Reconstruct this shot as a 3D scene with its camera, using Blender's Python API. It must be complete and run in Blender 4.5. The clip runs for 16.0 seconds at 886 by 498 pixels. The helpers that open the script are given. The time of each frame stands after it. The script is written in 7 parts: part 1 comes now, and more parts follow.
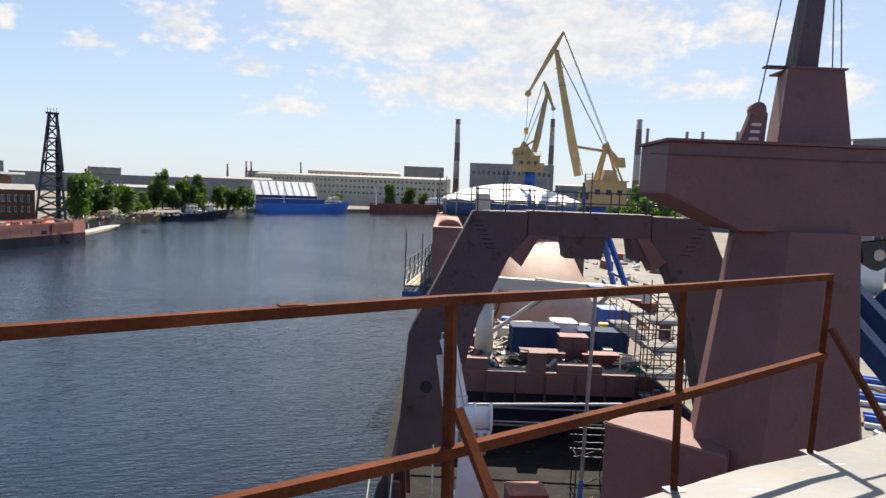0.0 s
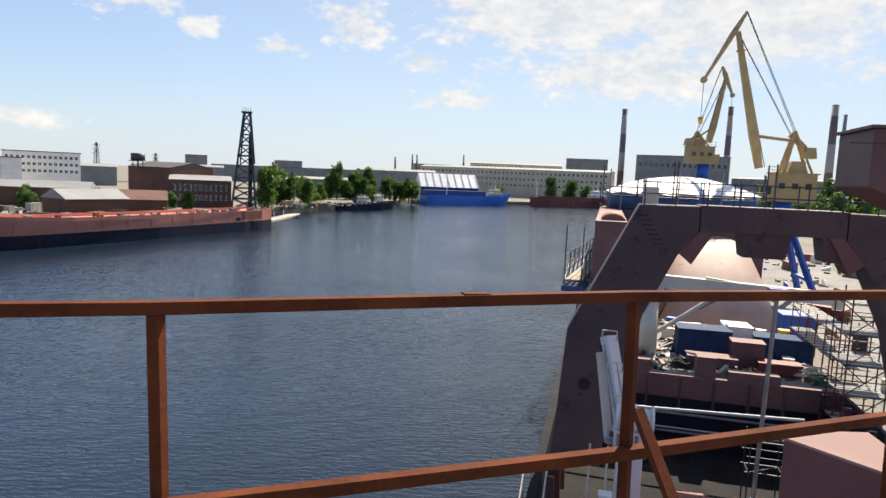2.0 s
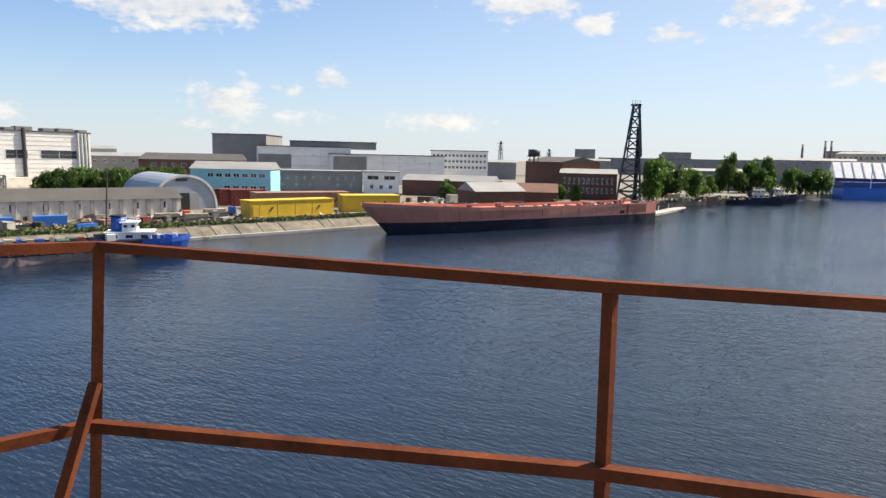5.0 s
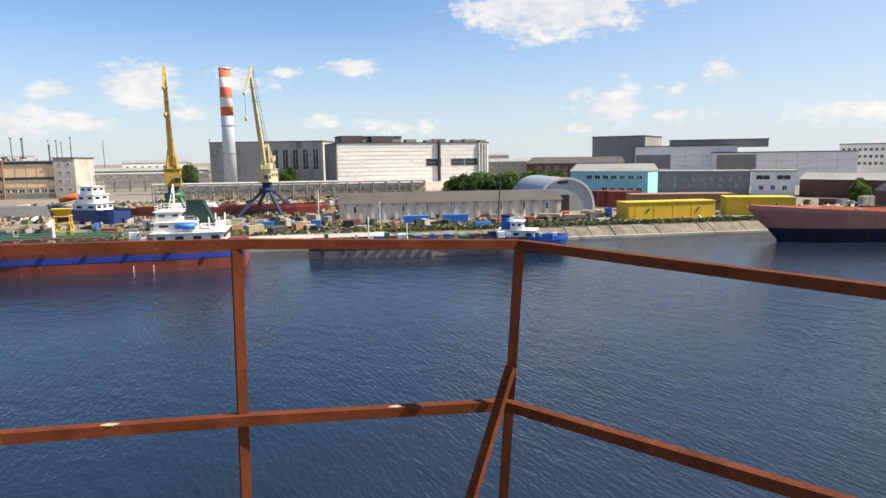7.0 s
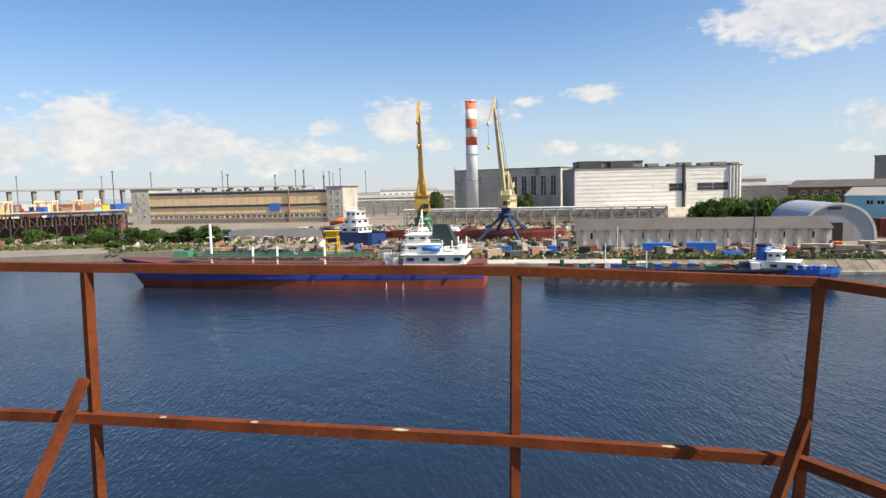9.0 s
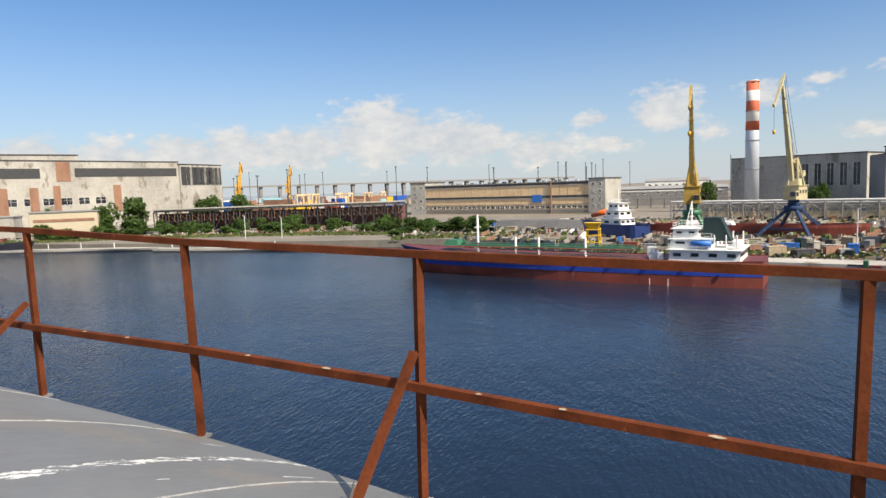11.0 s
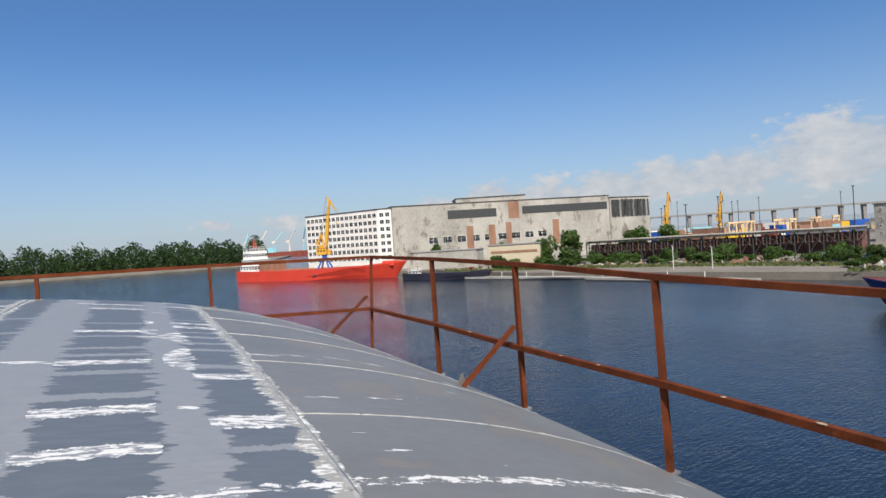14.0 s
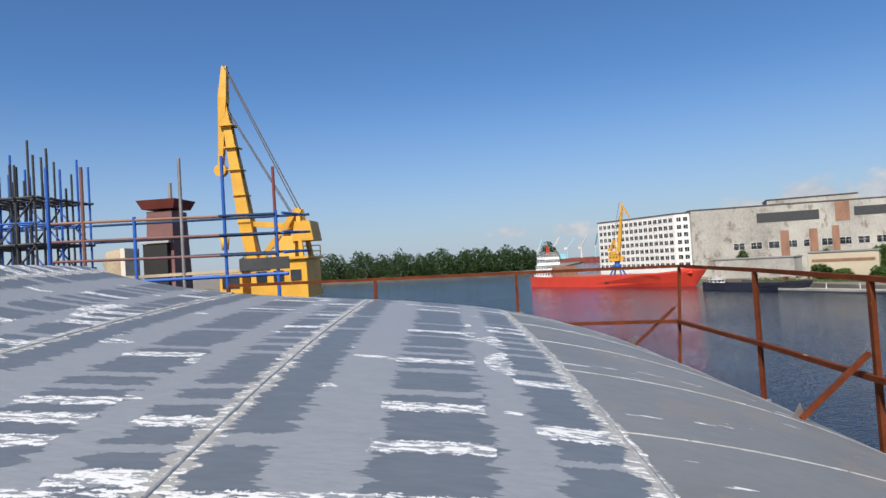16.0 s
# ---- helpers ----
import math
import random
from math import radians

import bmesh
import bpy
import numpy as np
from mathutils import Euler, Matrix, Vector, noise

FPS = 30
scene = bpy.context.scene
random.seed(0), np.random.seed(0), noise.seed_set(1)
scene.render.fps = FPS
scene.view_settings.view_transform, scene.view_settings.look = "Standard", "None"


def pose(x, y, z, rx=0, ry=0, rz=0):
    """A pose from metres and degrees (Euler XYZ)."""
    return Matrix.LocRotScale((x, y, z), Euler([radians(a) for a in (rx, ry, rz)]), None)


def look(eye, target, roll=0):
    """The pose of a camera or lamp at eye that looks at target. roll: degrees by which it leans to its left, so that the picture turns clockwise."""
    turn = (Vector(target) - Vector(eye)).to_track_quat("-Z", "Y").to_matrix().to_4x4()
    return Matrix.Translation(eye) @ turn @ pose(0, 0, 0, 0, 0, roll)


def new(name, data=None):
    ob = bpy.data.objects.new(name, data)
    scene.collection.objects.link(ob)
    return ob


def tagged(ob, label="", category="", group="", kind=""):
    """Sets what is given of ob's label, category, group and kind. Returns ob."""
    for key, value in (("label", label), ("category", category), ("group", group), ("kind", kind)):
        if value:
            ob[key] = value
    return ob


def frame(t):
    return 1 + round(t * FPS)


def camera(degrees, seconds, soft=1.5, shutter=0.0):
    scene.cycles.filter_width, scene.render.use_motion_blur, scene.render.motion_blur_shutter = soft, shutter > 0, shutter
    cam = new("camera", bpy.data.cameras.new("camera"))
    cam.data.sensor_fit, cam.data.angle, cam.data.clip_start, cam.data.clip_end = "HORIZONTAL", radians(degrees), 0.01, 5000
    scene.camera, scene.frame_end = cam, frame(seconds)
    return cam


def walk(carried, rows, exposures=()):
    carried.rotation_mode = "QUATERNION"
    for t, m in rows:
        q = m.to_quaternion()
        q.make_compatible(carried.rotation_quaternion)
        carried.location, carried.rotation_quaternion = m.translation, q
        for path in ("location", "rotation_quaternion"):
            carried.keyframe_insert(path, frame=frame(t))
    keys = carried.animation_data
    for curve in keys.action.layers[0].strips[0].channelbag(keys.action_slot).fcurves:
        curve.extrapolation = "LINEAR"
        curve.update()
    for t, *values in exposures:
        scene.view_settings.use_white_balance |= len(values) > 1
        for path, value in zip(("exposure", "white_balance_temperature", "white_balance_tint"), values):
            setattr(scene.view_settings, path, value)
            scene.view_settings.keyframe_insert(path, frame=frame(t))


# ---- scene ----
# ---- camera and its path ----
cam = camera(68.95, 16.0, soft=1.5)
PATH = [
    (0.0, -0.022, 0.043, 19.998, -0.00, -5.12, 2.25),
    (0.5, -0.039, 0.039, 19.997, 2.20, -5.20, 2.65),
    (1.0, -0.057, 0.035, 19.996, 5.61, -5.45, 3.07),
    (1.5, -0.074, 0.031, 19.996, 9.39, -5.90, 2.67),
    (2.0, -0.094, 0.031, 19.992, 14.08, -6.36, 2.46),
    (2.5, -0.113, 0.031, 19.989, 20.95, -6.51, 2.27),
    (3.0, -0.133, 0.030, 19.986, 28.08, -6.34, 2.63),
    (3.2, -0.135, 0.028, 19.986, 29.92, -6.46, 2.73),
    (5.3, -0.237, -0.109, 19.970, 54.00, -8.46, 0.66),
    (5.5, -0.239, -0.111, 19.970, 59.41, -8.49, 0.40),
    (6.0, -0.274, -0.158, 19.970, 69.04, -8.26, 0.34),
    (6.5, -0.288, -0.177, 19.972, 74.76, -8.60, 0.20),
    (7.0, -0.302, -0.196, 19.974, 79.85, -8.06, -0.75),
    (7.5, -0.294, -0.240, 19.981, 84.91, -7.34, -0.72),
    (8.0, -0.286, -0.284, 19.987, 89.57, -6.60, -1.15),
    (8.5, -0.277, -0.328, 19.994, 95.53, -5.98, -1.38),
    (8.7, -0.276, -0.331, 19.994, 97.59, -5.76, -1.42),
    (10.8, -0.191, -0.502, 20.007, 120.80, -5.18, -1.58),
    (11.0, -0.184, -0.515, 20.008, 123.46, -5.48, -1.92),
    (11.5, -0.177, -0.530, 20.010, 128.70, -4.84, -2.82),
    (12.0, -0.133, -0.558, 20.019, 133.23, -4.59, -3.99),
    (12.5, -0.088, -0.586, 20.029, 141.58, -3.96, -3.88),
    (13.0, -0.058, -0.608, 20.037, 151.23, -2.20, -5.00),
    (13.5, -0.034, -0.627, 20.043, 156.31, -1.29, -4.40),
    (14.0, -0.009, -0.646, 20.049, 159.97, -0.94, -3.78),
    (14.5, 0.038, -0.659, 20.064, 166.35, -0.97, -4.34),
    (15.0, 0.074, -0.700, 20.076, 171.34, 1.33, -6.07),
    (15.5, 0.110, -0.741, 20.089, 177.46, 0.99, -4.33),
    (16.0, 0.107, -0.729, 20.080, 185.37, 1.25, -3.49),
]


def facing(x, y, z, yaw, pitch, roll):
    """Camera pose from a heading (anticlockwise from +y), a pitch and a lean, in degrees."""
    a, b = radians(yaw), radians(pitch)
    way = Vector((-math.sin(a) * math.cos(b), math.cos(a) * math.cos(b), math.sin(b)))
    return look((x, y, z), Vector((x, y, z)) + way, roll)


walk(cam, [(r[0], facing(*r[1:])) for r in PATH], exposures=[(0.0, 0.85, 7250, 10), (3.0, 0.85, 7250, 10), (6.0, 0.88, 7300, 10), (8.5, 0.80, 7300, 10), (11.0, 0.58, 7250, 10), (13.0, 0.32, 6850, 10), (16.0, 0.22, 6500, 10)])

# ---- sun and sky ----
SUN_AZ, SUN_EL = -12.0, 47.0
sun_dir = Vector((-math.sin(radians(SUN_AZ)) * math.cos(radians(SUN_EL)), math.cos(radians(SUN_AZ)) * math.cos(radians(SUN_EL)), math.sin(radians(SUN_EL))))
sun = new("sun", bpy.data.lights.new("sun", "SUN"))
sun.data.energy, sun.data.angle, sun.data.color = 5.0, radians(0.53), (1.0, 0.94, 0.85)
sun.matrix_world = look((0, 0, 200), Vector((0, 0, 200)) - sun_dir)


def sky():
    w = bpy.data.worlds.new("daylight")
    scene.world = w
    w.use_nodes = True
    nt = w.node_tree
    N, L = nt.nodes, nt.links
    N.clear()
    out, bg = N.new("ShaderNodeOutputWorld"), N.new("ShaderNodeBackground")
    st = N.new("ShaderNodeTexSky")
    st.sky_type, st.sun_disc = "NISHITA", False
    st.sun_elevation, st.sun_rotation = radians(SUN_EL), radians(-SUN_AZ)
    st.altitude, st.air_density, st.dust_density, st.ozone_density = 0, 1.0, 0.6, 2.6
    tc = N.new("ShaderNodeTexCoord")
    sep = N.new("ShaderNodeSeparateXYZ")
    L.new(tc.outputs["Generated"], sep.inputs[0])

    def m(op, a, b=None, c=None, clamp=False):
        n = N.new("ShaderNodeMath")
        n.operation, n.use_clamp = op, clamp
        for i, v in enumerate((a, b, c)):
            if v is None:
                continue
            if isinstance(v, (int, float)):
                n.inputs[i].default_value = v
            else:
                L.new(v, n.inputs[i])
        return n.outputs[0]

    # heading and height of the direction, in degrees
    az = m("MULTIPLY", m("ARCTAN2", m("MULTIPLY", sep.outputs[0], -1.0), sep.outputs[1]), 57.2958)
    az = m("ADD", az, m("MULTIPLY", m("LESS_THAN", az, -100.0), 360.0))
    el = m("MULTIPLY", m("ARCSINE", sep.outputs[2]), 57.2958)
    cloud = None
    for ca, ce, ra, re, dens in CLOUDS:
        dx = m("DIVIDE", m("SUBTRACT", az, ca), ra)
        dy = m("DIVIDE", m("SUBTRACT", el, ce), re)
        # flat below, heaped above
        dy = m("MULTIPLY", dy, m("ADD", 1.0, m("MULTIPLY", m("LESS_THAN", dy, 0.0), 0.5)))
        r2 = m("ADD", m("MULTIPLY", dx, dx), m("MULTIPLY", dy, dy))
        v = m("MULTIPLY", m("SUBTRACT", 1.0, m("SQRT", r2), clamp=True), dens)
        cloud = v if cloud is None else m("MAXIMUM", cloud, v)
    mp = N.new("ShaderNodeCombineXYZ")
    L.new(m("MULTIPLY", az, 0.11), mp.inputs[0])
    L.new(m("MULTIPLY", el, 0.19), mp.inputs[1])
    n1, n2 = N.new("ShaderNodeTexNoise"), N.new("ShaderNodeTexNoise")
    for n, s, d, r in ((n1, 2.5, 6.0, 0.5), (n2, 9.0, 4.0, 0.55)):
        L.new(mp.outputs[0], n.inputs["Vector"])
        n.inputs["Scale"].default_value, n.inputs["Detail"].default_value, n.inputs["Roughness"].default_value = s, d, r
    grain = m("ADD", m("MULTIPLY", n1.outputs["Fac"], 1.6), m("MULTIPLY", n2.outputs["Fac"], 0.9))
    body = m("SUBTRACT", m("ADD", m("MULTIPLY", cloud, 2.0), grain), 1.62)
    cover = m("MULTIPLY", m("SMOOTH_MIN", m("MULTIPLY", m("MAXIMUM", body, 0.0), 2.6), 1.0, 0.3), m("GREATER_THAN", cloud, 0.001), clamp=True)
    # thin veil towards the sun, haze at the horizon
    day = N.new("ShaderNodeVectorMath")
    day.operation = "DOT_PRODUCT"
    L.new(tc.outputs["Generated"], day.inputs[0])
    day.inputs[1].default_value = tuple(sun_dir)
    veil = m("MULTIPLY", m("POWER", m("MAXIMUM", day.outputs["Value"], 0.0), 1.3), 0.84, clamp=True)
    haze = m("MULTIPLY", m("POWER", m("SUBTRACT", 1.0, m("DIVIDE", m("MAXIMUM", el, 0.0), 17.0), clamp=True), 1.8), 0.82, clamp=True)

    def mix(f, a, b):
        n = N.new("ShaderNodeMix")
        n.data_type = "RGBA"
        L.new(f, n.inputs[0])
        for i, v in ((6, a), (7, b)):
            if isinstance(v, tuple):
                n.inputs[i].default_value = (*v, 1)
            else:
                L.new(v, n.inputs[i])
        return n.outputs[2]

    tint = N.new("ShaderNodeVectorMath")
    tint.operation = "MULTIPLY"
    L.new(st.outputs[0], tint.inputs[0])
    tint.inputs[1].default_value = (0.62, 0.92, 1.25)
    c = mix(veil, tint.outputs[0], (4.4, 4.95, 5.6))
    c = mix(haze, c, (5.2, 5.75, 6.7))
    shade = m("MULTIPLY", m("SUBTRACT", grain, 1.0), 1.3, clamp=True)
    white = mix(shade, (4.9, 5.4, 6.2), (7.3, 7.3, 7.4))
    c = mix(m("MULTIPLY", cover, 0.86), c, white)
    L.new(c, bg.inputs[0])
    bg.inputs[1].default_value = 0.08
    L.new(bg.outputs[0], out.inputs[0])


# heading, height, half width, half height (degrees), density
CLOUDS = [(5, 14.5, 17, 8.5, 0.74), (-10, 13.0, 15, 8.5, 0.70), (-2, 9.0, 16, 5.5, 0.58), (13, 6.6, 8, 2.4, 0.42), (22.5, 12.0, 4.6, 4.2, 0.52), (16.8, 9.6, 4.0, 2.0, 0.48), (28.3, 10.1, 4.2, 1.6, 0.46), (-24, 13.0, 8, 4.0, 0.45), (-20, 9.0, 9, 3.2, 0.38), (-30, 8.0, 8, 4.0, 0.40), (12, 20, 14, 5, 0.45),
          (41, 12.6, 8.5, 3.4, 0.50), (35, 11.0, 2.8, 1.9, 0.45), (56.6, 5.9, 3.2, 1.5, 0.46), (48, 2.9, 7, 1.9, 0.40), (60.5, 11.8, 5, 2.6, 0.36), (70, 12.2, 11.5, 5.6, 0.70), (75, 12.5, 6, 3.2, 0.48), (65.9, 3.9, 4.8, 3.2, 0.58), (57.0, 6.3, 2.6, 1.6, 0.46), (60.2, 5.2, 3.0, 1.2, 0.40), (68, 2.4, 6, 1.4, 0.36), (58, 3.0, 9, 1.5, 0.36),
          (87.6, 7.5, 3.8, 1.9, 0.50), (92.9, 7.2, 2.6, 1.0, 0.42), (96.6, 6.1, 4.6, 2.4, 0.44), (104.4, 5.4, 5.0, 3.8, 0.58), (110, 5.2, 4.2, 1.3, 0.45), (108.9, 3.0, 5.0, 1.7, 0.44), (90.6, 3.2, 3.6, 1.3, 0.42), (83, 2.5, 6.5, 1.5, 0.40), (101, 3.6, 4, 1.6, 0.40), (115, 2.8, 6.5, 2.9, 0.58),
          (128, 4.2, 8.5, 5.0, 0.74), (121.5, 3.6, 8.0, 3.8, 0.70), (135.4, 3.4, 7.0, 3.5, 0.68), (140.6, 3.3, 6.0, 3.2, 0.68), (145, 3.1, 5.6, 3.2, 0.66), (150, 2.8, 5.4, 2.8, 0.62), (155.2, 3.0, 4.8, 2.9, 0.64), (160, 2.8, 3.6, 1.8, 0.48), (173.8, 2.1, 4.2, 1.3, 0.42), (179.2, 2.2, 3.0, 1.2, 0.44)]
sky()


# ---- materials ----
def mat(name, col, rough=0.6, metal=0.0, var=0.25, scale=1.5, fine=14.0, bump=0.0, dirt=None, dirt_at=0.58, streak=1.0, island=0.0, spec=0.5):
    """A painted or natural surface: base colour with large stains and fine grain, an optional second colour of wear."""
    m = bpy.data.materials.new(name)
    m.use_nodes = True
    nt = m.node_tree
    N, L = nt.nodes, nt.links
    p = N["Principled BSDF"]
    tc, mp = N.new("ShaderNodeTexCoord"), N.new("ShaderNodeMapping")
    geo = N.new("ShaderNodeNewGeometry")
    L.new(geo.outputs["Position"], mp.inputs["Vector"])
    mp.inputs["Scale"].default_value = (1, 1, streak)
    big, small = N.new("ShaderNodeTexNoise"), N.new("ShaderNodeTexNoise")
    for n, s, d in ((big, scale, 5.0), (small, fine, 3.0)):
        L.new(mp.outputs[0], n.inputs["Vector"])
        n.inputs["Scale"].default_value, n.inputs["Detail"].default_value = s, d
    add = N.new("ShaderNodeMath")
    add.operation = "MULTIPLY_ADD"
    L.new(small.outputs["Fac"], add.inputs[0])
    add.inputs[1].default_value = 0.5
    L.new(big.outputs["Fac"], add.inputs[2])
    rng = N.new("ShaderNodeMapRange")
    L.new(add.outputs[0], rng.inputs[0])
    rng.inputs[1].default_value, rng.inputs[2].default_value = 0.45, 1.05
    rng.inputs[3].default_value, rng.inputs[4].default_value = 1 - var, 1 + var
    val = rng.outputs[0]
    if island:
        src = N.new("ShaderNodeObjectInfo").outputs["Random"]
        r2 = N.new("ShaderNodeMapRange")
        L.new(src, r2.inputs[0])
        r2.inputs[3].default_value, r2.inputs[4].default_value = 1 - island, 1 + island
        mu = N.new("ShaderNodeMath")
        mu.operation = "MULTIPLY"
        L.new(val, mu.inputs[0])
        L.new(r2.outputs[0], mu.inputs[1])
        val = mu.outputs[0]
    mul = N.new("ShaderNodeVectorMath")
    mul.operation = "SCALE"
    mul.inputs[0].default_value = col
    L.new(val, mul.inputs["Scale"])
    c = mul.outputs[0]
    if dirt:
        n3 = N.new("ShaderNodeTexNoise")
        L.new(mp.outputs[0], n3.inputs["Vector"])
        n3.inputs["Scale"].default_value, n3.inputs["Detail"].default_value, n3.inputs["Roughness"].default_value = scale * 2.3, 7.0, 0.65
        r3 = N.new("ShaderNodeMapRange")
        L.new(n3.outputs["Fac"], r3.inputs[0])
        r3.inputs[1].default_value, r3.inputs[2].default_value = dirt_at, dirt_at + 0.08
        mx = N.new("ShaderNodeMix")
        mx.data_type = "RGBA"
        L.new(r3.outputs[0], mx.inputs[0])
        L.new(c, mx.inputs[6])
        mx.inputs[7].default_value = (*dirt, 1)
        c = mx.outputs[2]
    L.new(c, p.inputs["Base Color"])
    p.inputs["Roughness"].default_value, p.inputs["Metallic"].default_value = rough, metal
    p.inputs["Specular IOR Level"].default_value = spec
    if bump:
        b = N.new("ShaderNodeBump")
        b.inputs["Strength"].default_value, b.inputs["Distance"].default_value = 1.0, bump
        L.new(add.outputs[0], b.inputs["Height"])
        L.new(b.outputs[0], p.inputs["Normal"])
    return m


def water_material():
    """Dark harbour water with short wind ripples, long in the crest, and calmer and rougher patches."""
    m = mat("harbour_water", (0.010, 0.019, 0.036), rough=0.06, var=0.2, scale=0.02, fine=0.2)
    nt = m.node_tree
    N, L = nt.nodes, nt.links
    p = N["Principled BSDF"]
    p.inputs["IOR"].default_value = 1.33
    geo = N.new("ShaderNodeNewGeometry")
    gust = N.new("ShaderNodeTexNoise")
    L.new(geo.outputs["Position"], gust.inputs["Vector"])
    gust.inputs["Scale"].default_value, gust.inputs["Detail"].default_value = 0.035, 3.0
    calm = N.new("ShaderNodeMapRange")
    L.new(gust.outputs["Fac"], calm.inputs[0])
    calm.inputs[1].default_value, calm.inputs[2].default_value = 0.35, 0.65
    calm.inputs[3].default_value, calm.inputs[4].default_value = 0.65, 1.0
    total = None
    # crest angle, share of length, waves a metre, height, detail
    for ang, sx, s, height, det in ((16, 0.34, 2.4, 0.064, 1.0), (-18, 0.45, 4.4, 0.024, 1.0), (38, 0.5, 0.5, 0.055, 0.0), (5, 0.5, 8.0, 0.008, 2.0)):
        turn, mp, n = N.new("ShaderNodeVectorRotate"), N.new("ShaderNodeMapping"), N.new("ShaderNodeTexNoise")
        turn.rotation_type = "Z_AXIS"
        turn.inputs["Angle"].default_value = radians(-ang)
        L.new(geo.outputs["Position"], turn.inputs["Vector"])
        L.new(turn.outputs[0], mp.inputs["Vector"])
        mp.inputs["Scale"].default_value = (sx, 1, 1)
        L.new(mp.outputs[0], n.inputs["Vector"])
        n.inputs["Scale"].default_value, n.inputs["Detail"].default_value, n.inputs["Distortion"].default_value = s, det, 0.25
        k = N.new("ShaderNodeMath")
        k.operation = "MULTIPLY_ADD"
        L.new(n.outputs["Fac"], k.inputs[0])
        k.inputs[1].default_value = height
        if total:
            L.new(total, k.inputs[2])
        else:
            k.inputs[2].default_value = 0.0
        total = k.outputs[0]
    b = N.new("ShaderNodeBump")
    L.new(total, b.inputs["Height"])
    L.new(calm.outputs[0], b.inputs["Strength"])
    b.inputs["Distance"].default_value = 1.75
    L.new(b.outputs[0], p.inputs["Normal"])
    return m


def banded(name, a, b, step, rough=0.7):
    """Two paint colours in bands up a chimney or mast."""
    m = mat(name, a, rough, var=0.15)
    nt = m.node_tree
    N, L = nt.nodes, nt.links
    geo, sep = N.new("ShaderNodeNewGeometry"), N.new("ShaderNodeSeparateXYZ")
    L.new(geo.outputs["Position"], sep.inputs[0])
    d = N.new("ShaderNodeMath")
    d.operation = "PINGPONG"
    L.new(sep.outputs[2], d.inputs[0])
    d.inputs[1].default_value = step
    g = N.new("ShaderNodeMath")
    g.operation = "GREATER_THAN"
    L.new(d.outputs[0], g.inputs[0])
    g.inputs[1].default_value = step / 2
    mx = N.new("ShaderNodeMix")
    mx.data_type = "RGBA"
    L.new(g.outputs[0], mx.inputs[0])
    mx.inputs[6].default_value, mx.inputs[7].default_value = (*a, 1), (*b, 1)
    L.new(mx.outputs[2], N["Principled BSDF"].inputs["Base Color"])
    return m


def foliage(name, col, rough, var, scale, fine, island=0.0):
    """Leaves that also let light through from behind."""
    m = mat(name, col, rough, var=var, scale=scale, fine=fine, island=island, spec=0.25)
    nt = m.node_tree
    N, L = nt.nodes, nt.links
    p = N["Principled BSDF"]
    tr, mx = N.new("ShaderNodeBsdfTranslucent"), N.new("ShaderNodeMixShader")
    warm = N.new("ShaderNodeVectorMath")
    warm.operation = "MULTIPLY"
    L.new(p.inputs["Base Color"].links[0].from_socket, warm.inputs[0])
    warm.inputs[1].default_value = (1.5, 1.7, 1.0)
    L.new(warm.outputs[0], tr.inputs["Color"])
    mx.inputs[0].default_value = 0.45
    L.new(p.outputs[0], mx.inputs[1])
    L.new(tr.outputs[0], mx.inputs[2])
    L.new(mx.outputs[0], N["Material Output"].inputs["Surface"])
    return m


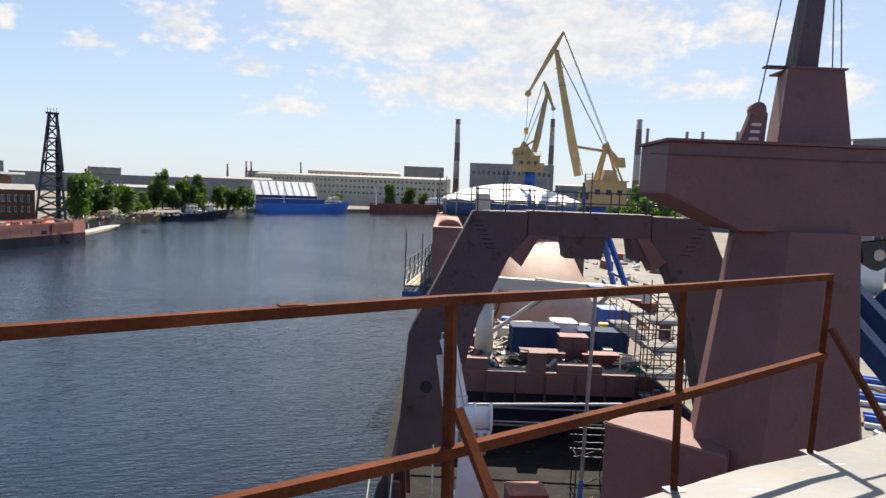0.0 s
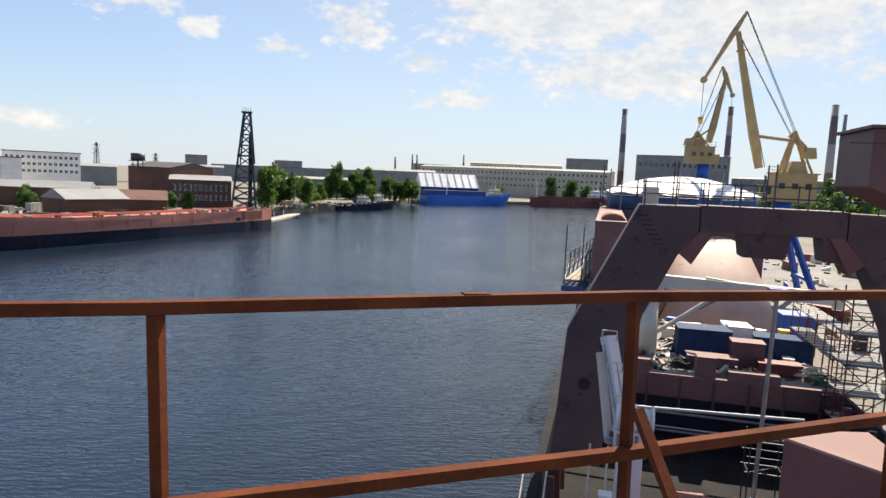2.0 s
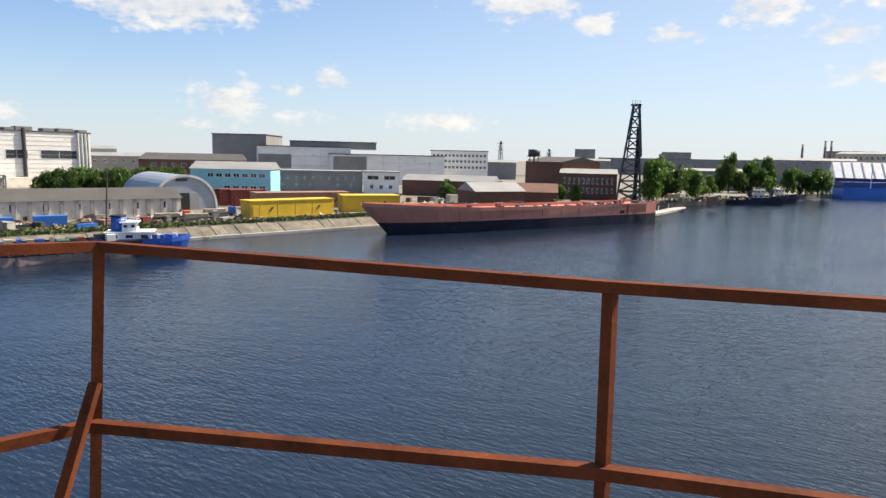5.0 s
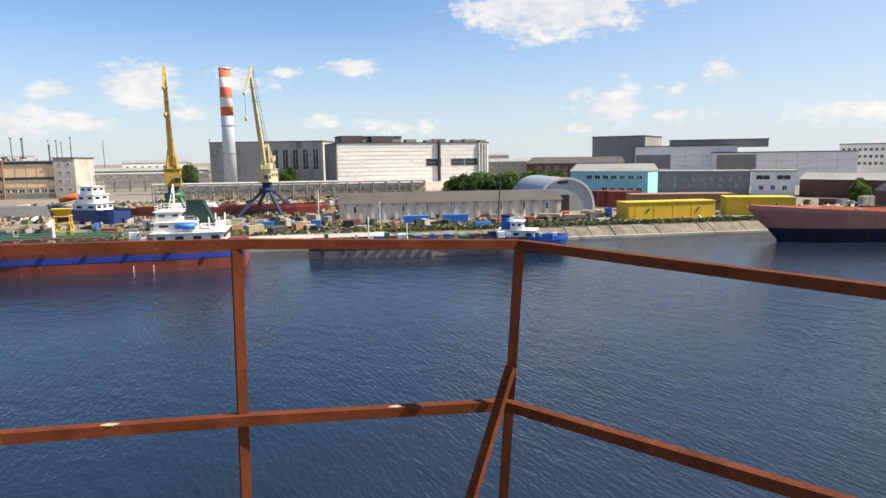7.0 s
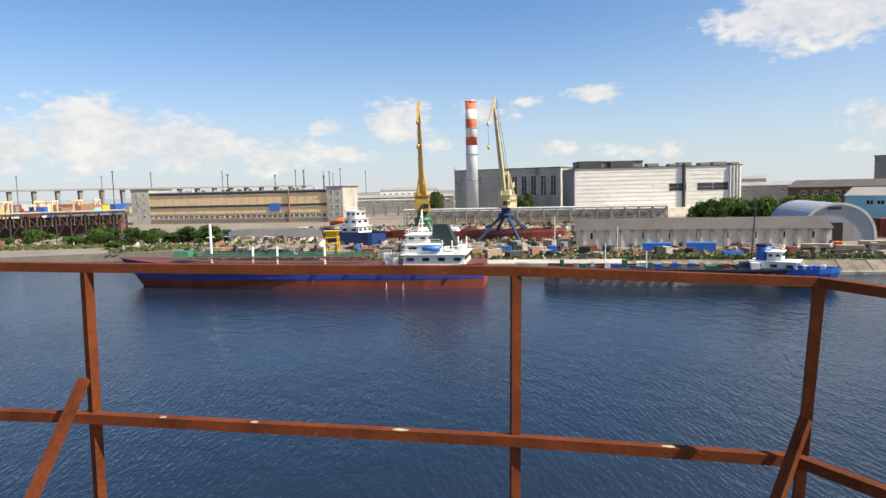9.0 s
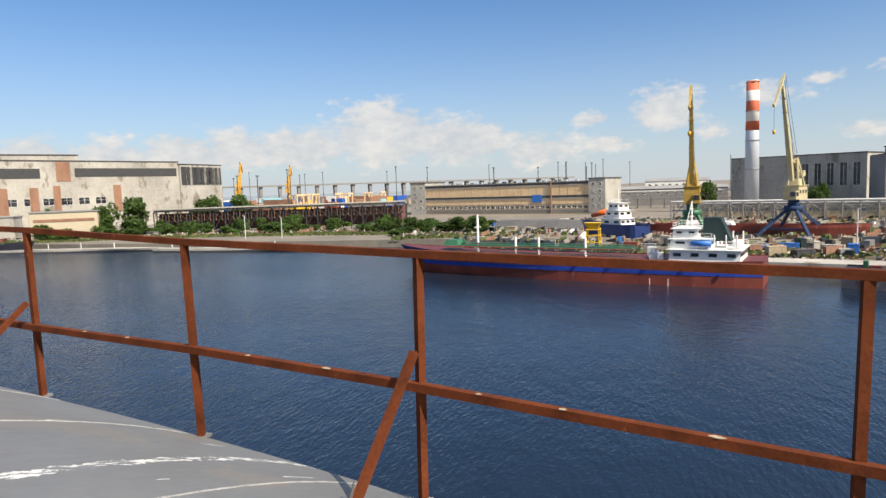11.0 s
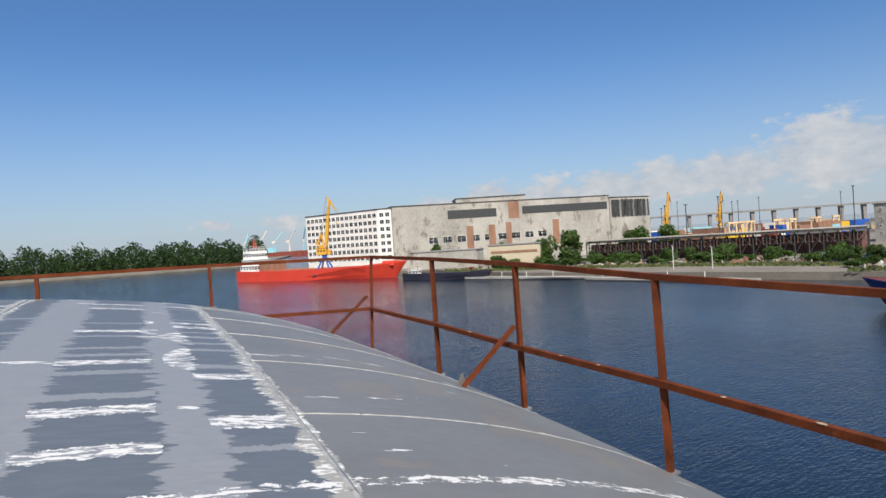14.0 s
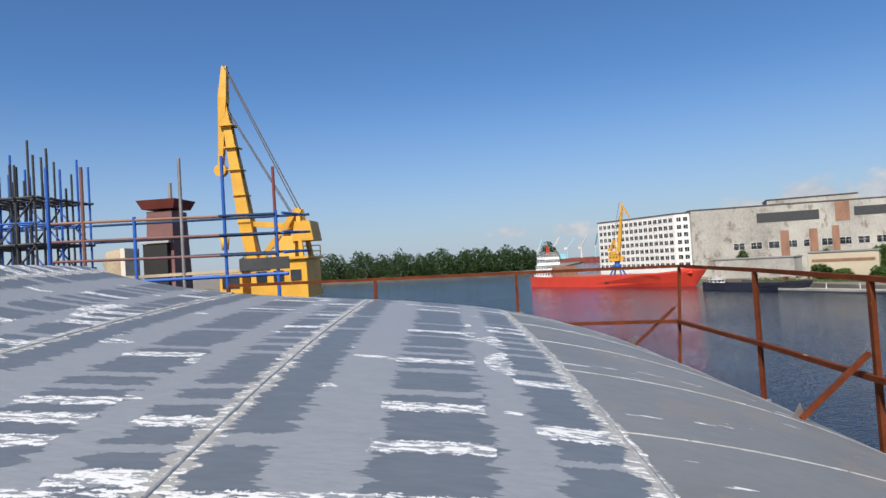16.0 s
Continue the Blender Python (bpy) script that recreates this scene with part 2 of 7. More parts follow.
M = dict(
    blueline=mat("royal_blue_stripe", (0.012, 0.05, 0.34), 0.5, var=0.25, scale=0.3, fine=4),
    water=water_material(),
    rust=mat("rust_primer_steel", (0.112, 0.029, 0.0105), 0.85, var=0.45, scale=6, fine=60, bump=0.002, dirt=(0.22, 0.075, 0.024), dirt_at=0.66, spec=0.15),
    rustdark=mat("red_brown_primer", (0.185, 0.092, 0.086), 0.62, var=0.18, scale=0.5, fine=9, dirt=(0.15, 0.075, 0.07), dirt_at=0.6, spec=0.3),
    primer=mat("red_oxide_primer", (0.30, 0.105, 0.075), 0.7, var=0.2, scale=0.25, fine=3, streak=0.5),
    pink=mat("faded_oxide_hull", (0.52, 0.20, 0.145), 0.7, var=0.2, scale=0.12, fine=2, streak=0.3),
    hullnavy=mat("dull_navy_hull", (0.025, 0.026, 0.042), 0.7, var=0.35, scale=0.15, fine=2, streak=0.3, dirt=(0.09, 0.045, 0.04), dirt_at=0.62, spec=0.2),
    hullred=mat("worn_red_hull", (0.19, 0.038, 0.026), 0.6, var=0.4, scale=0.2, fine=3, streak=0.25, dirt=(0.30, 0.12, 0.09), dirt_at=0.6),
    redpaint=mat("bright_red_hull", (0.62, 0.055, 0.03), 0.45, var=0.12, scale=0.1, fine=2),
    bluepaint=mat("blue_paint", (0.02, 0.10, 0.42), 0.5, var=0.25, scale=0.6, fine=6, dirt=(0.10, 0.08, 0.07), dirt_at=0.68),
    bluedeep=mat("deep_blue_hull", (0.012, 0.034, 0.14), 0.5, var=0.2, scale=0.3, fine=4),
    brightblue=mat("bright_blue_hull", (0.03, 0.17, 0.55), 0.5, var=0.15, scale=0.1, fine=2),
    white=mat("white_paint", (0.78, 0.78, 0.76), 0.5, var=0.08, scale=0.8, fine=8, dirt=(0.45, 0.36, 0.28), dirt_at=0.70),
    cream=mat("cream_paint", (0.66, 0.60, 0.50), 0.5, var=0.12, scale=0.8, fine=8, dirt=(0.35, 0.25, 0.18), dirt_at=0.70),
    yellow=mat("yellow_crane_paint", (0.62, 0.33, 0.035), 0.5, var=0.18, scale=0.7, fine=7, dirt=(0.25, 0.12, 0.03), dirt_at=0.68),
    tan=mat("faded_tan_crane_paint", (0.46, 0.31, 0.13), 0.55, var=0.18, scale=0.5, fine=5, dirt=(0.22, 0.13, 0.06), dirt_at=0.66),
    ycont=mat("yellow_container_paint", (0.66, 0.42, 0.03), 0.55, var=0.15, scale=0.3, fine=3),
    pale=mat("pale_yellow_crane_paint", (0.47, 0.41, 0.25), 0.5, var=0.18, scale=0.7, fine=7, dirt=(0.3, 0.2, 0.1), dirt_at=0.66),
    steelblue=mat("dull_steel_blue_paint", (0.024, 0.050, 0.115), 0.75, var=0.3, scale=0.6, fine=6, dirt=(0.10, 0.07, 0.05), dirt_at=0.62, spec=0.2),
    green=mat("green_paint", (0.03, 0.13, 0.07), 0.5, var=0.2),
    darkgrey=mat("dark_steel", (0.045, 0.047, 0.05), 0.55, var=0.3, scale=1, fine=8),
    black=mat("black_rubber", (0.018, 0.018, 0.018), 0.8, var=0.3),
    scaffold=mat("galvanised_tube", (0.28, 0.27, 0.26), 0.5, metal=0.4, var=0.3, scale=2, fine=20),
    plank=mat("weathered_plank", (0.36, 0.29, 0.20), 0.85, var=0.3, scale=2, fine=20, island=0.2),
    concrete=mat("stained_concrete", (0.37, 0.355, 0.325), 0.9, var=0.35, scale=0.07, fine=1.1, streak=0.6, dirt=(0.21, 0.185, 0.16), dirt_at=0.56),
    whitewall=mat("white_panel_wall", (0.78, 0.765, 0.73), 0.85, var=0.12, scale=0.10, fine=1.2, streak=5.0, dirt=(0.52, 0.46, 0.39), dirt_at=0.60),
    greywall=mat("grey_render_wall", (0.22, 0.215, 0.21), 0.9, var=0.2, scale=0.1, fine=1.2),
    orangewall=mat("buff_brick_band", (0.78, 0.55, 0.32), 0.9, var=0.14, scale=0.15, fine=2, streak=3),
    creamwall=mat("pale_brick_wall", (0.50, 0.43, 0.32), 0.9, var=0.15, scale=0.1, fine=1.5),
    brick=mat("dark_red_brick", (0.16, 0.075, 0.05), 0.9, var=0.25, scale=0.2, fine=3),
    palebrick=mat("whitewashed_brick", (0.62, 0.56, 0.48), 0.9, var=0.25, scale=0.4, fine=4, dirt=(0.36, 0.30, 0.25), dirt_at=0.60),
    pier=mat("grey_cement_pier", (0.30, 0.285, 0.27), 0.9, var=0.2, scale=0.6, fine=5),
    maroon=mat("dark_maroon_hull", (0.13, 0.032, 0.03), 0.55, var=0.3, scale=0.2, fine=3, streak=0.3),
    bargehull=mat("bleached_barge_side", (0.30, 0.22, 0.20), 0.8, var=0.35, scale=0.4, fine=4, streak=0.4, dirt=(0.12, 0.08, 0.08), dirt_at=0.56),
    oldyellow=mat("worn_yellow_crane_paint", (0.36, 0.235, 0.045), 0.7, var=0.3, scale=0.7, fine=7, dirt=(0.16, 0.10, 0.04), dirt_at=0.60),
    silver=mat("aluminium_painted_shaft", (0.50, 0.54, 0.60), 0.5, metal=0.2, var=0.15, scale=0.3, fine=3, streak=0.3),
    joint=mat("weathered_panel_joint", (0.44, 0.41, 0.37), 0.9, var=0.3, scale=0.2, fine=2),
    apron=mat("worn_concrete_apron", (0.21, 0.20, 0.185), 0.9, var=0.3, scale=0.12, fine=1.5, dirt=(0.13, 0.12, 0.11), dirt_at=0.56),
    bluewall=mat("turquoise_sheet_wall", (0.24, 0.52, 0.60), 0.7, var=0.2, scale=0.2, fine=2),
    rustpanel=mat("rusty_wall_panel", (0.27, 0.145, 0.095), 0.85, var=0.3, scale=0.3, fine=2, streak=0.3),
    roofdark=mat("dark_felt_roof", (0.075, 0.07, 0.068), 0.9, var=0.25, scale=0.15, fine=2),
    roofgrey=mat("grey_sheet_roof", (0.26, 0.26, 0.26), 0.75, var=0.2, scale=0.12, fine=2),
    vault=mat("blue_grey_corrugated_roof", (0.30, 0.34, 0.40), 0.55, metal=0.2, var=0.12, scale=0.2, fine=2),
    redroof=mat("brown_red_roof", (0.17, 0.08, 0.06), 0.85, var=0.2, scale=0.2, fine=2),
    glass=mat("dark_window_glass", (0.03, 0.035, 0.042), 0.15, var=0.4, scale=0.3, fine=1, island=0.5),
    ground=mat("dusty_yard_ground", (0.19, 0.168, 0.142), 0.95, var=0.3, scale=0.05, fine=0.9, bump=0.02, dirt=(0.15, 0.14, 0.12), dirt_at=0.56),
    stone=mat("pale_revetment_slab", (0.165, 0.145, 0.115), 0.95, var=0.5, scale=0.5, fine=5, bump=0.02, dirt=(0.16, 0.14, 0.10), dirt_at=0.60, island=0.15),
    leaf=foliage("broadleaf_foliage", (0.068, 0.115, 0.032), 0.6, 0.5, 0.5, 3, 0.25),
    leafdark=foliage("dark_broadleaf_foliage", (0.042, 0.078, 0.028), 0.65, 0.5, 0.1, 1.2),
    grass=mat("rough_grass", (0.10, 0.125, 0.04), 0.9, var=0.5, scale=0.3, fine=4, dirt=(0.22, 0.18, 0.08), dirt_at=0.6),
    bark=mat("bark", (0.09, 0.065, 0.045), 0.95, var=0.3, scale=2, fine=20),
    funnelgreen=mat("dark_green_black_paint", (0.012, 0.028, 0.028), 0.5, var=0.2),
    orange=mat("orange_lifeboat", (0.75, 0.14, 0.03), 0.5, var=0.1),
    gravel=mat("dark_gravel", (0.11, 0.11, 0.115), 0.95, var=0.3, scale=1, fine=12, bump=0.03),
    chimred=banded("red_white_bands", (0.72, 0.70, 0.67), (0.60, 0.14, 0.07), 5.0),
    chimgrey=banded("grey_dark_bands", (0.36, 0.33, 0.31), (0.16, 0.11, 0.10), 26.0),
    tarp=mat("white_tarpaulin", (0.74, 0.74, 0.74), 0.5, var=0.15, scale=0.5, fine=4, bump=0.05),
    cable=mat("steel_cable", (0.10, 0.10, 0.11), 0.6, var=0.2),
    pipewhite=mat("lagged_pipe", (0.55, 0.55, 0.54), 0.6, var=0.2, scale=0.3, fine=3),
)


# ---- mesh helpers ----
def box(bm, c, s, rz=0.0, top=(1, 1), shift=(0, 0)):
    """A box of size s centred on c; top scales and shifts its upper face."""
    vs = []
    for z in (-1, 1):
        k, sh = ((1, 1), (0, 0)) if z < 0 else (top, shift)
        for x, y in ((-1, -1), (1, -1), (1, 1), (-1, 1)):
            v = Vector((x * s[0] / 2 * k[0] + sh[0], y * s[1] / 2 * k[1] + sh[1], z * s[2] / 2))
            v.rotate(Euler((0, 0, rz)))
            vs.append(bm.verts.new(v + Vector(c)))
    for f in ((3, 2, 1, 0), (4, 5, 6, 7), (0, 1, 5, 4), (1, 2, 6, 5), (2, 3, 7, 6), (3, 0, 4, 7)):
        bm.faces.new([vs[i] for i in f])
    return bm


def beam(bm, p, q, w, h=None):
    """A bar of rectangular section from p to q."""
    p, q, h = Vector(p), Vector(q), h or w
    d = (q - p).normalized()
    side = d.cross(Vector((0, 0, 1)))
    side = side.normalized() if side.length > 1e-3 else Vector((1, 0, 0))
    up = side.cross(d).normalized()
    vs = [bm.verts.new(e + side * a * w / 2 + up * b * h / 2) for e in (p, q) for a, b in ((-1, -1), (1, -1), (1, 1), (-1, 1))]
    for f in ((0, 1, 2, 3), (7, 6, 5, 4), (0, 4, 5, 1), (1, 5, 6, 2), (2, 6, 7, 3), (3, 7, 4, 0)):
        bm.faces.new([vs[i] for i in f])
    return bm


def tube(bm, p, q, r, n=8, r2=None):
    """A round bar or cone from p to q, closed at the ends."""
    p, q, r2 = Vector(p), Vector(q), r if r2 is None else r2
    d = (q - p).normalized()
    side = d.cross(Vector((0, 0, 1)))
    side = side.normalized() if side.length > 1e-3 else Vector((1, 0, 0))
    up = side.cross(d).normalized()
    rings = [[bm.verts.new(e + (side * math.cos(2 * math.pi * i / n) + up * math.sin(2 * math.pi * i / n)) * k) for i in range(n)] for e, k in ((p, r), (q, r2))]
    for i in range(n):
        bm.faces.new((rings[0][i], rings[0][(i + 1) % n], rings[1][(i + 1) % n], rings[1][i])).smooth = n > 6
    bm.faces.new(rings[0][::-1])
    bm.faces.new(rings[1])
    return bm


def slab(bm, pts, vec):
    """A polygon pushed out along vec."""
    a = [bm.verts.new(Vector(p)) for p in pts]
    b = [bm.verts.new(Vector(p) + Vector(vec)) for p in pts]
    bm.faces.new(a[::-1])
    bm.faces.new(b)
    for i in range(len(a)):
        j = (i + 1) % len(a)
        bm.faces.new((a[i], a[j], b[j], b[i]))
    return bm


def loft(bm, rings, caps=True, smooth=True):
    """Skin through closed rings of equal point count."""
    vr = [[bm.verts.new(Vector(p)) for p in r] for r in rings]
    n = len(vr[0])
    for a, b in zip(vr, vr[1:]):
        for i in range(n):
            bm.faces.new((a[i], a[(i + 1) % n], b[(i + 1) % n], b[i])).smooth = smooth
    if caps:
        bm.faces.new(vr[0][::-1])
        bm.faces.new(vr[-1])
    return bm


def mesh_of(name, bm, material):
    bmesh.ops.recalc_face_normals(bm, faces=bm.faces)
    me = bpy.data.meshes.new(name)
    bm.to_mesh(me)
    bm.free()
    me.materials.append(M[material])
    return me


def part(name, bm, material, parent, label="", at=None):
    """Links a bmesh, or shared mesh data, as one mesh object under a thing or part."""
    me = bm if isinstance(bm, bpy.types.Mesh) else mesh_of(name, bm, material)
    ob = new(name, me)
    ob.parent = parent
    if at:
        ob.location = at
    return tagged(ob, label) if label else ob


def thing(name, label, category, loc=(0, 0, 0), rz=0.0, group="", kind=""):
    ob = new(name)
    ob.empty_display_size = 0.2
    ob.location, ob.rotation_euler = loc, (0, 0, rz)
    return tagged(ob, label, category, group, kind)


def solid(name, bm, material, label, category, loc=(0, 0, 0), rz=0.0, group="", kind=""):
    """A thing that is one mesh."""
    ob = new(name, mesh_of(name, bm, material))
    ob.location, ob.rotation_euler = loc, (0, 0, rz)
    return tagged(ob, label, category, group, kind)


def nb():
    return bmesh.new()


def spot(heading, d, z=0.0):
    """Plan position at a heading (anticlockwise from +y, degrees) and a distance from the camera, chosen to fit its
    view.
    """
    return Vector((-d * math.sin(radians(heading)), d * math.cos(radians(heading)), z))


# ---- water, ground, banks ----
YARD = 2.5


def setting():
    bm = nb()
    vs = [bm.verts.new((x, y, 0)) for x, y in ((-5000, -5000), (5000, -5000), (5000, 5000), (-5000, 5000))]
    bm.faces.new(vs)
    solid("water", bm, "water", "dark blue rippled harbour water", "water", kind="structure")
    shore = [[(-153, -60), (-153, 190), (-141, 330), (-139, 452), (-88, 515), (2, 594), (21, 594), (21, -72), (420, -75), (5000, -300), (5000, 5000), (-5000, 5000), (-5000, -60)],
             [(-5000, -61), (-153, -61), (-186, -70), (-186, -112), (-156, -190), (-132, -256), (-122, -300), (-121, -347), (-46, -462), (-20, -560), (-500, -900), (-5000, -1400)],
             [(-60, -905), (60, -890), (320, -960), (900, -900), (5000, -700), (5000, -5000), (-800, -5000)]]
    bm = nb()
    for k, poly in enumerate(shore):
        slab(bm, [(x, y, YARD - 4.5 - 0.3 * (k == 2)) for x, y in poly], (0, 0, 4.5))
    solid("ground", bm, "ground", "dusty yard ground with gravel and weeds", "ground", kind="structure")
    # sloping stone-slab bank along the far side
    bank = thing("embankment", "sloping bank of pale concrete slabs with weeds", "embankment", kind="structure")
    shared = [mesh_of("bank_slab", box(nb(), (0, 0, 0), (5.6, 2.9, 0.25)), "stone"), mesh_of("bank_slab", box(nb(), (0, 0, 0), (5.6, 3.0, 0.3), 0.02), "stone")]
    tilt = math.atan2(2.6, 5.4)
    rnd = random.Random(4)
    for i in range(66):
        y = 14 + i * 3.02
        x = -150.2 + max(0, y - 190) * 0.09
        ob = part("slab", shared[i % 2], None, bank, at=(x + rnd.uniform(-0.1, 0.1), y, 1.05 + rnd.uniform(-0.08, 0.08)))
        ob.rotation_euler = (rnd.uniform(-0.02, 0.02), tilt + rnd.uniform(-0.03, 0.03), 0)
    bm = nb()
    for y0, y1 in ((-62, 14), (14, 190)):
        box(bm, (-149.0 if y0 < 0 else -147.3, (y0 + y1) / 2, 0.25 if y0 > 0 else 1.2), (7.6 if y0 < 0 else 1.2, y1 - y0 - 0.1, 0.7 if y0 > 0 else 2.9))
    part("quay_edge", bm, "concrete", bank, "grey concrete quay edge at the waterline")


setting()
bm = box(nb(), (23.5 + 14, 90, YARD + 0.03), (27, 230, 0.06))
solid("pavement", bm, "apron", "worn grey concrete quay apron", "pavement", kind="structure")


CORNER = Vector((-2.681, 0.543, 0))
FORE, SIDE = Vector((math.cos(radians(32.3)), math.sin(radians(32.3)), 0)), Vector((0.0938, -0.9956, 0))
IN_FORE, IN_SIDE = Vector((FORE.y, -FORE.x, 0)), Vector((-SIDE.y, SIDE.x, 0))


def roof_z(x, y):
    """Height of the crowned plate roof."""
    x = min(x, 5.0)
    e, f = x - CORNER.x, y - CORNER.y
    lift = 0.20 * math.exp(-max(0.0, e * FORE.y - f * FORE.x) / 1.2) * min(1.0, max(0.0, (e * FORE.x + f * FORE.y - 2.6) / 2.5))
    ca, sa = math.cos(radians(5.4)), math.sin(radians(5.4))
    u, v = x * ca + (y + 3) * sa, -x * sa + (y + 3) * ca
    return 20 + lift - 0.6144 + 0.136 * u - 0.0748 * v - 0.0466 * u * u - 0.0077 * u * v - 0.0118 * v * v + 0.0109 * u ** 3 - 0.0007 * v ** 3 + 0.0008 * u * u * v - 0.0001 * u * v * v


def roof():
    deck = thing("plate_roof", "crowned bare steel plate roof with ground weld seams", "roof", kind="structure")
    bm = nb()
    nx, ny = 64, 72
    grid = []
    for i in range(nx + 1):
        row = []
        for j in range(ny + 1):
            u = -0.06 + 9.0 * i / nx
            v0 = -0.5077 * u - 0.05
            p = CORNER + IN_SIDE * u + SIDE * (v0 + (9.08 - v0) * j / ny)
            row.append(bm.verts.new((p.x, p.y, roof_z(p.x, p.y))))
        grid.append(row)
    for i in range(nx):
        for j in range(ny):
            bm.faces.new((grid[i][j], grid[i + 1][j], grid[i + 1][j + 1], grid[i][j + 1])).smooth = True
    part("plating", bm, "plate", deck, "grey primed steel with bright ground patches")
    bm = nb()
    for a, b in ((CORNER, CORNER + FORE * 9.8), (CORNER, CORNER + SIDE * 9.0), (CORNER + SIDE * 9.0, CORNER + SIDE * 9.0 + IN_SIDE * 8.9)):
        n = 24
        for i in range(n):
            p, q = a.lerp(b, i / n), a.lerp(b, (i + 1) / n)
            slab(bm, [(p.x, p.y, 5.5), (q.x, q.y, 5.5), (q.x, q.y, roof_z(q.x, q.y) - 0.02), (p.x, p.y, roof_z(p.x, p.y) - 0.02)], (0.02, -0.02, 0))
    for lines in ([(u, None) for u in (2.0, 3.55, 5.1)] + [(None, 3.0 + 1.15 * k) for k in range(-1, 6)]):
        pts = []
        for i in range(61):
            u, v = (lines[0], 9.0 * i / 60) if lines[0] else (1.95 * i / 60 + 0.05, lines[1])
            q = CORNER + IN_SIDE * u + SIDE * v
            if (q - CORNER).dot(IN_FORE) > 0.05:
                pts.append((q.x, q.y, roof_z(q.x, q.y)))
        wb = nb()
        w = 0.011 if lines[0] else 0.006
        rn = random.Random(len(pts))
        side = IN_SIDE if lines[0] else SIDE
        ring = [[Vector(q) - side * w * rn.uniform(0.8, 1.3), Vector(q) + Vector((0, 0, w * rn.uniform(0.5, 0.9))), Vector(q) + side * w * rn.uniform(0.8, 1.3), Vector(q) - Vector((0, 0, 0.01))] for q in pts]
        loft(wb, ring)
        part("weld_bead", wb, "weld", deck)
    part("house_side", bm, "rustdark", deck, "primed steel side of the deckhouse")


def plate_material():
    """Primed steel plating: plain grey by the rail; inboard dark panels crossed by ragged ground bands and bright scrapes."""
    m = mat("bare_steel_plate", (0.195, 0.197, 0.199), 0.45, metal=0.25, var=0.12, scale=1.1, fine=14)
    nt = m.node_tree
    N, L = nt.nodes, nt.links
    p = N["Principled BSDF"]

    def mm(op, a, b=None, c=None, clamp=False):
        n = N.new("ShaderNodeMath")
        n.operation, n.use_clamp = op, clamp
        for i, v in enumerate((a, b, c)):
            if v is None:
                continue
            if isinstance(v, (int, float)):
                n.inputs[i].default_value = v
            else:
                L.new(v, n.inputs[i])
        return n.outputs[0]

    def tex(scale, sx, sy, detail=4.0, rough=0.6):
        mp, n = N.new("ShaderNodeMapping"), N.new("ShaderNodeTexNoise")
        L.new(geo.outputs["Position"], mp.inputs[0])
        mp.inputs["Rotation"].default_value = (0, 0, radians(-5.4))
        mp.inputs["Scale"].default_value = (sx, sy, 1)
        L.new(mp.outputs[0], n.inputs["Vector"])
        n.inputs["Scale"].default_value, n.inputs["Detail"].default_value, n.inputs["Roughness"].default_value = scale, detail, rough
        return n.outputs["Fac"]

    geo = N.new("ShaderNodeNewGeometry")
    sep = N.new("ShaderNodeSeparateXYZ")
    L.new(geo.outputs["Position"], sep.inputs[0])
    x, y = mm("SUBTRACT", sep.outputs[0], CORNER.x), mm("SUBTRACT", sep.outputs[1], CORNER.y)
    u0 = mm("ADD", mm("MULTIPLY", x, 0.9956), mm("MULTIPLY", y, 0.0938))
    v0 = mm("SUBTRACT", mm("MULTIPLY", x, 0.0938), mm("MULTIPLY", y, 0.9956))
    ragu, ragv = tex(2.2, 1.0, 7.0, 4.0, 0.65), tex(4.0, 5.0, 1.2, 4.0, 0.7)
    wob = mm("MULTIPLY", mm("SUBTRACT", ragu, 0.5), 0.34)
    u = mm("ADD", u0, wob)
    v = mm("ADD", v0, mm("MULTIPLY", mm("SUBTRACT", ragv, 0.5), 0.11))
    BAY = 1.55

    def bay(val):
        return mm("MULTIPLY", mm("FRACT", mm("DIVIDE", mm("SUBTRACT", val, 2.0), BAY)), BAY)

    f, f0 = bay(u), bay(mm("ADD", u0, mm("MULTIPLY", wob, 0.25)))
    inb = mm("MULTIPLY", mm("GREATER_THAN", mm("ADD", u0, mm("MULTIPLY", wob, 0.35)), 1.97), mm("GREATER_THAN", v, 0.9))

    def near(val, c, w):
        return mm("LESS_THAN", mm("ABSOLUTE", mm("SUBTRACT", val, c)), w)

    def cells(size, seed):
        """A random value for each stretch along the plates, and the place within the stretch."""
        cell, comb = N.new("ShaderNodeTexWhiteNoise"), N.new("ShaderNodeCombineXYZ")
        row = mm("DIVIDE", v, size)
        L.new(mm("FLOOR", row), comb.inputs[0])
        L.new(mm("FLOOR", mm("DIVIDE", mm("SUBTRACT", u0, 2.0), BAY)), comb.inputs[1])
        comb.inputs[2].default_value = seed
        L.new(comb.outputs[0], cell.inputs["Vector"])
        return cell.outputs["Value"], mm("FRACT", row)

    ra, pa_ = cells(0.265, 1.0)
    rb, pb_ = cells(0.235, 5.0)
    rc, pc_ = cells(0.42, 9.0)
    strip_a = mm("MULTIPLY", mm("LESS_THAN", pa_, mm("MULTIPLY", ra, 0.60)), mm("MULTIPLY", near(f0, 0.19, 0.15), mm("GREATER_THAN", ra, 0.30)))
    strip_b = mm("MULTIPLY", mm("LESS_THAN", pb_, mm("MULTIPLY", rb, 0.62)), mm("MULTIPLY", near(f0, 0.74, 0.22), mm("GREATER_THAN", rb, 0.38)))
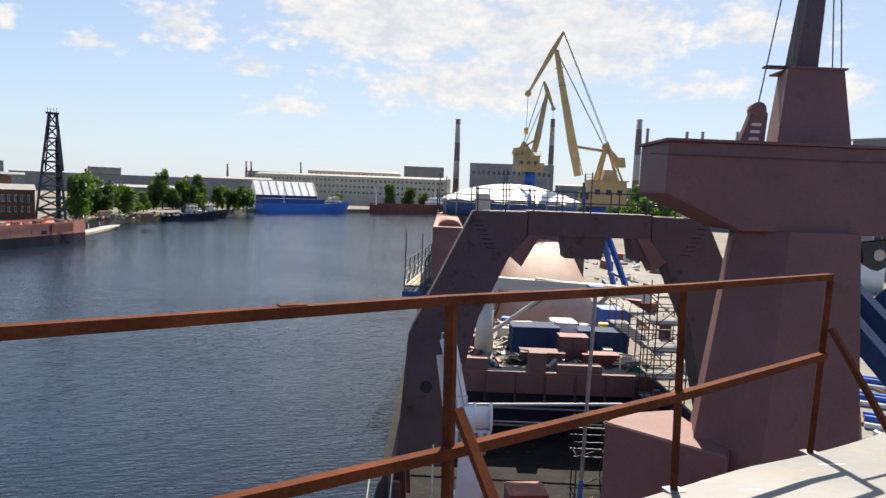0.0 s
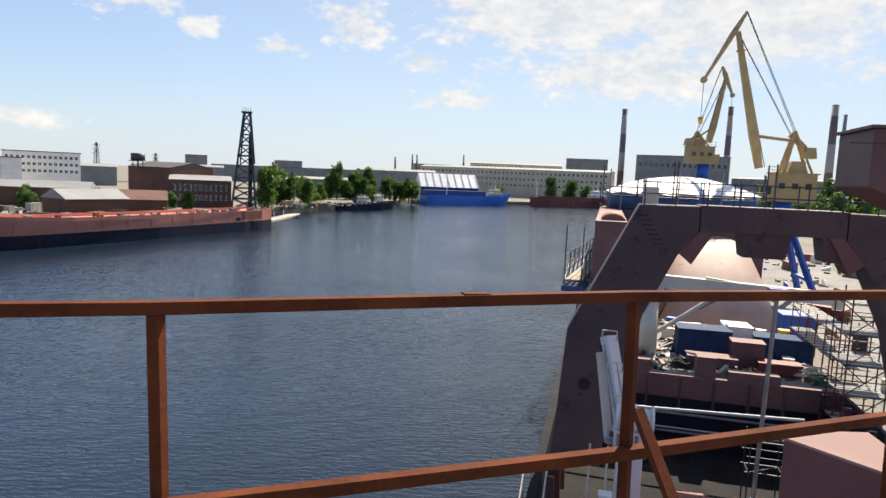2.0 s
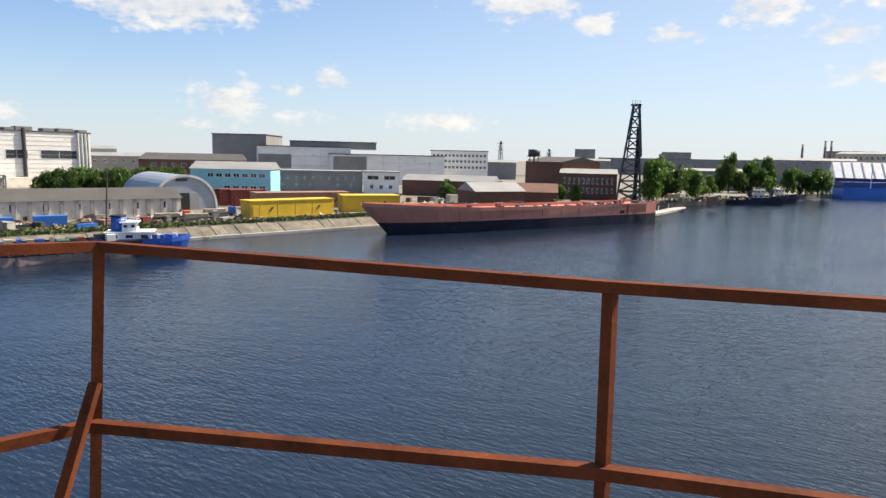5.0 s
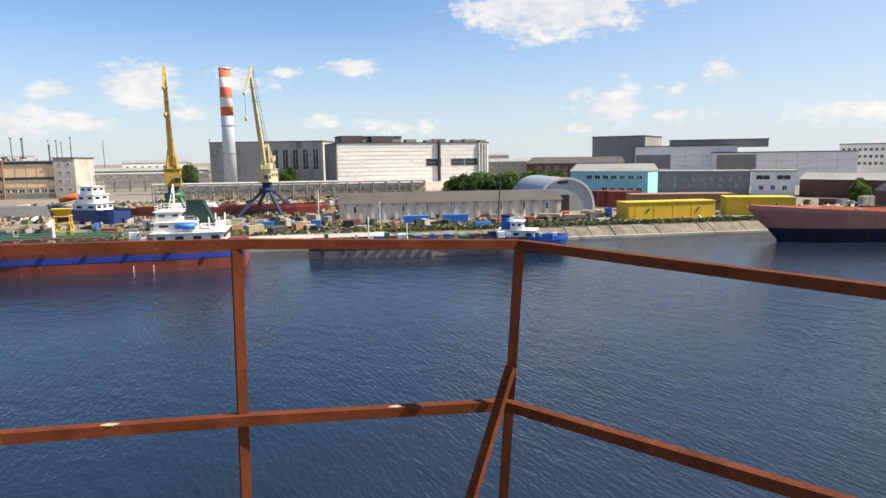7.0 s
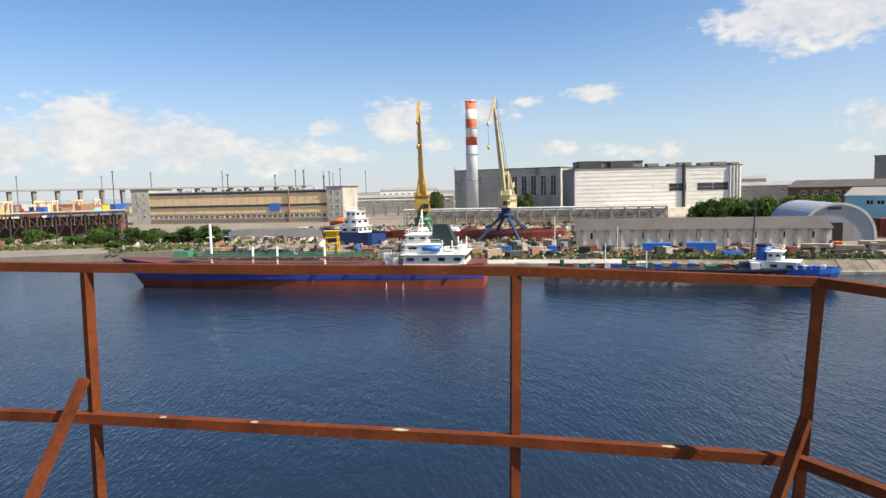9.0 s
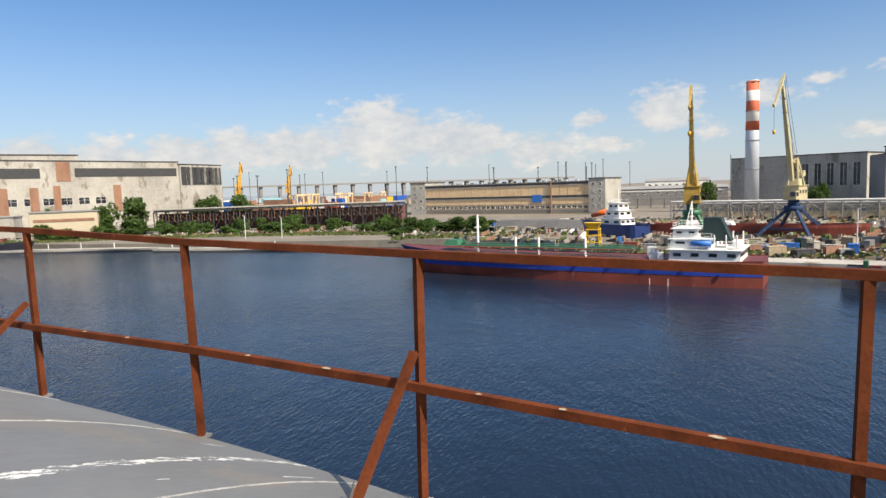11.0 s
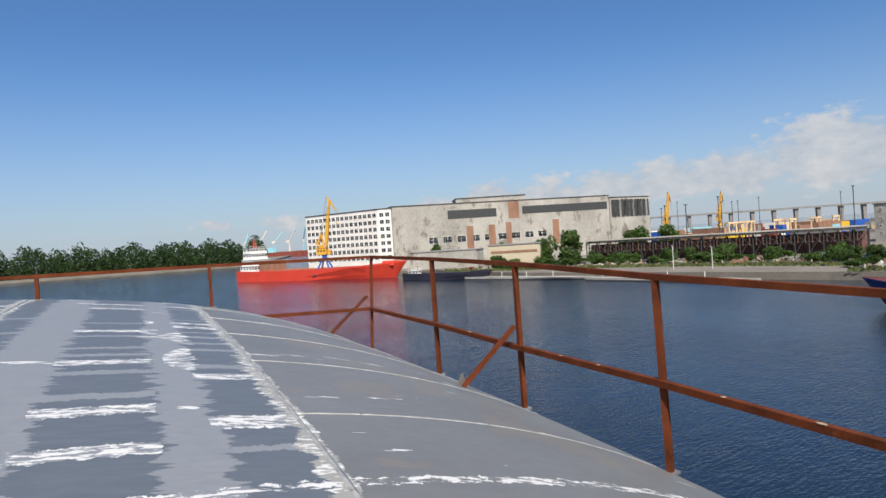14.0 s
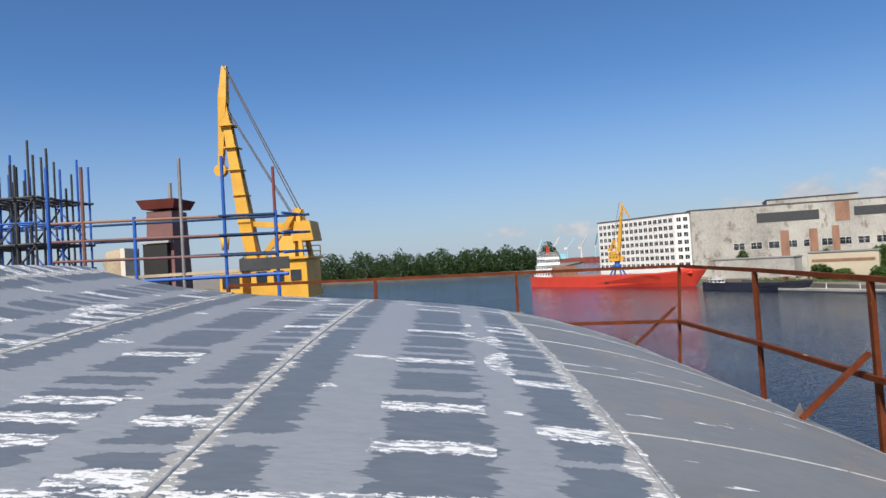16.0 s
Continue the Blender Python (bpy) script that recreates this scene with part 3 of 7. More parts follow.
    strip_c = mm("MULTIPLY", mm("LESS_THAN", pc_, mm("MULTIPLY", rc, 0.30)), mm("MULTIPLY", near(f0, 1.34, 0.16), mm("GREATER_THAN", rc, 0.70)))
    strip = mm("MAXIMUM", strip_a, mm("MAXIMUM", strip_b, strip_c))
    band = mm("MAXIMUM", near(f, 0.42, 0.11), near(f, 1.10, 0.17))
    fs = bay(mm("ADD", u0, mm("MULTIPLY", wob, 0.8)))
    seam = mm("MAXIMUM", mm("LESS_THAN", fs, 0.055), mm("GREATER_THAN", fs, BAY - 0.055))
    ground_ = mm("MULTIPLY", mm("MAXIMUM", mm("MAXIMUM", strip, band), seam), inb)
    scr = tex(5.0, 2.2, 7.0, 5.0, 0.72)
    shiny = mm("MAXIMUM", mm("MULTIPLY", strip_a, mm("GREATER_THAN", ra, 0.66)), mm("MULTIPLY", strip_b, mm("GREATER_THAN", rb, 0.72)))
    patch = mm("MULTIPLY", near(f, 0.42, 0.11), mm("GREATER_THAN", tex(1.1, 1.0, 0.8, 1.0), 0.56))
    rare = mm("MULTIPLY", band, mm("GREATER_THAN", tex(1.9, 1.0, 1.6, 1.0), 0.66))
    bright = mm("MULTIPLY", mm("GREATER_THAN", scr, 0.50), mm("MULTIPLY", mm("MAXIMUM", shiny, mm("MAXIMUM", patch, rare)), inb))
    bright = mm("MAXIMUM", bright, mm("MULTIPLY", mm("GREATER_THAN", scr, 0.56), mm("MULTIPLY", seam, inb)))
    outer = mm("MULTIPLY", mm("GREATER_THAN", tex(2.2, 1.0, 7.0, 3.0, 0.5), 0.70), mm("SUBTRACT", 1.0, inb))
    cross = near(v, 3.40, 0.028)
    bright = mm("MAXIMUM", bright, mm("MAXIMUM", outer, mm("MULTIPLY", cross, mm("GREATER_THAN", scr, 0.50))))

    def mixc(fac, a, b):
        n = N.new("ShaderNodeMix")
        n.data_type = "RGBA"
        L.new(fac, n.inputs[0])
        for i, w in ((6, a), (7, b)):
            if isinstance(w, tuple):
                n.inputs[i].default_value = (*w, 1)
            else:
                L.new(w, n.inputs[i])
        return n.outputs[2]

    base = p.inputs["Base Color"].links[0].from_socket
    stain = mm("MULTIPLY", mm("GREATER_THAN", tex(1.7, 1.0, 1.0, 6.0), 0.57), mm("SUBTRACT", 1.0, inb))
    c = mixc(mm("MULTIPLY", stain, 0.4), base, (0.26, 0.22, 0.18))
    c = mixc(inb, c, mixc(tex(7.0, 1.0, 3.0), (0.105, 0.125, 0.15), (0.175, 0.195, 0.22)))
    c = mixc(ground_, c, mixc(scr, (0.21, 0.225, 0.25), (0.34, 0.355, 0.375)))
    c = mixc(mm("MULTIPLY", mm("MULTIPLY", seam, inb), 0.8), c, (0.40, 0.385, 0.35))
    c = mixc(bright, c, (0.80, 0.79, 0.77))
    L.new(c, p.inputs["Base Color"])
    L.new(mm("ADD", 0.36, mm("MULTIPLY", scr, 0.22)), p.inputs["Roughness"])
    b = N.new("ShaderNodeBump")
    b.inputs["Strength"].default_value, b.inputs["Distance"].default_value = 0.6, 0.006
    L.new(mm("ADD", mm("MULTIPLY", scr, mm("MAXIMUM", ground_, bright)), mm("MULTIPLY", tex(1.0, 1, 1, 2.0), 1.2)), b.inputs["Height"])
    L.new(b.outputs[0], p.inputs["Normal"])
    return m


M["plate"] = plate_material()
M["weld"] = mat("ground_weld_metal", (0.50, 0.49, 0.47), 0.45, metal=0.5, var=0.4, scale=12, fine=60, bump=0.003, dirt=(0.2, 0.18, 0.16), dirt_at=0.6)
roof()

# posts: x, y, height of the top, then of the middle rail
RAIL_FORE = [(-2.652, 0.521, 19.655, -2.660, 0.474, 19.013), (-1.212, 1.448, 19.635, -1.203, 1.449, 19.085), (0.015, 2.246, 19.637, 0.025, 2.241, 19.093), (1.084, 2.968, 19.614, 1.096, 2.963, 19.106), (2.166, 3.658, 19.616, 2.155, 3.664, 19.154)]
RAIL_SIDE = [(-2.652, 0.521, 19.655, -2.660, 0.474, 19.013), (-2.593, -0.508, 19.702, -2.589, -0.521, 19.066), (-2.428, -2.130, 19.737, -2.419, -2.134, 19.146), (-2.282, -3.553, 19.776, -2.289, -3.541, 19.186), (-2.157, -5.001, 19.835, -2.158, -4.992, 19.200), (-2.017, -6.497, 19.871, -2.020, -6.493, 19.236), (-1.881, -8.375, 19.893, -1.847, -8.380, 19.250)]
RAIL_AFT = [(-1.881, -8.375, 19.893, -1.847, -8.380, 19.250), (-0.015, -8.254, 19.927, -0.015, -8.254, 19.310), (1.61, -8.09, 19.95, 1.61, -8.09, 19.36), (3.3, -7.93, 19.98, 3.3, -7.93, 19.42)]


def railing(rows, braces, inward, first, label, marks=()):
    r = thing("guard_rail", label, "railing", group="guard rails round the roof")
    for k, (x, y, zt, mx, my, zm) in enumerate(rows):
        bx, by = mx + (mx - x) * 0.7, my + (my - y) * 0.7
        zb = roof_z(bx, by) - 0.01
        if k or first:
            bm = beam(nb(), (bx, by, zb), (x, y, zt - 0.03), 0.034, 0.034)
            part("post", bm, "rust", r)
            bm = box(nb(), (bx, by, zb + 0.012), (0.085, 0.07, 0.014), 0.3)
            part("base_plate", bm, "scaffold", r, "bare weld plate under the post")
        if k in braces:
            f = Vector((bx, by, 0)) + inward * 0.5 if k else Vector((-2.36, 0.16, 0))
            bm = beam(nb(), (mx + inward.x * 0.045, my + inward.y * 0.045, zm + 0.16), (f.x, f.y, roof_z(f.x, f.y)), 0.036, 0.026)
            part("brace", bm, "rust", r)
            bm = slab(nb(), [(f.x - 0.05, f.y - 0.05, roof_z(f.x, f.y) - 0.01), (f.x + 0.06, f.y, roof_z(f.x, f.y) - 0.01), (f.x, f.y, roof_z(f.x, f.y) + 0.1)], (0.012, 0.012, 0))
            part("gusset", bm, "scaffold", r, "small welded gusset plate")
    for a, b in zip(rows, rows[1:]):
        part("top_rail", beam(nb(), (a[0], a[1], a[2] - 0.012), (b[0], b[1], b[2] - 0.012), 0.036, 0.034), "rust", r)
        part("mid_rail", beam(nb(), (a[3] + inward.x * 0.02, a[4] + inward.y * 0.02, a[5]), (b[3] + inward.x * 0.02, b[4] + inward.y * 0.02, b[5]), 0.038, 0.038), "rust", r)
    for k, f, size in marks:
        a, b = Vector(rows[k][3:]), Vector(rows[k + 1][3:])
        q = a.lerp(b, f) + inward * 0.03 + Vector((0, 0, 0.0195))
        bm = nb()
        rn = random.Random(int(100 * f) + k)
        slab(bm, [(q.x + 0.014 * math.cos(i * 0.9) * rn.uniform(0.5, 1.1), q.y + 0.016 * size * math.sin(i * 0.9) * rn.uniform(0.5, 1.2), q.z) for i in range(7)], (0, 0, 0.0025))
        part("weld_spatter", bm, "plank", r, "pale paint splash on the rail")
    return r


railing(RAIL_FORE, (2, 4), IN_FORE, False, "rusty welded steel guard rail across the roof front")
r = bpy.data.objects["guard_rail"]
part("joint_sleeve", beam(nb(), (-0.50, 1.922, 19.626), (-0.43, 1.966, 19.625), 0.038, 0.039), "rust", r, "short rusty joint sleeve")
railing(RAIL_SIDE, (0, 2, 4, 6), IN_SIDE, True, "orange-rusted steel guard rail along the roof side", [(0, 0.45, 2), (1, 0.26, 2), (1, 0.6, 1), (1, 0.82, 1), (2, 0.35, 2), (2, 0.7, 1), (3, 0.35, 1), (3, 0.62, 1), (4, 0.5, 2), (5, 0.4, 1)])
railing(RAIL_AFT, (), -SIDE, False, "rusty steel guard rail behind the crowned roof")


UNIT = {}


def bar(name, parent, p, q, r, material, n=6, label=""):
    """A round bar of its own between two points of its thing; alike bars share one mesh."""
    key = (material, n)
    if key not in UNIT:
        UNIT[key] = mesh_of("bar", tube(nb(), (0, 0, 0), (0, 0, 1), 1, n), material)
    p, q = Vector(p), Vector(q)
    d = q - p
    ob = new(name, UNIT[key])
    ob.parent = parent
    ob.matrix_local = Matrix.LocRotScale(p, d.to_track_quat("Z", "Y"), (r, r, d.length))
    return tagged(ob, label) if label else ob


CUBE = {}


def blk(name, parent, c, s, material, rz=0.0, label=""):
    """A plain rectangular piece with slightly eased edges, sharing one mesh for each material."""
    if material not in CUBE:
        bm = box(nb(), (0, 0, 0), (1, 1, 1))
        bmesh.ops.bevel(bm, geom=list(bm.edges), offset=0.02, segments=1, affect="EDGES")
        CUBE[material] = mesh_of("block", bm, material)
    ob = new(name, CUBE[material])
    ob.parent = parent
    ob.matrix_local = Matrix.LocRotScale(Vector(c), Euler((0, 0, rz)), s)
    return tagged(ob, label) if label else ob


# ---- buildings ----
def shared_windows(w, h, frame_mat="white"):
    fr = nb()
    for x in (-w / 2, 0, w / 2):
        box(fr, (x, 0, 0), (0.12, 0.14, h))
    for z in (-h / 2, h / 2):
        box(fr, (0, 0, z), (w, 0.14, 0.12))
    return mesh_of("window", fr, frame_mat), mesh_of("pane", box(nb(), (0, 0.03, 0), (w, 0.06, h)), "glass")


def window_at(wall, meshes, x, z, y=-0.05):
    w = part("window", meshes[0], None, wall, at=(x, y, z))
    part("pane", meshes[1], None, w)


def building(name, label, p0, p1, depth, z1, wall, roof="roofdark", ridge=0.0, rows=(), pilasters=0, bands=(), z0=YARD, over=0.4, joints=(0, 0), pier=""):
    """p0, p1: the corners of the front as one faces it; rows of windows: height of centre, count, width, height, share of the front from and to."""
    p0, p1 = Vector(p0), Vector(p1)
    d = p1 - p0
    L, rz = d.length, math.atan2(d.y, d.x)
    t = thing(name, label, "building", (p0.x, p0.y, z0), rz)
    h = z1 - z0
    w = part("wall", box(nb(), (L / 2, depth / 2, h / 2), (L, depth, h)), wall, t)
    if ridge:
        pr = [(-over, -over, h), (-over, depth + over, h), (-over, depth / 2, h + ridge)]
        part("roof", slab(nb(), pr, (L + 2 * over, 0, 0)), roof, t)
    else:
        bm = box(nb(), (L / 2, depth / 2, h + 0.25), (L + 2 * over, depth + 2 * over, 0.5))
        part("roof", bm, roof, t)
    for z, n, ww, hh, a, b in rows:
        ms = shared_windows(ww, hh)
        for i in range(n):
            window_at(w, ms, L * (a + (b - a) * (i + 0.5) / n), z - z0)
    for i in range(pilasters):
        part("pilaster", box(nb(), (L * (i + 0.5) / pilasters, -0.12, h / 2), (0.9, 0.3, h - 0.1)), pier or wall, t)
    for i in range(joints[0]):
        part("panel_joint", box(nb(), (L / 2, -0.03, h * (i + 1) / (joints[0] + 1)), (L, 0.1, 0.12)), "joint", t)
    for i in range(joints[1]):
        part("panel_joint", box(nb(), (L * (i + 1) / (joints[1] + 1), -0.03, h / 2), (0.10, 0.1, h)), "joint", t)
    for z, hh, m_, a, b in bands:
        part("band", box(nb(), (L * (a + b) / 2, -0.08, z - z0), (L * (b - a), 0.2, hh)), m_, t)
    return t, L, depth, h


def stack(name, label, p, z1, r0, r1, material, z0=YARD, rings=3):
    t = thing(name, label, "chimney", (p.x, p.y, z0))
    part("shaft", tube(nb(), (0, 0, 0), (0, 0, z1 - z0), r0, 20, r1), material, t)
    for k in range(rings):
        z = (z1 - z0) * (1 - 0.22 * k) - 0.8
        r = r1 + (r0 - r1) * (1 - z / (z1 - z0)) + 0.35
        part("gallery", tube(nb(), (0, 0, z - 0.15), (0, 0, z + 0.15), r, 20), "scaffold", t)
    return t


# western yard
building("warehouse", "long low pale brick warehouse with grey pitched roof", spot(89, 185), spot(69.5, 194), 13, 7.3, "palebrick", "roofdark", 2.8, [(5.6, 9, 1.5, 1.9, 0.02, 0.98)], 19, pier="pier")
building("pipe_gallery_building", "long low buff brick gallery building under pipes", spot(101.8, 312), spot(81.5, 300), 9, 8.3, "creamwall", "roofgrey", 0, [(6, 34, 1.6, 1.4, 0.02, 0.98)], 12)
building("boiler_house", "grey concrete boiler house with tall dark windows", spot(99.4, 420), spot(90.2, 395), 40, 30.5, "concrete", "roofdark", 0, [(20, 6, 3.4, 12, 0.45, 0.98)], joints=(3, 6))
t, L, dp, h = building("white_hall", "large stained white panelled factory hall", spot(89.0, 348), spot(75.8, 372), 40, 28.0, "whitewall", "roofdark", 0, [(17.5, 1, 9, 4, 0.58, 0.66), (17.5, 1, 16, 4, 0.76, 0.9)], joints=(11, 0))
for f in (0.655, 0.93, 0.95, 0.97, 0.985):
    bar("vent_pipe", t, (L * f, -0.6, 4), (L * f, -0.6, h + 1.6 * (f < 0.7)), 0.55 if f > 0.7 else 0.9, "pipewhite" if f > 0.7 else "darkgrey", 8)
for k, (f, w, hh) in enumerate(((0.05, 12, 3.6), (0.24, 12, 3.4), (0.43, 6, 1.6), (0.55, 4, 1.2), (0.62, 7, 1.8), (0.74, 5, 1.4), (0.83, 7, 1.6), (0.92, 4, 1.2))):
    blk("roof_unit", t, (L * f + 4, 4, h + 0.5 + hh / 2), (w, 6, hh), "roofdark" if k < 2 else "greywall")
part("lean_to", box(nb(), (L * 0.45, -4, 2.2), (L * 0.5, 7, 4.4), 0, (1, 0.8)), "palebrick", t, "pale low lean-to along the hall")
# grey sheet over the white end: its shade is put into the colour
part("end_wall", box(nb(), (-0.3, dp / 2, h / 2), (0.4, dp, h - 0.3)), "greywall", t)
building("roof_plant_room", "dark clad plant room on the white hall", spot(88.8, 353), spot(83.4, 361), 12, 31.5, "greywall", "roofdark", 0, z0=28.5)
building("brick_shed", "brown brick shed with pitched roofs", spot(72.5, 330), spot(64.9, 320), 25, 16.5, "brick", "roofdark", 3.0, [(14, 8, 2, 1.6, 0.1, 0.9)])
building("blue_shed", "pale blue sheet-clad shed with white windows", spot(68.7, 285), spot(62.3, 275), 16, 13.5, "bluewall", "roofgrey", 3.0, [(11, 7, 2.4, 1.6, 0.2, 0.95), (6, 5, 2.4, 1.6, 0.4, 0.95)])
building("dark_hall", "tall dark-topped hall with grey-blue cladding", spot(66.9, 430), spot(62.6, 420), 40, 31.5, "greywall", "roofdark", 0)
building("white_workshop", "long white panelled workshop hall", spot(63.3, 395), spot(55.5, 400), 40, 24.5, "whitewall", "roofdark", 0, bands=[(16, 8, "greywall", 0.0, 0.35)], joints=(3, 5))
building("white_workshop", "long low white panelled workshop with blue-grey end", spot(57, 390), spot(47.3, 420), 30, 20.5, "whitewall", "roofdark", 0, bands=[(15, 9, "greywall", 0.0, 0.28)], joints=(3, 6))
building("roof_lantern", "long dark raised roof lantern of the workshop", spot(60.5, 432), spot(53.3, 440), 15, 28.5, "greywall", "roofdark", 0, z0=24)
building("grey_workshop", "grey rendered two-storey workshop with small windows", spot(62.3, 300), spot(54.5, 300), 18, 12.5, "greywall", "roofgrey", 0, [(9.6, 10, 0.8, 1.2, 0.05, 0.95), (6.6, 6, 0.8, 1.0, 0.05, 0.95)])
building("white_office", "small white two-storey office with ribbon windows", spot(54.4, 299), spot(51.3, 299), 18, 12.6, "whitewall", "roofgrey", 0, [(10.2, 2, 5, 1.8, 0.03, 0.97), (6, 3, 1.6, 1.8, 0.1, 0.9)])
building("office_block", "distant white office block with rows of windows", spot(48.5, 450), spot(43.5, 450), 20, 24.5, "whitewall", "roofdark", 0, [(21.5, 14, 1.6, 1.8, 0.02, 0.98), (17.5, 14, 1.6, 1.8, 0.02, 0.98), (13.5, 14, 1.6, 1.8, 0.02, 0.98)])
building("brick_mill", "dark red brick mill with tall arched windows", spot(37.2, 300), spot(32.4, 300), 22, 14.2, "brick", "roofgrey", 2.0, [(10.8, 11, 1.1, 2.6, 0.03, 0.97), (6.6, 11, 1.1, 2.2, 0.03, 0.97)], 12)
building("mill_block", "dark windowless mill block with a roof tank", spot(40.2, 330), spot(37.1, 310), 25, 19.0, "brick", "roofdark", 2.5)
building("low_shed", "low dark shed with green-grey pitched roof", spot(44.5, 225), spot(40.2, 235), 14, 8.5, "brick", "roofgrey", 3.0)
building("low_shed", "low shed with brown-red roof", spot(41.0, 250), spot(37.4, 250), 14, 7.6, "brick", "redroof", 3.2)
building("low_shed", "long low shed with blue-grey roof", spot(51, 300), spot(43, 290), 16, 9.5, "brick", "roofgrey", 2.5)
# head of the basin
building("apartment_front", "long cream institute building with rows of windows", spot(16.4, 700), spot(-0.1, 640), 25, 31, "creamwall", "roofgrey", 2.0, [(z, 44, 2.2, 2.6, 0.01, 0.99) for z in (27, 21, 15)])
building("far_hall", "distant grey hall with dark roof", spot(17.0, 820), spot(13.7, 820), 40, 35, "greywall", "roofdark")
building("far_hall", "distant dark flat-roofed hall", spot(3.7, 900), spot(0.2, 900), 40, 52, "greywall", "roofdark")
building("power_station", "distant grey power station", spot(-2.1, 900), spot(-9.4, 900), 60, 60, "greywall", "roofdark", 0, [(48, 16, 4, 6, 0.02, 0.98)])
building("yard_wall_building", "grey rendered low building behind trees", spot(26.8, 440), spot(20.9, 470), 14, 15, "greywall", "roofgrey", 1.5)
building("yellow_house", "narrow pale yellow three-storey house", spot(29.1, 345), spot(27.9, 345), 10, 15.5, "creamwall", "roofgrey", 1.5, [(13, 3, 1.0, 1.5, 0.1, 0.9), (9.5, 3, 1.0, 1.5, 0.1, 0.9), (6, 3, 1.0, 1.5, 0.1, 0.9)])
building("far_flats", "distant blocky grey flats", spot(28.9, 1000), spot(26.6, 1000), 40, 34, "greywall", "roofdark")
building("far_flats", "distant brown flats on the skyline", spot(36, 1100), spot(34.3, 1100), 40, 38, "greywall", "roofdark")
building("far_roofs", "low distant roofs along the skyline", spot(34, 900), spot(18, 900), 40, 24, "greywall", "roofdark")
building("quay_workshop", "tall grey steel-clad yard workshop", spot(-31.8, 210), spot(-50, 190), 40, 38, "greywall", "roofgrey", 0, [(12, 9, 4, 3, 0.1, 0.9)])
for az, d, top, r in ((-0.9, 950, 125, 3.6), (-9.1, 950, 129, 3.4), (-16.3, 700, 101, 3.0)):
    stack("tall_chimney", "tall banded concrete power station chimney", spot(az, d), top, r * 1.3, r, "chimgrey")
for az, top in ((-17.0, 92), (-20.1, 89), (-21.3, 89), (-23.9, 89)):
    stack("thin_chimney", "thin grey metal chimney with a flared cap", spot(az, 700), top, 1.6, 1.6, "scaffold")
for az, top in ((18.6, 42), (17.1, 46), (16.7, 46), (12.6, 48)):
    stack("thin_chimney", "distant thin factory chimney", spot(az, 800), top, 1.4, 1.1, "chimgrey")
t = stack("striped_chimney", "silver chimney shaft with red and white bands on top", spot(97.9, 362), 67.5, 3.5, 2.9, "silver", rings=4)
part("banded_top", tube(nb(), (0, 0, 40.5), (0, 0, 64.7), 3.2, 20, 2.96), "chimred", t)
# southern yard
t, L, dp, h = building("buff_workshop", "long buff banded workshop with grey stair towers", spot(125.0, 426), spot(110.7, 372), 30, 20.6, "orangewall", "roofgrey", 0, [(6.3, 34, 2.4, 1.9, 0.0, 1.0)])
for z, hh, m_ in ((17.4, 1.1, "darkgrey"), (16.5, 0.5, "concrete"), (10.0, 1.2, "darkgrey"), (9.0, 0.6, "concrete"), (5.6, 0.35, "concrete"), (3.0, 0.4, "concrete"), (1.4, 1.6, "greywall")):
    part("window_band" if m_ == "darkgrey" else "ledge", box(nb(), (L / 2, -0.12, z), (L, 0.3, hh)), m_, t)
for i in range(23):
    part("panel_joint", box(nb(), (L * (i + 0.5) / 23, -0.05, h / 2), (0.14, 0.14, h - 0.4)), "joint", t)
part("blue_door", box(nb(), (L * 0.72, -0.3, 8.9), (6.5, 0.3, 4.4)), "brightblue", t, "blue sheet shutter")
bar("down_pipe", t, (L * 0.80, -0.5, 0), (L * 0.80, -0.5, h + 1), 0.4, "rustpanel", 8)
rn = random.Random(55)
for i in range(26):
    blk("roof_vent", t, (rn.uniform(4, L - 4), rn.uniform(3, 26), h + 1.0), (rn.uniform(0.8, 3), 1.4, rn.uniform(0.7, 1.6)), rn.choice(("scaffold", "darkgrey", "pipewhite")))
building("stair_tower", "grey concrete stair tower with small windows", spot(126.2, 430), spot(124.9, 425), 30, 23, "concrete", "roofdark", 0, [(z, 2, 1.5, 1.6, 0.1, 0.9) for z in (20, 15.5, 11, 7)])
building("stair_tower", "grey concrete stair tower with small windows", spot(110.7, 371), spot(109.3, 368), 30, 22, "concrete", "roofdark", 0, [(z, 2, 1.5, 1.6, 0.1, 0.9) for z in (19, 15, 11, 7)])
building("window_block", "white eight-storey block with a grid of windows", spot(171.8, 462), spot(165.6, 412), 30, 41, "whitewall", "roofdark", 0, [(z, 16, 3.0, 2.6, 0.01, 0.99) for z in (37.5, 33, 28.5, 24, 19.5, 15, 10.5)])
building("block_end", "white end bay with paired windows", spot(165.55, 412), spot(164.4, 410), 30, 41, "whitewall", "roofdark", 0, [(z, 2, 2.6, 2.6, 0.05, 0.95) for z in (37.5, 33, 28.5, 24, 19.5, 15, 10.5)])
building("concrete_factory", "huge stained concrete factory hall", spot(164.3, 411), spot(145.4, 460), 60, 42, "concrete", "roofdark", 0, [(19, 9, 6, 4, 0.14, 0.7)], bands=[(35, 5.5, "darkgrey", 0.24, 0.46), (35.5, 5, "darkgrey", 0.58, 0.99), (18, 18, "rustpanel", 0.32, 0.35), (18, 18, "rustpanel", 0.42, 0.45), (20, 16, "rustpanel", 0.50, 0.525), (36, 11, "rustpanel", 0.515, 0.565), (20, 16, "rustpanel", 0.72, 0.75)], joints=(6, 17))
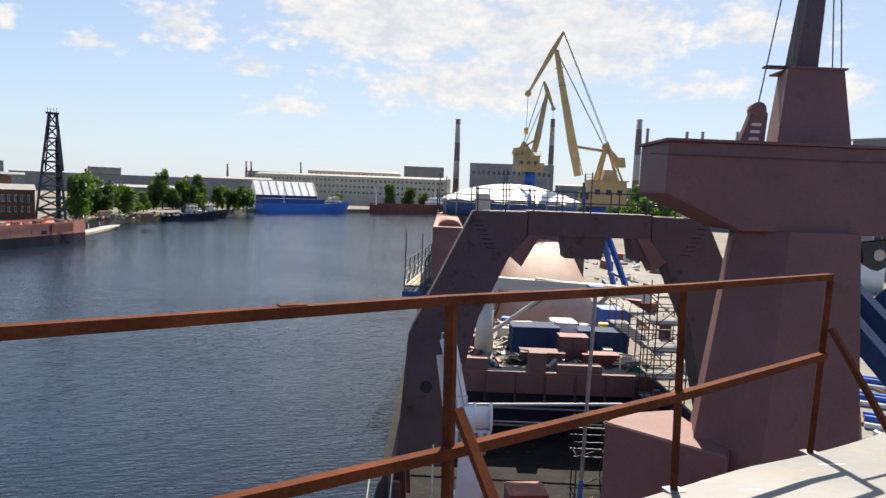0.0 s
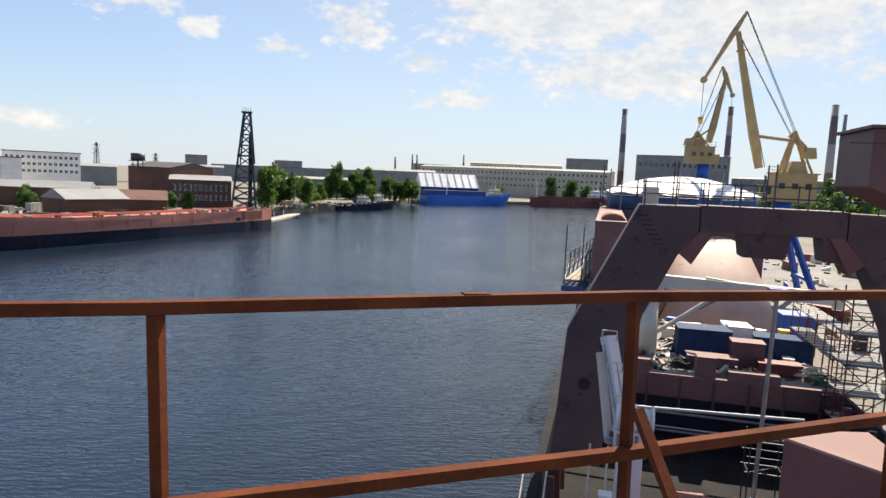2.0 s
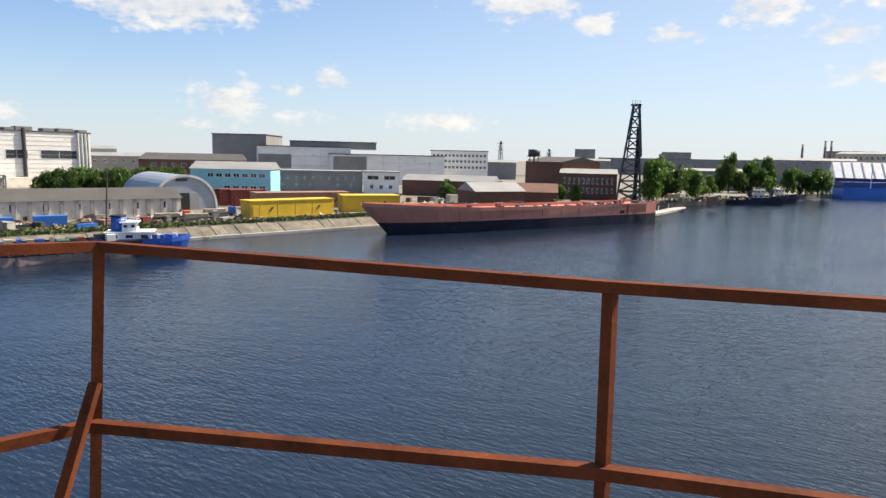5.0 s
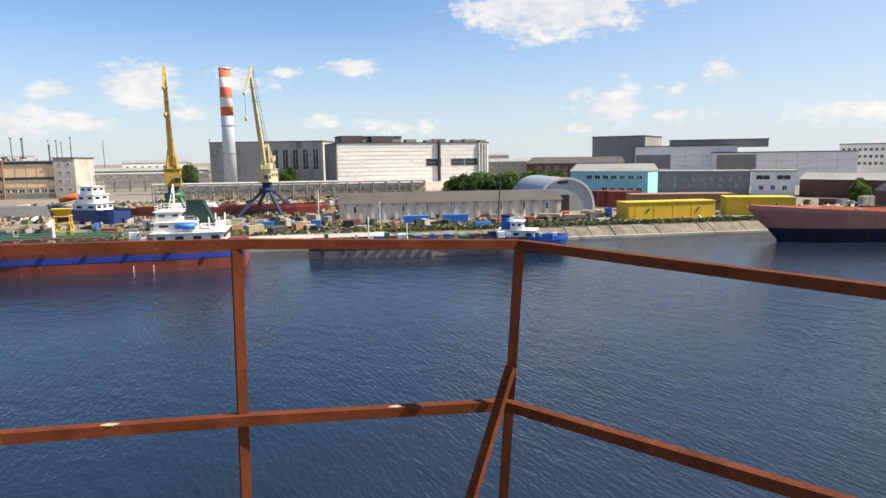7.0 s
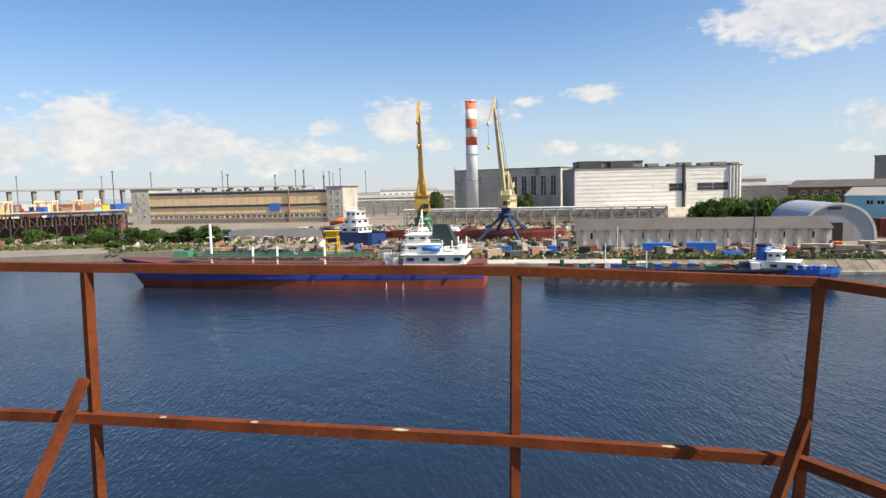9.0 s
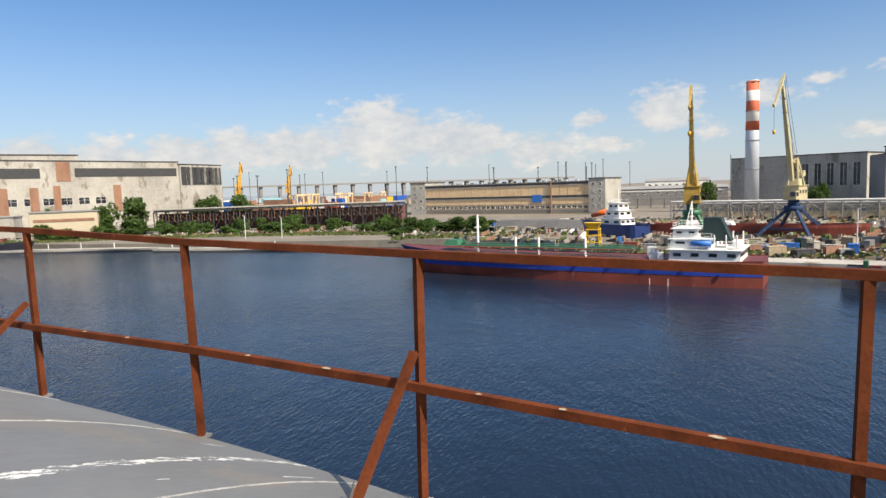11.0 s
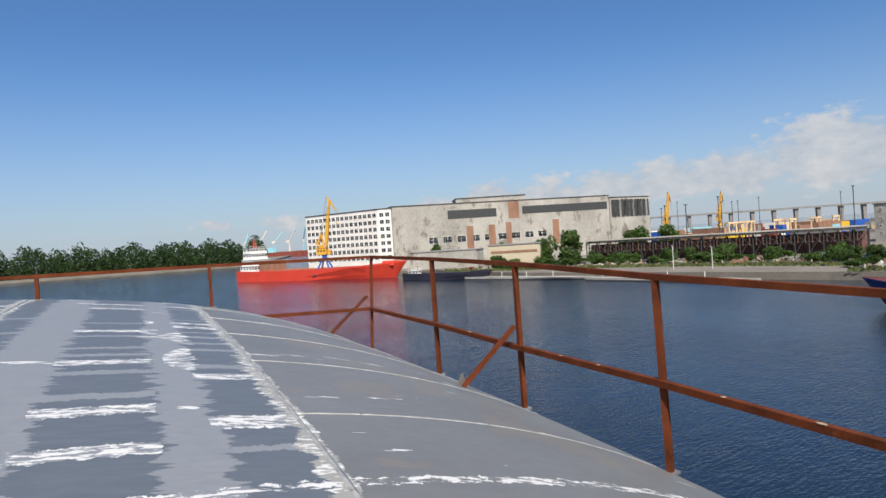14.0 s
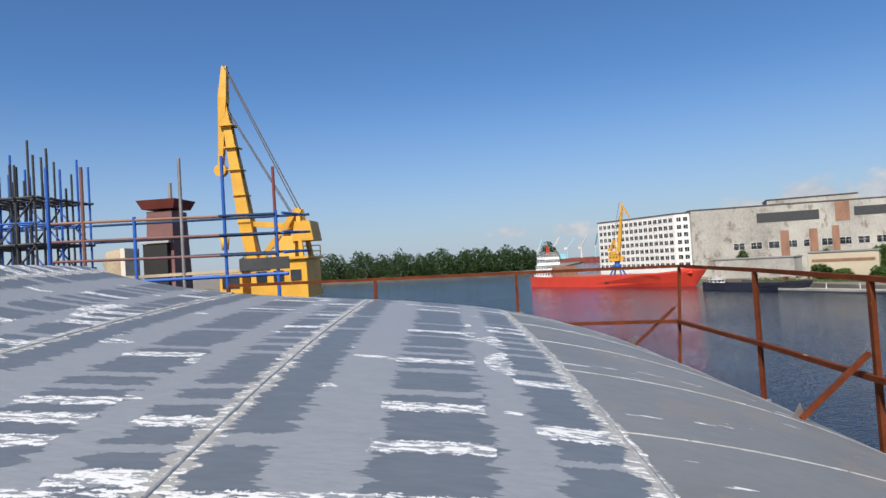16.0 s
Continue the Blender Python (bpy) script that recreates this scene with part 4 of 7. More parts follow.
building("factory_end", "ribbed dark concrete end bay of the factory", spot(145.3, 459), spot(142.1, 490), 50, 40.5, "concrete", "roofdark", 0, bands=[(33, 12, "darkgrey", 0.02, 0.98)] + [(33, 13, "concrete", k / 9, k / 9 + 0.05) for k in range(9)])
building("roof_block", "raised concrete roof block of the factory", spot(158.6, 430), spot(152.5, 436), 30, 45.5, "concrete", "roofdark", 0, z0=42.42)
building("white_shed", "low white shed with a red-brown stripe", spot(156, 335), spot(151.5, 330), 12, 14.5, "creamwall", "roofgrey", 0, bands=[(11, 1.2, "rustpanel", 0.05, 0.95)])
building("quay_shed", "low grey concrete shed on the quay", spot(163, 385), spot(157, 370), 12, 12.5, "concrete", "roofgrey")


# ---- ships ----
def ship(name, label, stern, bow, beam_w, z_deck, upper, lower, split, sheer=1.0, rake=4.0, transom=0.8, bulwark=0.9, stripes=()):
    """A hull from stern to bow on the water: a lower and an upper strake, a deck and a bulwark. Local x runs forward."""
    stern, bow = Vector(stern), Vector(bow)
    d = bow - stern
    L, rz = d.length, math.atan2(d.y, d.x)
    t = thing(name, label, "ship", (stern.x, stern.y, 0), rz)
    st = [(0.0, transom), (0.06, 0.93), (0.15, 1.0), (0.5, 1.0), (0.75, 0.98), (0.86, 0.82), (0.94, 0.5), (0.985, 0.2), (1.0, 0.04)]

    def zd(f):
        return z_deck + sheer * max(0, (f - 0.6) / 0.4) ** 2 + sheer * 0.25 * max(0, (0.2 - f) / 0.2) ** 2

    def ring(f, w, z, out=0.0):
        x = f * L + (rake * (z / z_deck) * max(0, (f - 0.8) / 0.2) if z > 0 else 0) + out
        k = w * (0.75 + 0.25 * min(1, z / z_deck)) if f > 0.7 else w
        return x, k * beam_w / 2

    for nm, mt, za, zb in (("lower_hull", lower, lambda f: -0.5, lambda f: split), ("upper_hull", upper, lambda f: split, zd)):
        bm = nb()
        rings = []
        for f, w in st:
            xa, ya = ring(f, w, za(f))
            xb, yb = ring(f, w, zb(f))
            rings.append([(xa, -ya, za(f)), (xb, -yb, zb(f)), (xb, yb, zb(f)), (xa, ya, za(f))])
        loft(bm, rings, smooth=False)
        part(nm, bm, mt, t)
    for za, zb, f0, mt in stripes:
        for s in (-1, 1):
            bm = nb()
            for (f, w), (g, v) in zip(st[:-1], st[1:]):
                if f >= f0:
                    cs = [(*ring(e, k, z), z) for e, k, z in ((f, w, za), (g, v, za), (g, v, min(zb, zd(g) + bulwark)), (f, w, min(zb, zd(f) + bulwark)))]
                    slab(bm, [(x, s * (y + 0.05), z) for x, y, z in cs], (0, -s * 0.09, 0))
            part("stripe", bm, mt, t)
    for s in (-1, 1):
        bm = nb()
        for (f, w), (g, v) in zip(st[:-1], st[1:]):
            xa, ya = ring(f, w, zd(f))
            xb, yb = ring(g, v, zd(g))
            slab(bm, [(xa, s * ya, zd(f) - 0.05), (xb, s * yb, zd(g) - 0.05), (xb, s * yb, zd(g) + bulwark), (xa, s * ya, zd(f) + bulwark)], (0, -s * 0.12, 0))
        part("bulwark", bm, upper, t)
    return t, L, zd


# ---- moored vessels ----
def rails(t, pts, z, h=1.0, material="white", r=0.04):
    """Open ship's rail along plan points."""
    for a, b in zip(pts, pts[1:]):
        n = max(1, int((Vector(b) - Vector(a)).length / 2.5))
        for k in range(n + 1):
            p = Vector(a).lerp(Vector(b), k / n)
            bar("stanchion", t, (p.x, p.y, z), (p.x, p.y, z + h), r, material, 5)
        for zz in (h, h * 0.5):
            bar("rail", t, (a[0], a[1], z + zz), (b[0], b[1], z + zz), r, material, 5)


def wheelhouse(t, x, z, tiers, material="white", face=1):
    """Stacked deckhouse tiers: length, width, height; windows across the top tier."""
    for k, (l, w, h) in enumerate(tiers):
        hs = part("deckhouse", box(nb(), (x, 0, z + h / 2), (l, w, h), 0, (0.96, 0.96)), material, t)
        n = max(2, int(w / 2.2))
        for i in range(n):
            for s in (-1, 1):
                blk("window", hs, (x + face * s * l / 2 * 0.985, -w / 2 + w * (i + 0.5) / n, z + h * 0.62), (0.12, w / n * 0.6, h * 0.3), "glass")
        m = max(2, int(l / 2.6))
        for i in range(m):
            for s in (-1, 1):
                blk("window", hs, (x - l / 2 + l * (i + 0.5) / m, s * w / 2 * 0.985, z + h * 0.62), (l / m * 0.45, 0.12, h * 0.28), "glass")
        part("deck_edge", box(nb(), (x, 0, z + h + 0.06), (l + 0.7, w + 0.7, 0.12)), material, t)
        z += h + 0.12
    rails(t, [(x - l / 2, -w / 2, 0), (x + l / 2, -w / 2, 0), (x + l / 2, w / 2, 0), (x - l / 2, w / 2, 0)], z, 1.0, material)
    return z


def hatches(t, x0, x1, n, w, z, material):
    for i in range(n):
        l = (x1 - x0) / n
        part("hatch", box(nb(), (x0 + l * (i + 0.5), 0, z + 0.5), (l * 0.86, w, 1.0), 0, (0.97, 0.95)), material, t)


def tyres(t, xs, y, z, r=0.75):
    for x in xs:
        bm = nb()
        rings = []
        for i in range(15):
            a = 2 * math.pi * i / 14
            c = Vector((math.cos(a) * r * 0.72, 0, math.sin(a) * r * 0.72))
            o = c.normalized()
            rings.append([c + o * 0.28 * r * math.cos(b) + Vector((0, 0.28 * r * math.sin(b), 0)) for b in (0, 1.26, 2.51, 3.77, 5.03)])
        loft(bm, rings, caps=False)
        part("tyre", bm, "black", t, "black rubber tyre fender", (x, y, z))


t, L, zd = ship("patrol_hull", "unfinished vessel hull in faded red primer and navy", spot(30.2, 233), spot(52.2, 168), 14, 5.6, "pink", "hullnavy", 3.0, 1.8, 6)
for i in range(13):
    part("frame_mark", box(nb(), (8 + i * 7.4, 7.0, 4.6), (0.16, 0.12, 2.0)), "primer", t, "darker primed seam stripe")
part("side_door", box(nb(), (12, 7.66, 5.0), (8.5, 0.12, 2.6)), "primer", t)
part("side_port", box(nb(), (19, 7.66, 4.0), (2.0, 0.12, 1.1)), "hullnavy", t)
rnd = random.Random(11)
for i in range(26):
    blk("deck_fitting", t, (4 + i * 3.7, rnd.uniform(-5, 6), 6.2), (rnd.uniform(0.8, 2.6), rnd.uniform(0.8, 2), rnd.uniform(0.6, 1.8)), rnd.choice(("primer", "darkgrey", "hullred", "scaffold")))
rails(t, [(2, 7, 0), (70, 7.3, 0)], 6.2, 1.0, "hullred", 0.03)

t, L, zd = ship("tanker", "small tanker with blue-striped red hull and white bridge aft", (-131.5, -16.0, 0), (-128.5, -92.0, 0), 13, 4.5, "maroon", "hullred", 2.7, 1.6, 4, bulwark=0.15, stripes=[(2.1, 3.0, 0.0, "blueline"), (4.0, 9.0, 0.86, "bluedeep")])
wheelhouse(t, 9.9, 4.45, [(12.6, 11.5, 2.3)])
wheelhouse(t, 12.4, 6.87, [(7.4, 9.5, 1.8)])
top = wheelhouse(t, 13.4, 8.79, [(4.6, 8.5, 1.8)])
for x in (4.4, 6.2, 8.2):
    for y in (-4.6, 4.6):
        bar("davit", t, (x, y, 7.0), (x, y * 1.1, 9.6), 0.14, "white")
for x, y, l, w, hh in ((4.6, 3.4, 1.2, 1.6, 1.4), (5.2, -3.2, 1.6, 2.0, 1.1), (19.4, 2.5, 1.8, 1.8, 1.5), (21.0, -2.0, 1.6, 1.4, 2.0), (17.8, 4.6, 1.0, 0.8, 1.6)):
    blk("deck_locker", t, (x, y, (6.9 if x < 17 else 4.5) + hh / 2), (l, w, hh), "white")
for y in (-1.0, 1.0):
    bar("mast_stay", t, (13.6, y * 2.4, 11.0), (13.0, y * 0.2, 15.5), 0.07, "white")
part("funnel", box(nb(), (8.2, 0, 10.4), (5.0, 3.8, 4.4), 0, (0.6, 0.8), (0.9, 0)), "funnelgreen", t, "dark green-black funnel")
part("boat", tube(nb(), (9, -6.1, 8.6), (13.5, -6.1, 8.6), 0.75, 10, 0.45), "brightblue", t, "blue lifeboat under davits")
part("lifeboat", tube(nb(), (8.6, 5.4, 8.0), (12.2, 5.4, 8.0), 0.6, 10, 0.4), "brightblue", t, "blue and white lifeboat")
bar("mast", t, (13, 0, top), (13, 0, top + 5), 0.16, "white")
for z in (2.0, 3.4):
    bar("yardarm", t, (13, -1.6, top + z), (13, 1.6, top + z), 0.08, "white")
bar("foremast", t, (60, 0, 4.4), (60, 0, 13.4), 0.3, "white", 8)
bar("yardarm", t, (60, -1.5, 10.5), (60, 1.5, 10.5), 0.1, "white")
for x in (34, 44.5, 50):
    bar("vent_post", t, (x, 1, 4.4), (x, 1, 8.4), 0.28, "white", 8)
for k in range(5):
    bar("cargo_pipe", t, (24, -3 + k * 1.4, 6.2), (64, -3 + k * 1.4, 6.2), 0.16, ("green", "green", "scaffold", "green", "hullred")[k])
for k in range(12):
    bar("pipe_stand", t, (25 + k * 3.4, -3.6, 6.1), (25 + k * 3.4, 4, 6.1), 0.12, "green")
part("catwalk", box(nb(), (44, 0, 6.9), (40, 1.0, 0.12)), "green", t)
rails(t, [(22, -6.3, 0), (66, -6.0, 0)], 4.5, 1.0, "green", 0.04)
rails(t, [(22, 6.3, 0), (66, 6.0, 0)], 4.5, 1.0, "green", 0.04)
part("forecastle_gear", box(nb(), (66, 0, 7.0), (4, 5, 1.2), 0, (0.7, 0.7)), "green", t)
tyres(t, [6 + i * 7.0 for i in range(8)], 6.75, 3.6, 0.45)
for k in (0, 1):
    bar("rudder_pole", t, (16 + 3.4 * k, 6.9, -0.3), (16 + 3.4 * k, 6.9, 1.3), 0.06, "white")

t, L, zd = ship("old_barge", "old rusty pontoon barge with tyre fenders", spot(91.6, 136), spot(72, 138), 9, 3.0, "hullnavy", "bargehull", 1.6, 0.3, 2, bulwark=0.3)
tyres(t, [3 + i * 2.3 for i in range(18)], 4.75, 2.2, 0.62)
tyres(t, [3 + i * 2.3 for i in range(18)], -4.75, 2.2, 0.62)
for i in range(24):
    blk("deck_load", t, (3 + i * 1.6, rnd.uniform(-3, 3), 3.2 + rnd.uniform(0.2, 0.5)), (rnd.uniform(0.6, 2), rnd.uniform(0.6, 2), rnd.uniform(0.4, 1.6)), rnd.choice(("darkgrey", "plank", "hullred", "bluepaint", "green", "white")))
for x, z in ((12, 8), (20, 6.5)):
    bar("post", t, (x, 0, 3), (x, 0, z), 0.12, "white")

t, L, zd = ship("tugboat", "small blue and white tugboat with a round blue funnel", spot(76.0, 140), spot(69.4, 138), 6.5, 2.4, "bluepaint", "hullnavy", 1.2, 0.5, 1)
wheelhouse(t, 6.6, 2.5, [(8, 4.8, 2.0), (2.6, 3.8, 1.7)])
part("funnel", tube(nb(), (4.6, 0, 4.6), (4.5, 0, 7.4), 1.5, 14, 1.3), "bluepaint", t)
part("funnel_cap", tube(nb(), (4.5, 0, 7.4), (4.5, 0, 7.7), 1.45, 14), "hullnavy", t)
for x in (8.4, 9.6, 11.0, 12.6):
    bar("rail_post", t, (x, 2.6, 2.4), (x, 2.6, 3.9), 0.07, "white")
bar("tow_arch", t, (9.8, -2.4, 4.0), (9.8, 2.4, 4.0), 0.12, "white")
bar("mast", t, (2.2, 0, 3), (3.0, 0, 16.5), 0.14, "darkgrey")
for k in range(6):
    blk("deck_gear", t, (11 + k * 0.7, rnd.uniform(-1.6, 1.6), 3.4), (0.8, 0.8, 1.0), rnd.choice(("brightblue", "bluepaint", "white")))

t, L, zd = ship("red_ship", "bright red cargo ship with a white bridge", spot(177.1, 455), spot(164.3, 366), 18, 5.6, "redpaint", "redpaint", 2.0, 3.0, 5)
top = wheelhouse(t, 11, 5.7, [(14, 15, 4.4), (11, 14, 4.0), (9, 13, 3.8), (7, 14, 3.4)])
part("funnel", box(nb(), (3.5, 0, 16.4), (3.0, 4, 6), 0, (0.8, 0.8)), "redpaint", t)
for dx in (0, 2):
    bar("mast", t, (10 + dx, 0, top), (10 + dx, 0, top + 6 - dx), 0.35, "redpaint")
hatches(t, 26, 112, 6, 13, 5.6, "rustpanel")
for k in range(3):
    part("container", box(nb(), (27, 0, 6.85 + 2.55 * k), (12, 12, 2.5)), "rustpanel", t, "brown cargo container on the deck")
part("forecastle", box(nb(), (124, 0, 8.2), (9, 8, 2.6), 0, (0.85, 0.6)), "redpaint", t)
bar("foremast", t, (122, 0, 6), (122, 0, 15), 0.3, "cream")
rails(t, [(22, -8.8, 0), (112, -8.8, 0)], 6.4, 1.1, "redpaint", 0.06)

t, L, zd = ship("blue_ship", "bright blue laid-up vessel with white upper works", spot(16.0, 470), spot(8.8, 514), 14, 6.0, "brightblue", "brightblue", 2.0, 2.0, 4)
part("deck_tank", box(nb(), (L * 0.38, 3, 8.2), (L * 0.7, 8, 4)), "bluedeep", t, "long dark blue deck house")
wheelhouse(t, L * 0.86, 6.2, [(9, 10, 2.6), (6, 8, 2.6)], "cream")
bar("mast", t, (L * 0.86, 0, 11), (L * 0.86, 0, 19), 0.3, "cream")
bar("mast", t, (L * 0.22, -5, 6), (L * 0.22, -5, 18), 0.3, "white")
t, L, zd = ship("red_barge", "dark red moored cargo vessel with a tall foremast", spot(6.3, 524), spot(-0.3, 583), 12, 7.0, "hullred", "hullred", 2.0, 1.0, 3)
bar("mast", t, (3, 0, 7), (2, 0, 22), 0.45, "white")
wheelhouse(t, L * 0.8, 7.0, [(14, 10, 3), (8, 9, 3)])
bar("mast", t, (L * 0.8, 0, 13), (L * 0.8, 0, 22), 0.3, "cream")
for (a0, d0), (a1, d1), nm, lb, hl in (((23.6, 352), (19.6, 366), "harbour_tug", "dark harbour tug with white wheelhouse", "hullnavy"), ((21.6, 372), (18.7, 392), "harbour_tug", "small dark harbour tug", "hullnavy")):
    t, L, zd = ship(nm, lb, spot(a0, d0), spot(a1, d1), 7, 2.6, hl, hl, 1.0, 1.2, 2)
    wheelhouse(t, L * 0.55, 2.7, [(L * 0.3, 4.6, 2.2), (L * 0.16, 3.6, 2.2)], "cream")
    bar("mast", t, (L * 0.5, 0, 7), (L * 0.5, 0, 12), 0.14, "darkgrey")
    part("funnel", box(nb(), (L * 0.38, 0, 5.4), (1.6, 1.6, 2.6)), "darkgrey", t)
t, L, zd = ship("work_boat", "old dark work boat with a white cabin", spot(163.4, 334), spot(156.3, 300), 7, 2.4, "hullnavy", "hullnavy", 1.0, 1.2, 2)
wheelhouse(t, L * 0.12, 2.5, [(5, 4.6, 2.0)], "white")
hatches(t, L * 0.25, L * 0.85, 3, 4.5, 2.5, "darkgrey")
t, L, zd = ship("moored_ship", "navy coaster with white bridge and orange lifeboat", spot(106.3, 208), spot(110.8, 222), 9, 5.6, "bluedeep", "hullred", 1.5, 1.0, 2)
top = wheelhouse(t, L * 0.42, 5.7, [(7.5, 7, 2.5), (5.5, 6, 2.4), (4, 5, 2.2)])
part("lifeboat", tube(nb(), (L * 0.72, -2, 10.2), (L * 0.98, -1.5, 8.8), 1.0, 10, 0.7), "orange", t, "orange free-fall lifeboat")
for dx in (0, 3):
    bar("mast", t, (L * 0.42 + dx, 0, top), (L * 0.42 + dx, 0, top + 4.5 - dx), 0.2, "white")
t, L, zd = ship("docked_barge", "long red open barge beside the crane tracks", spot(105.6, 228), spot(90.5, 216), 9, 4.6, "hullred", "hullred", 3.2, 0.4, 2)
for i in range(30):
    part("side_rib", box(nb(), (3 + i * L / 32, 4.55, 4.2), (0.3, 0.3, 2.2)), "redpaint", t)
part("cargo", box(nb(), (L * 0.32, 0, 5.6), (14, 6, 1.6), 0, (0.9, 0.8)), "tarp", t, "white covered bags in the hold")
for (a0, d0), (a1, d1), lb in (((158, 304), (147, 262), "low grey mooring pontoon"), ((147.5, 258), (134, 222), "long low concrete landing pontoon with white poles"), ((29.6, 248), (26.8, 296), "low dark landing pontoon")):
    t, L, zd = ship("pontoon", lb, spot(a0, d0), spot(a1, d1), 5, 1.1, "concrete", "darkgrey", 0.5, 0, 0, bulwark=0.2)
    for i in range(int(L / 14)):
        bar("pole", t, (5 + i * 14, 2.4, 0), (5 + i * 14, 2.4, 3.2), 0.14, "white")


# ---- cranes ----
def portal_crane(label, base, heading, z0, cab, root, head, tip, mast, weight, paint, legs, spread=5.0, width=1.5, group="", house=6.4):
    """A level-luffing portal crane; local x is the boom's direction, heights above the sea."""
    t = thing("portal_crane", label, "crane", (base[0], base[1], z0), radians(heading), group)
    h0, h1 = cab[0] - z0, cab[1] - z0
    for sx in (-1, 1):
        for sy in (-1, 1):
            part("leg", beam(nb(), (sx * spread, sy * spread, 0.5), (sx * 1.4, sy * 1.4, h0 * 0.72), 0.75, 0.75), legs, t)
            part("bogie", box(nb(), (sx * spread, sy * spread, 0.45), (2.6, 0.8, 0.9)), "darkgrey", t)
        part("tie_beam", beam(nb(), (sx * spread * 0.75, -spread * 0.75, h0 * 0.22), (sx * spread * 0.75, spread * 0.75, h0 * 0.22), 0.45), legs, t)
    part("ring", tube(nb(), (0, 0, h0 * 0.7), (0, 0, h0 * 0.84), 2.5, 18), legs, t)
    part("column", tube(nb(), (0, 0, h0 * 0.8), (0, 0, h0 + 0.1), 1.5, 16), legs, t)
    c = part("machine_house", box(nb(), (-1.2, 0, (h0 + h1) / 2), (house, 4.2, h1 - h0), 0, (0.97, 0.96)), paint, t)
    part("house_roof", box(nb(), (-1.2, 0, h1 + 0.1), (house + 0.4, 4.6, 0.2)), paint, c)
    for s in (-1, 1):
        for k in range(3):
            blk("window", c, (-1.2 + house * 0.3 * (k - 1), s * 2.09, (h0 + h1) / 2 + 0.3), (0.9, 0.12, 0.9), "glass")
    d = part("cab", box(nb(), (3.0, 1.3, h0 + 1.4), (2.0, 1.7, 2.4)), paint, t)
    blk("window", d, (4.0, 1.3, h0 + 1.7), (0.1, 1.4, 1.3), "glass")
    blk("window", d, (3.0, 2.16, h0 + 1.7), (1.5, 0.1, 1.2), "glass")
    R, Hd, T, Ms, Wt = [Vector((p[0], 0, p[1] - z0)) for p in (root, head, tip, mast, weight)]
    bm = nb()
    ax = (Hd - R).normalized()
    nrm = Vector((-ax.z, 0, ax.x))
    ln = (Hd - R).length
    loft(bm, [[R + ax * (f * ln) + nrm * a * k + Vector((0, b * k, 0)) for a, b in ((-1, -1), (1, -1), (1, 1), (-1, 1))] for f, k in ((0, width * 0.42), (0.25, width * 0.55), (0.8, width * 0.36), (1, width * 0.24))], smooth=False)
    b = part("boom", bm, paint, t)
    for f in (0.25, 0.42, 0.58, 0.72, 0.86):
        p = R + ax * f * ln
        part("platform", box(nb(), p, (1.2, width * 1.3, 0.12)), paint, b)
    bar("ladder", b, R + nrm * width * 0.7, Hd + nrm * width * 0.3, 0.07, "darkgrey", 5)
    tail = Hd - (T - Hd).normalized() * 2.2 + Vector((0, 0, 1.2))
    bm = nb()
    j = (T - tail).normalized()
    jn = Vector((-j.z, 0, j.x))
    jl = (T - tail).length
    loft(bm, [[tail + j * f * jl + jn * a * k + Vector((0, e * k, 0)) for a, e in ((-1, -1), (1, -1), (1, 1), (-1, 1))] for f, k in ((0, 0.22), (0.3, width * 0.36), (0.6, width * 0.27), (1, 0.2))], smooth=False)
    part("jib", bm, paint, t)
    part("sheave", tube(nb(), T + Vector((0, -0.3, 0)), T + Vector((0, 0.3, 0)), 0.55, 12), paint, t)
    for s in (-1, 1):
        part("mast_leg", beam(nb(), (0.6, s * 1.5, h1), Ms + Vector((0, s * 0.5, 0)), 0.42), paint, t)
        part("mast_stay", beam(nb(), (-0.8 - house * 0.45, s * 1.5, h1), Ms + Vector((0, s * 0.5, 0)), 0.34), paint, t)
        bar("rope", t, Ms + Vector((0, s * 0.5, 0)), tail + Vector((0, s * 0.2, 0)), 0.06, "cable", 5)
        bar("rope", t, Ms + Vector((0.3, s * 0.3, -1)), Hd + Vector((0, s * 0.2, 0)), 0.05, "cable", 5)
    part("rack", beam(nb(), Ms + Vector((0, 0, -1.5)), R.lerp(Hd, 0.24), 0.35, 0.45), paint, t)
    part("winch_house", box(nb(), (-1.4, 0, h1 + 1.1), (house * 0.42, 2.6, 1.9), 0, (0.7, 0.8), (-0.3, 0)), paint, t)
    part("weight_arm", beam(nb(), Ms + Vector((0.6, 0, -0.4)), Wt, 0.7, 0.9), paint, t)
    part("counterweight", box(nb(), Wt, (1.9, 2.6, 1.7), 0, (0.7, 1)), paint, t)
    bar("hoist_rope", t, T, (T.x, 0, T.z - max(6, (Hd.z - R.z) * 0.25)), 0.05, "cable", 5)
    part("hook", tube(nb(), (T.x, 0, T.z - max(6, (Hd.z - R.z) * 0.25) - 1.1), (T.x, 0, T.z - max(6, (Hd.z - R.z) * 0.25)), 0.3, 8, 0.45), "yellow", t)
    rails(t, [(-1.2 - house * 0.5, -2.1, 0), (-1.2 + house * 0.5, -2.1, 0)], h1 + 0.2, 1.0, paint, 0.05)
    return t


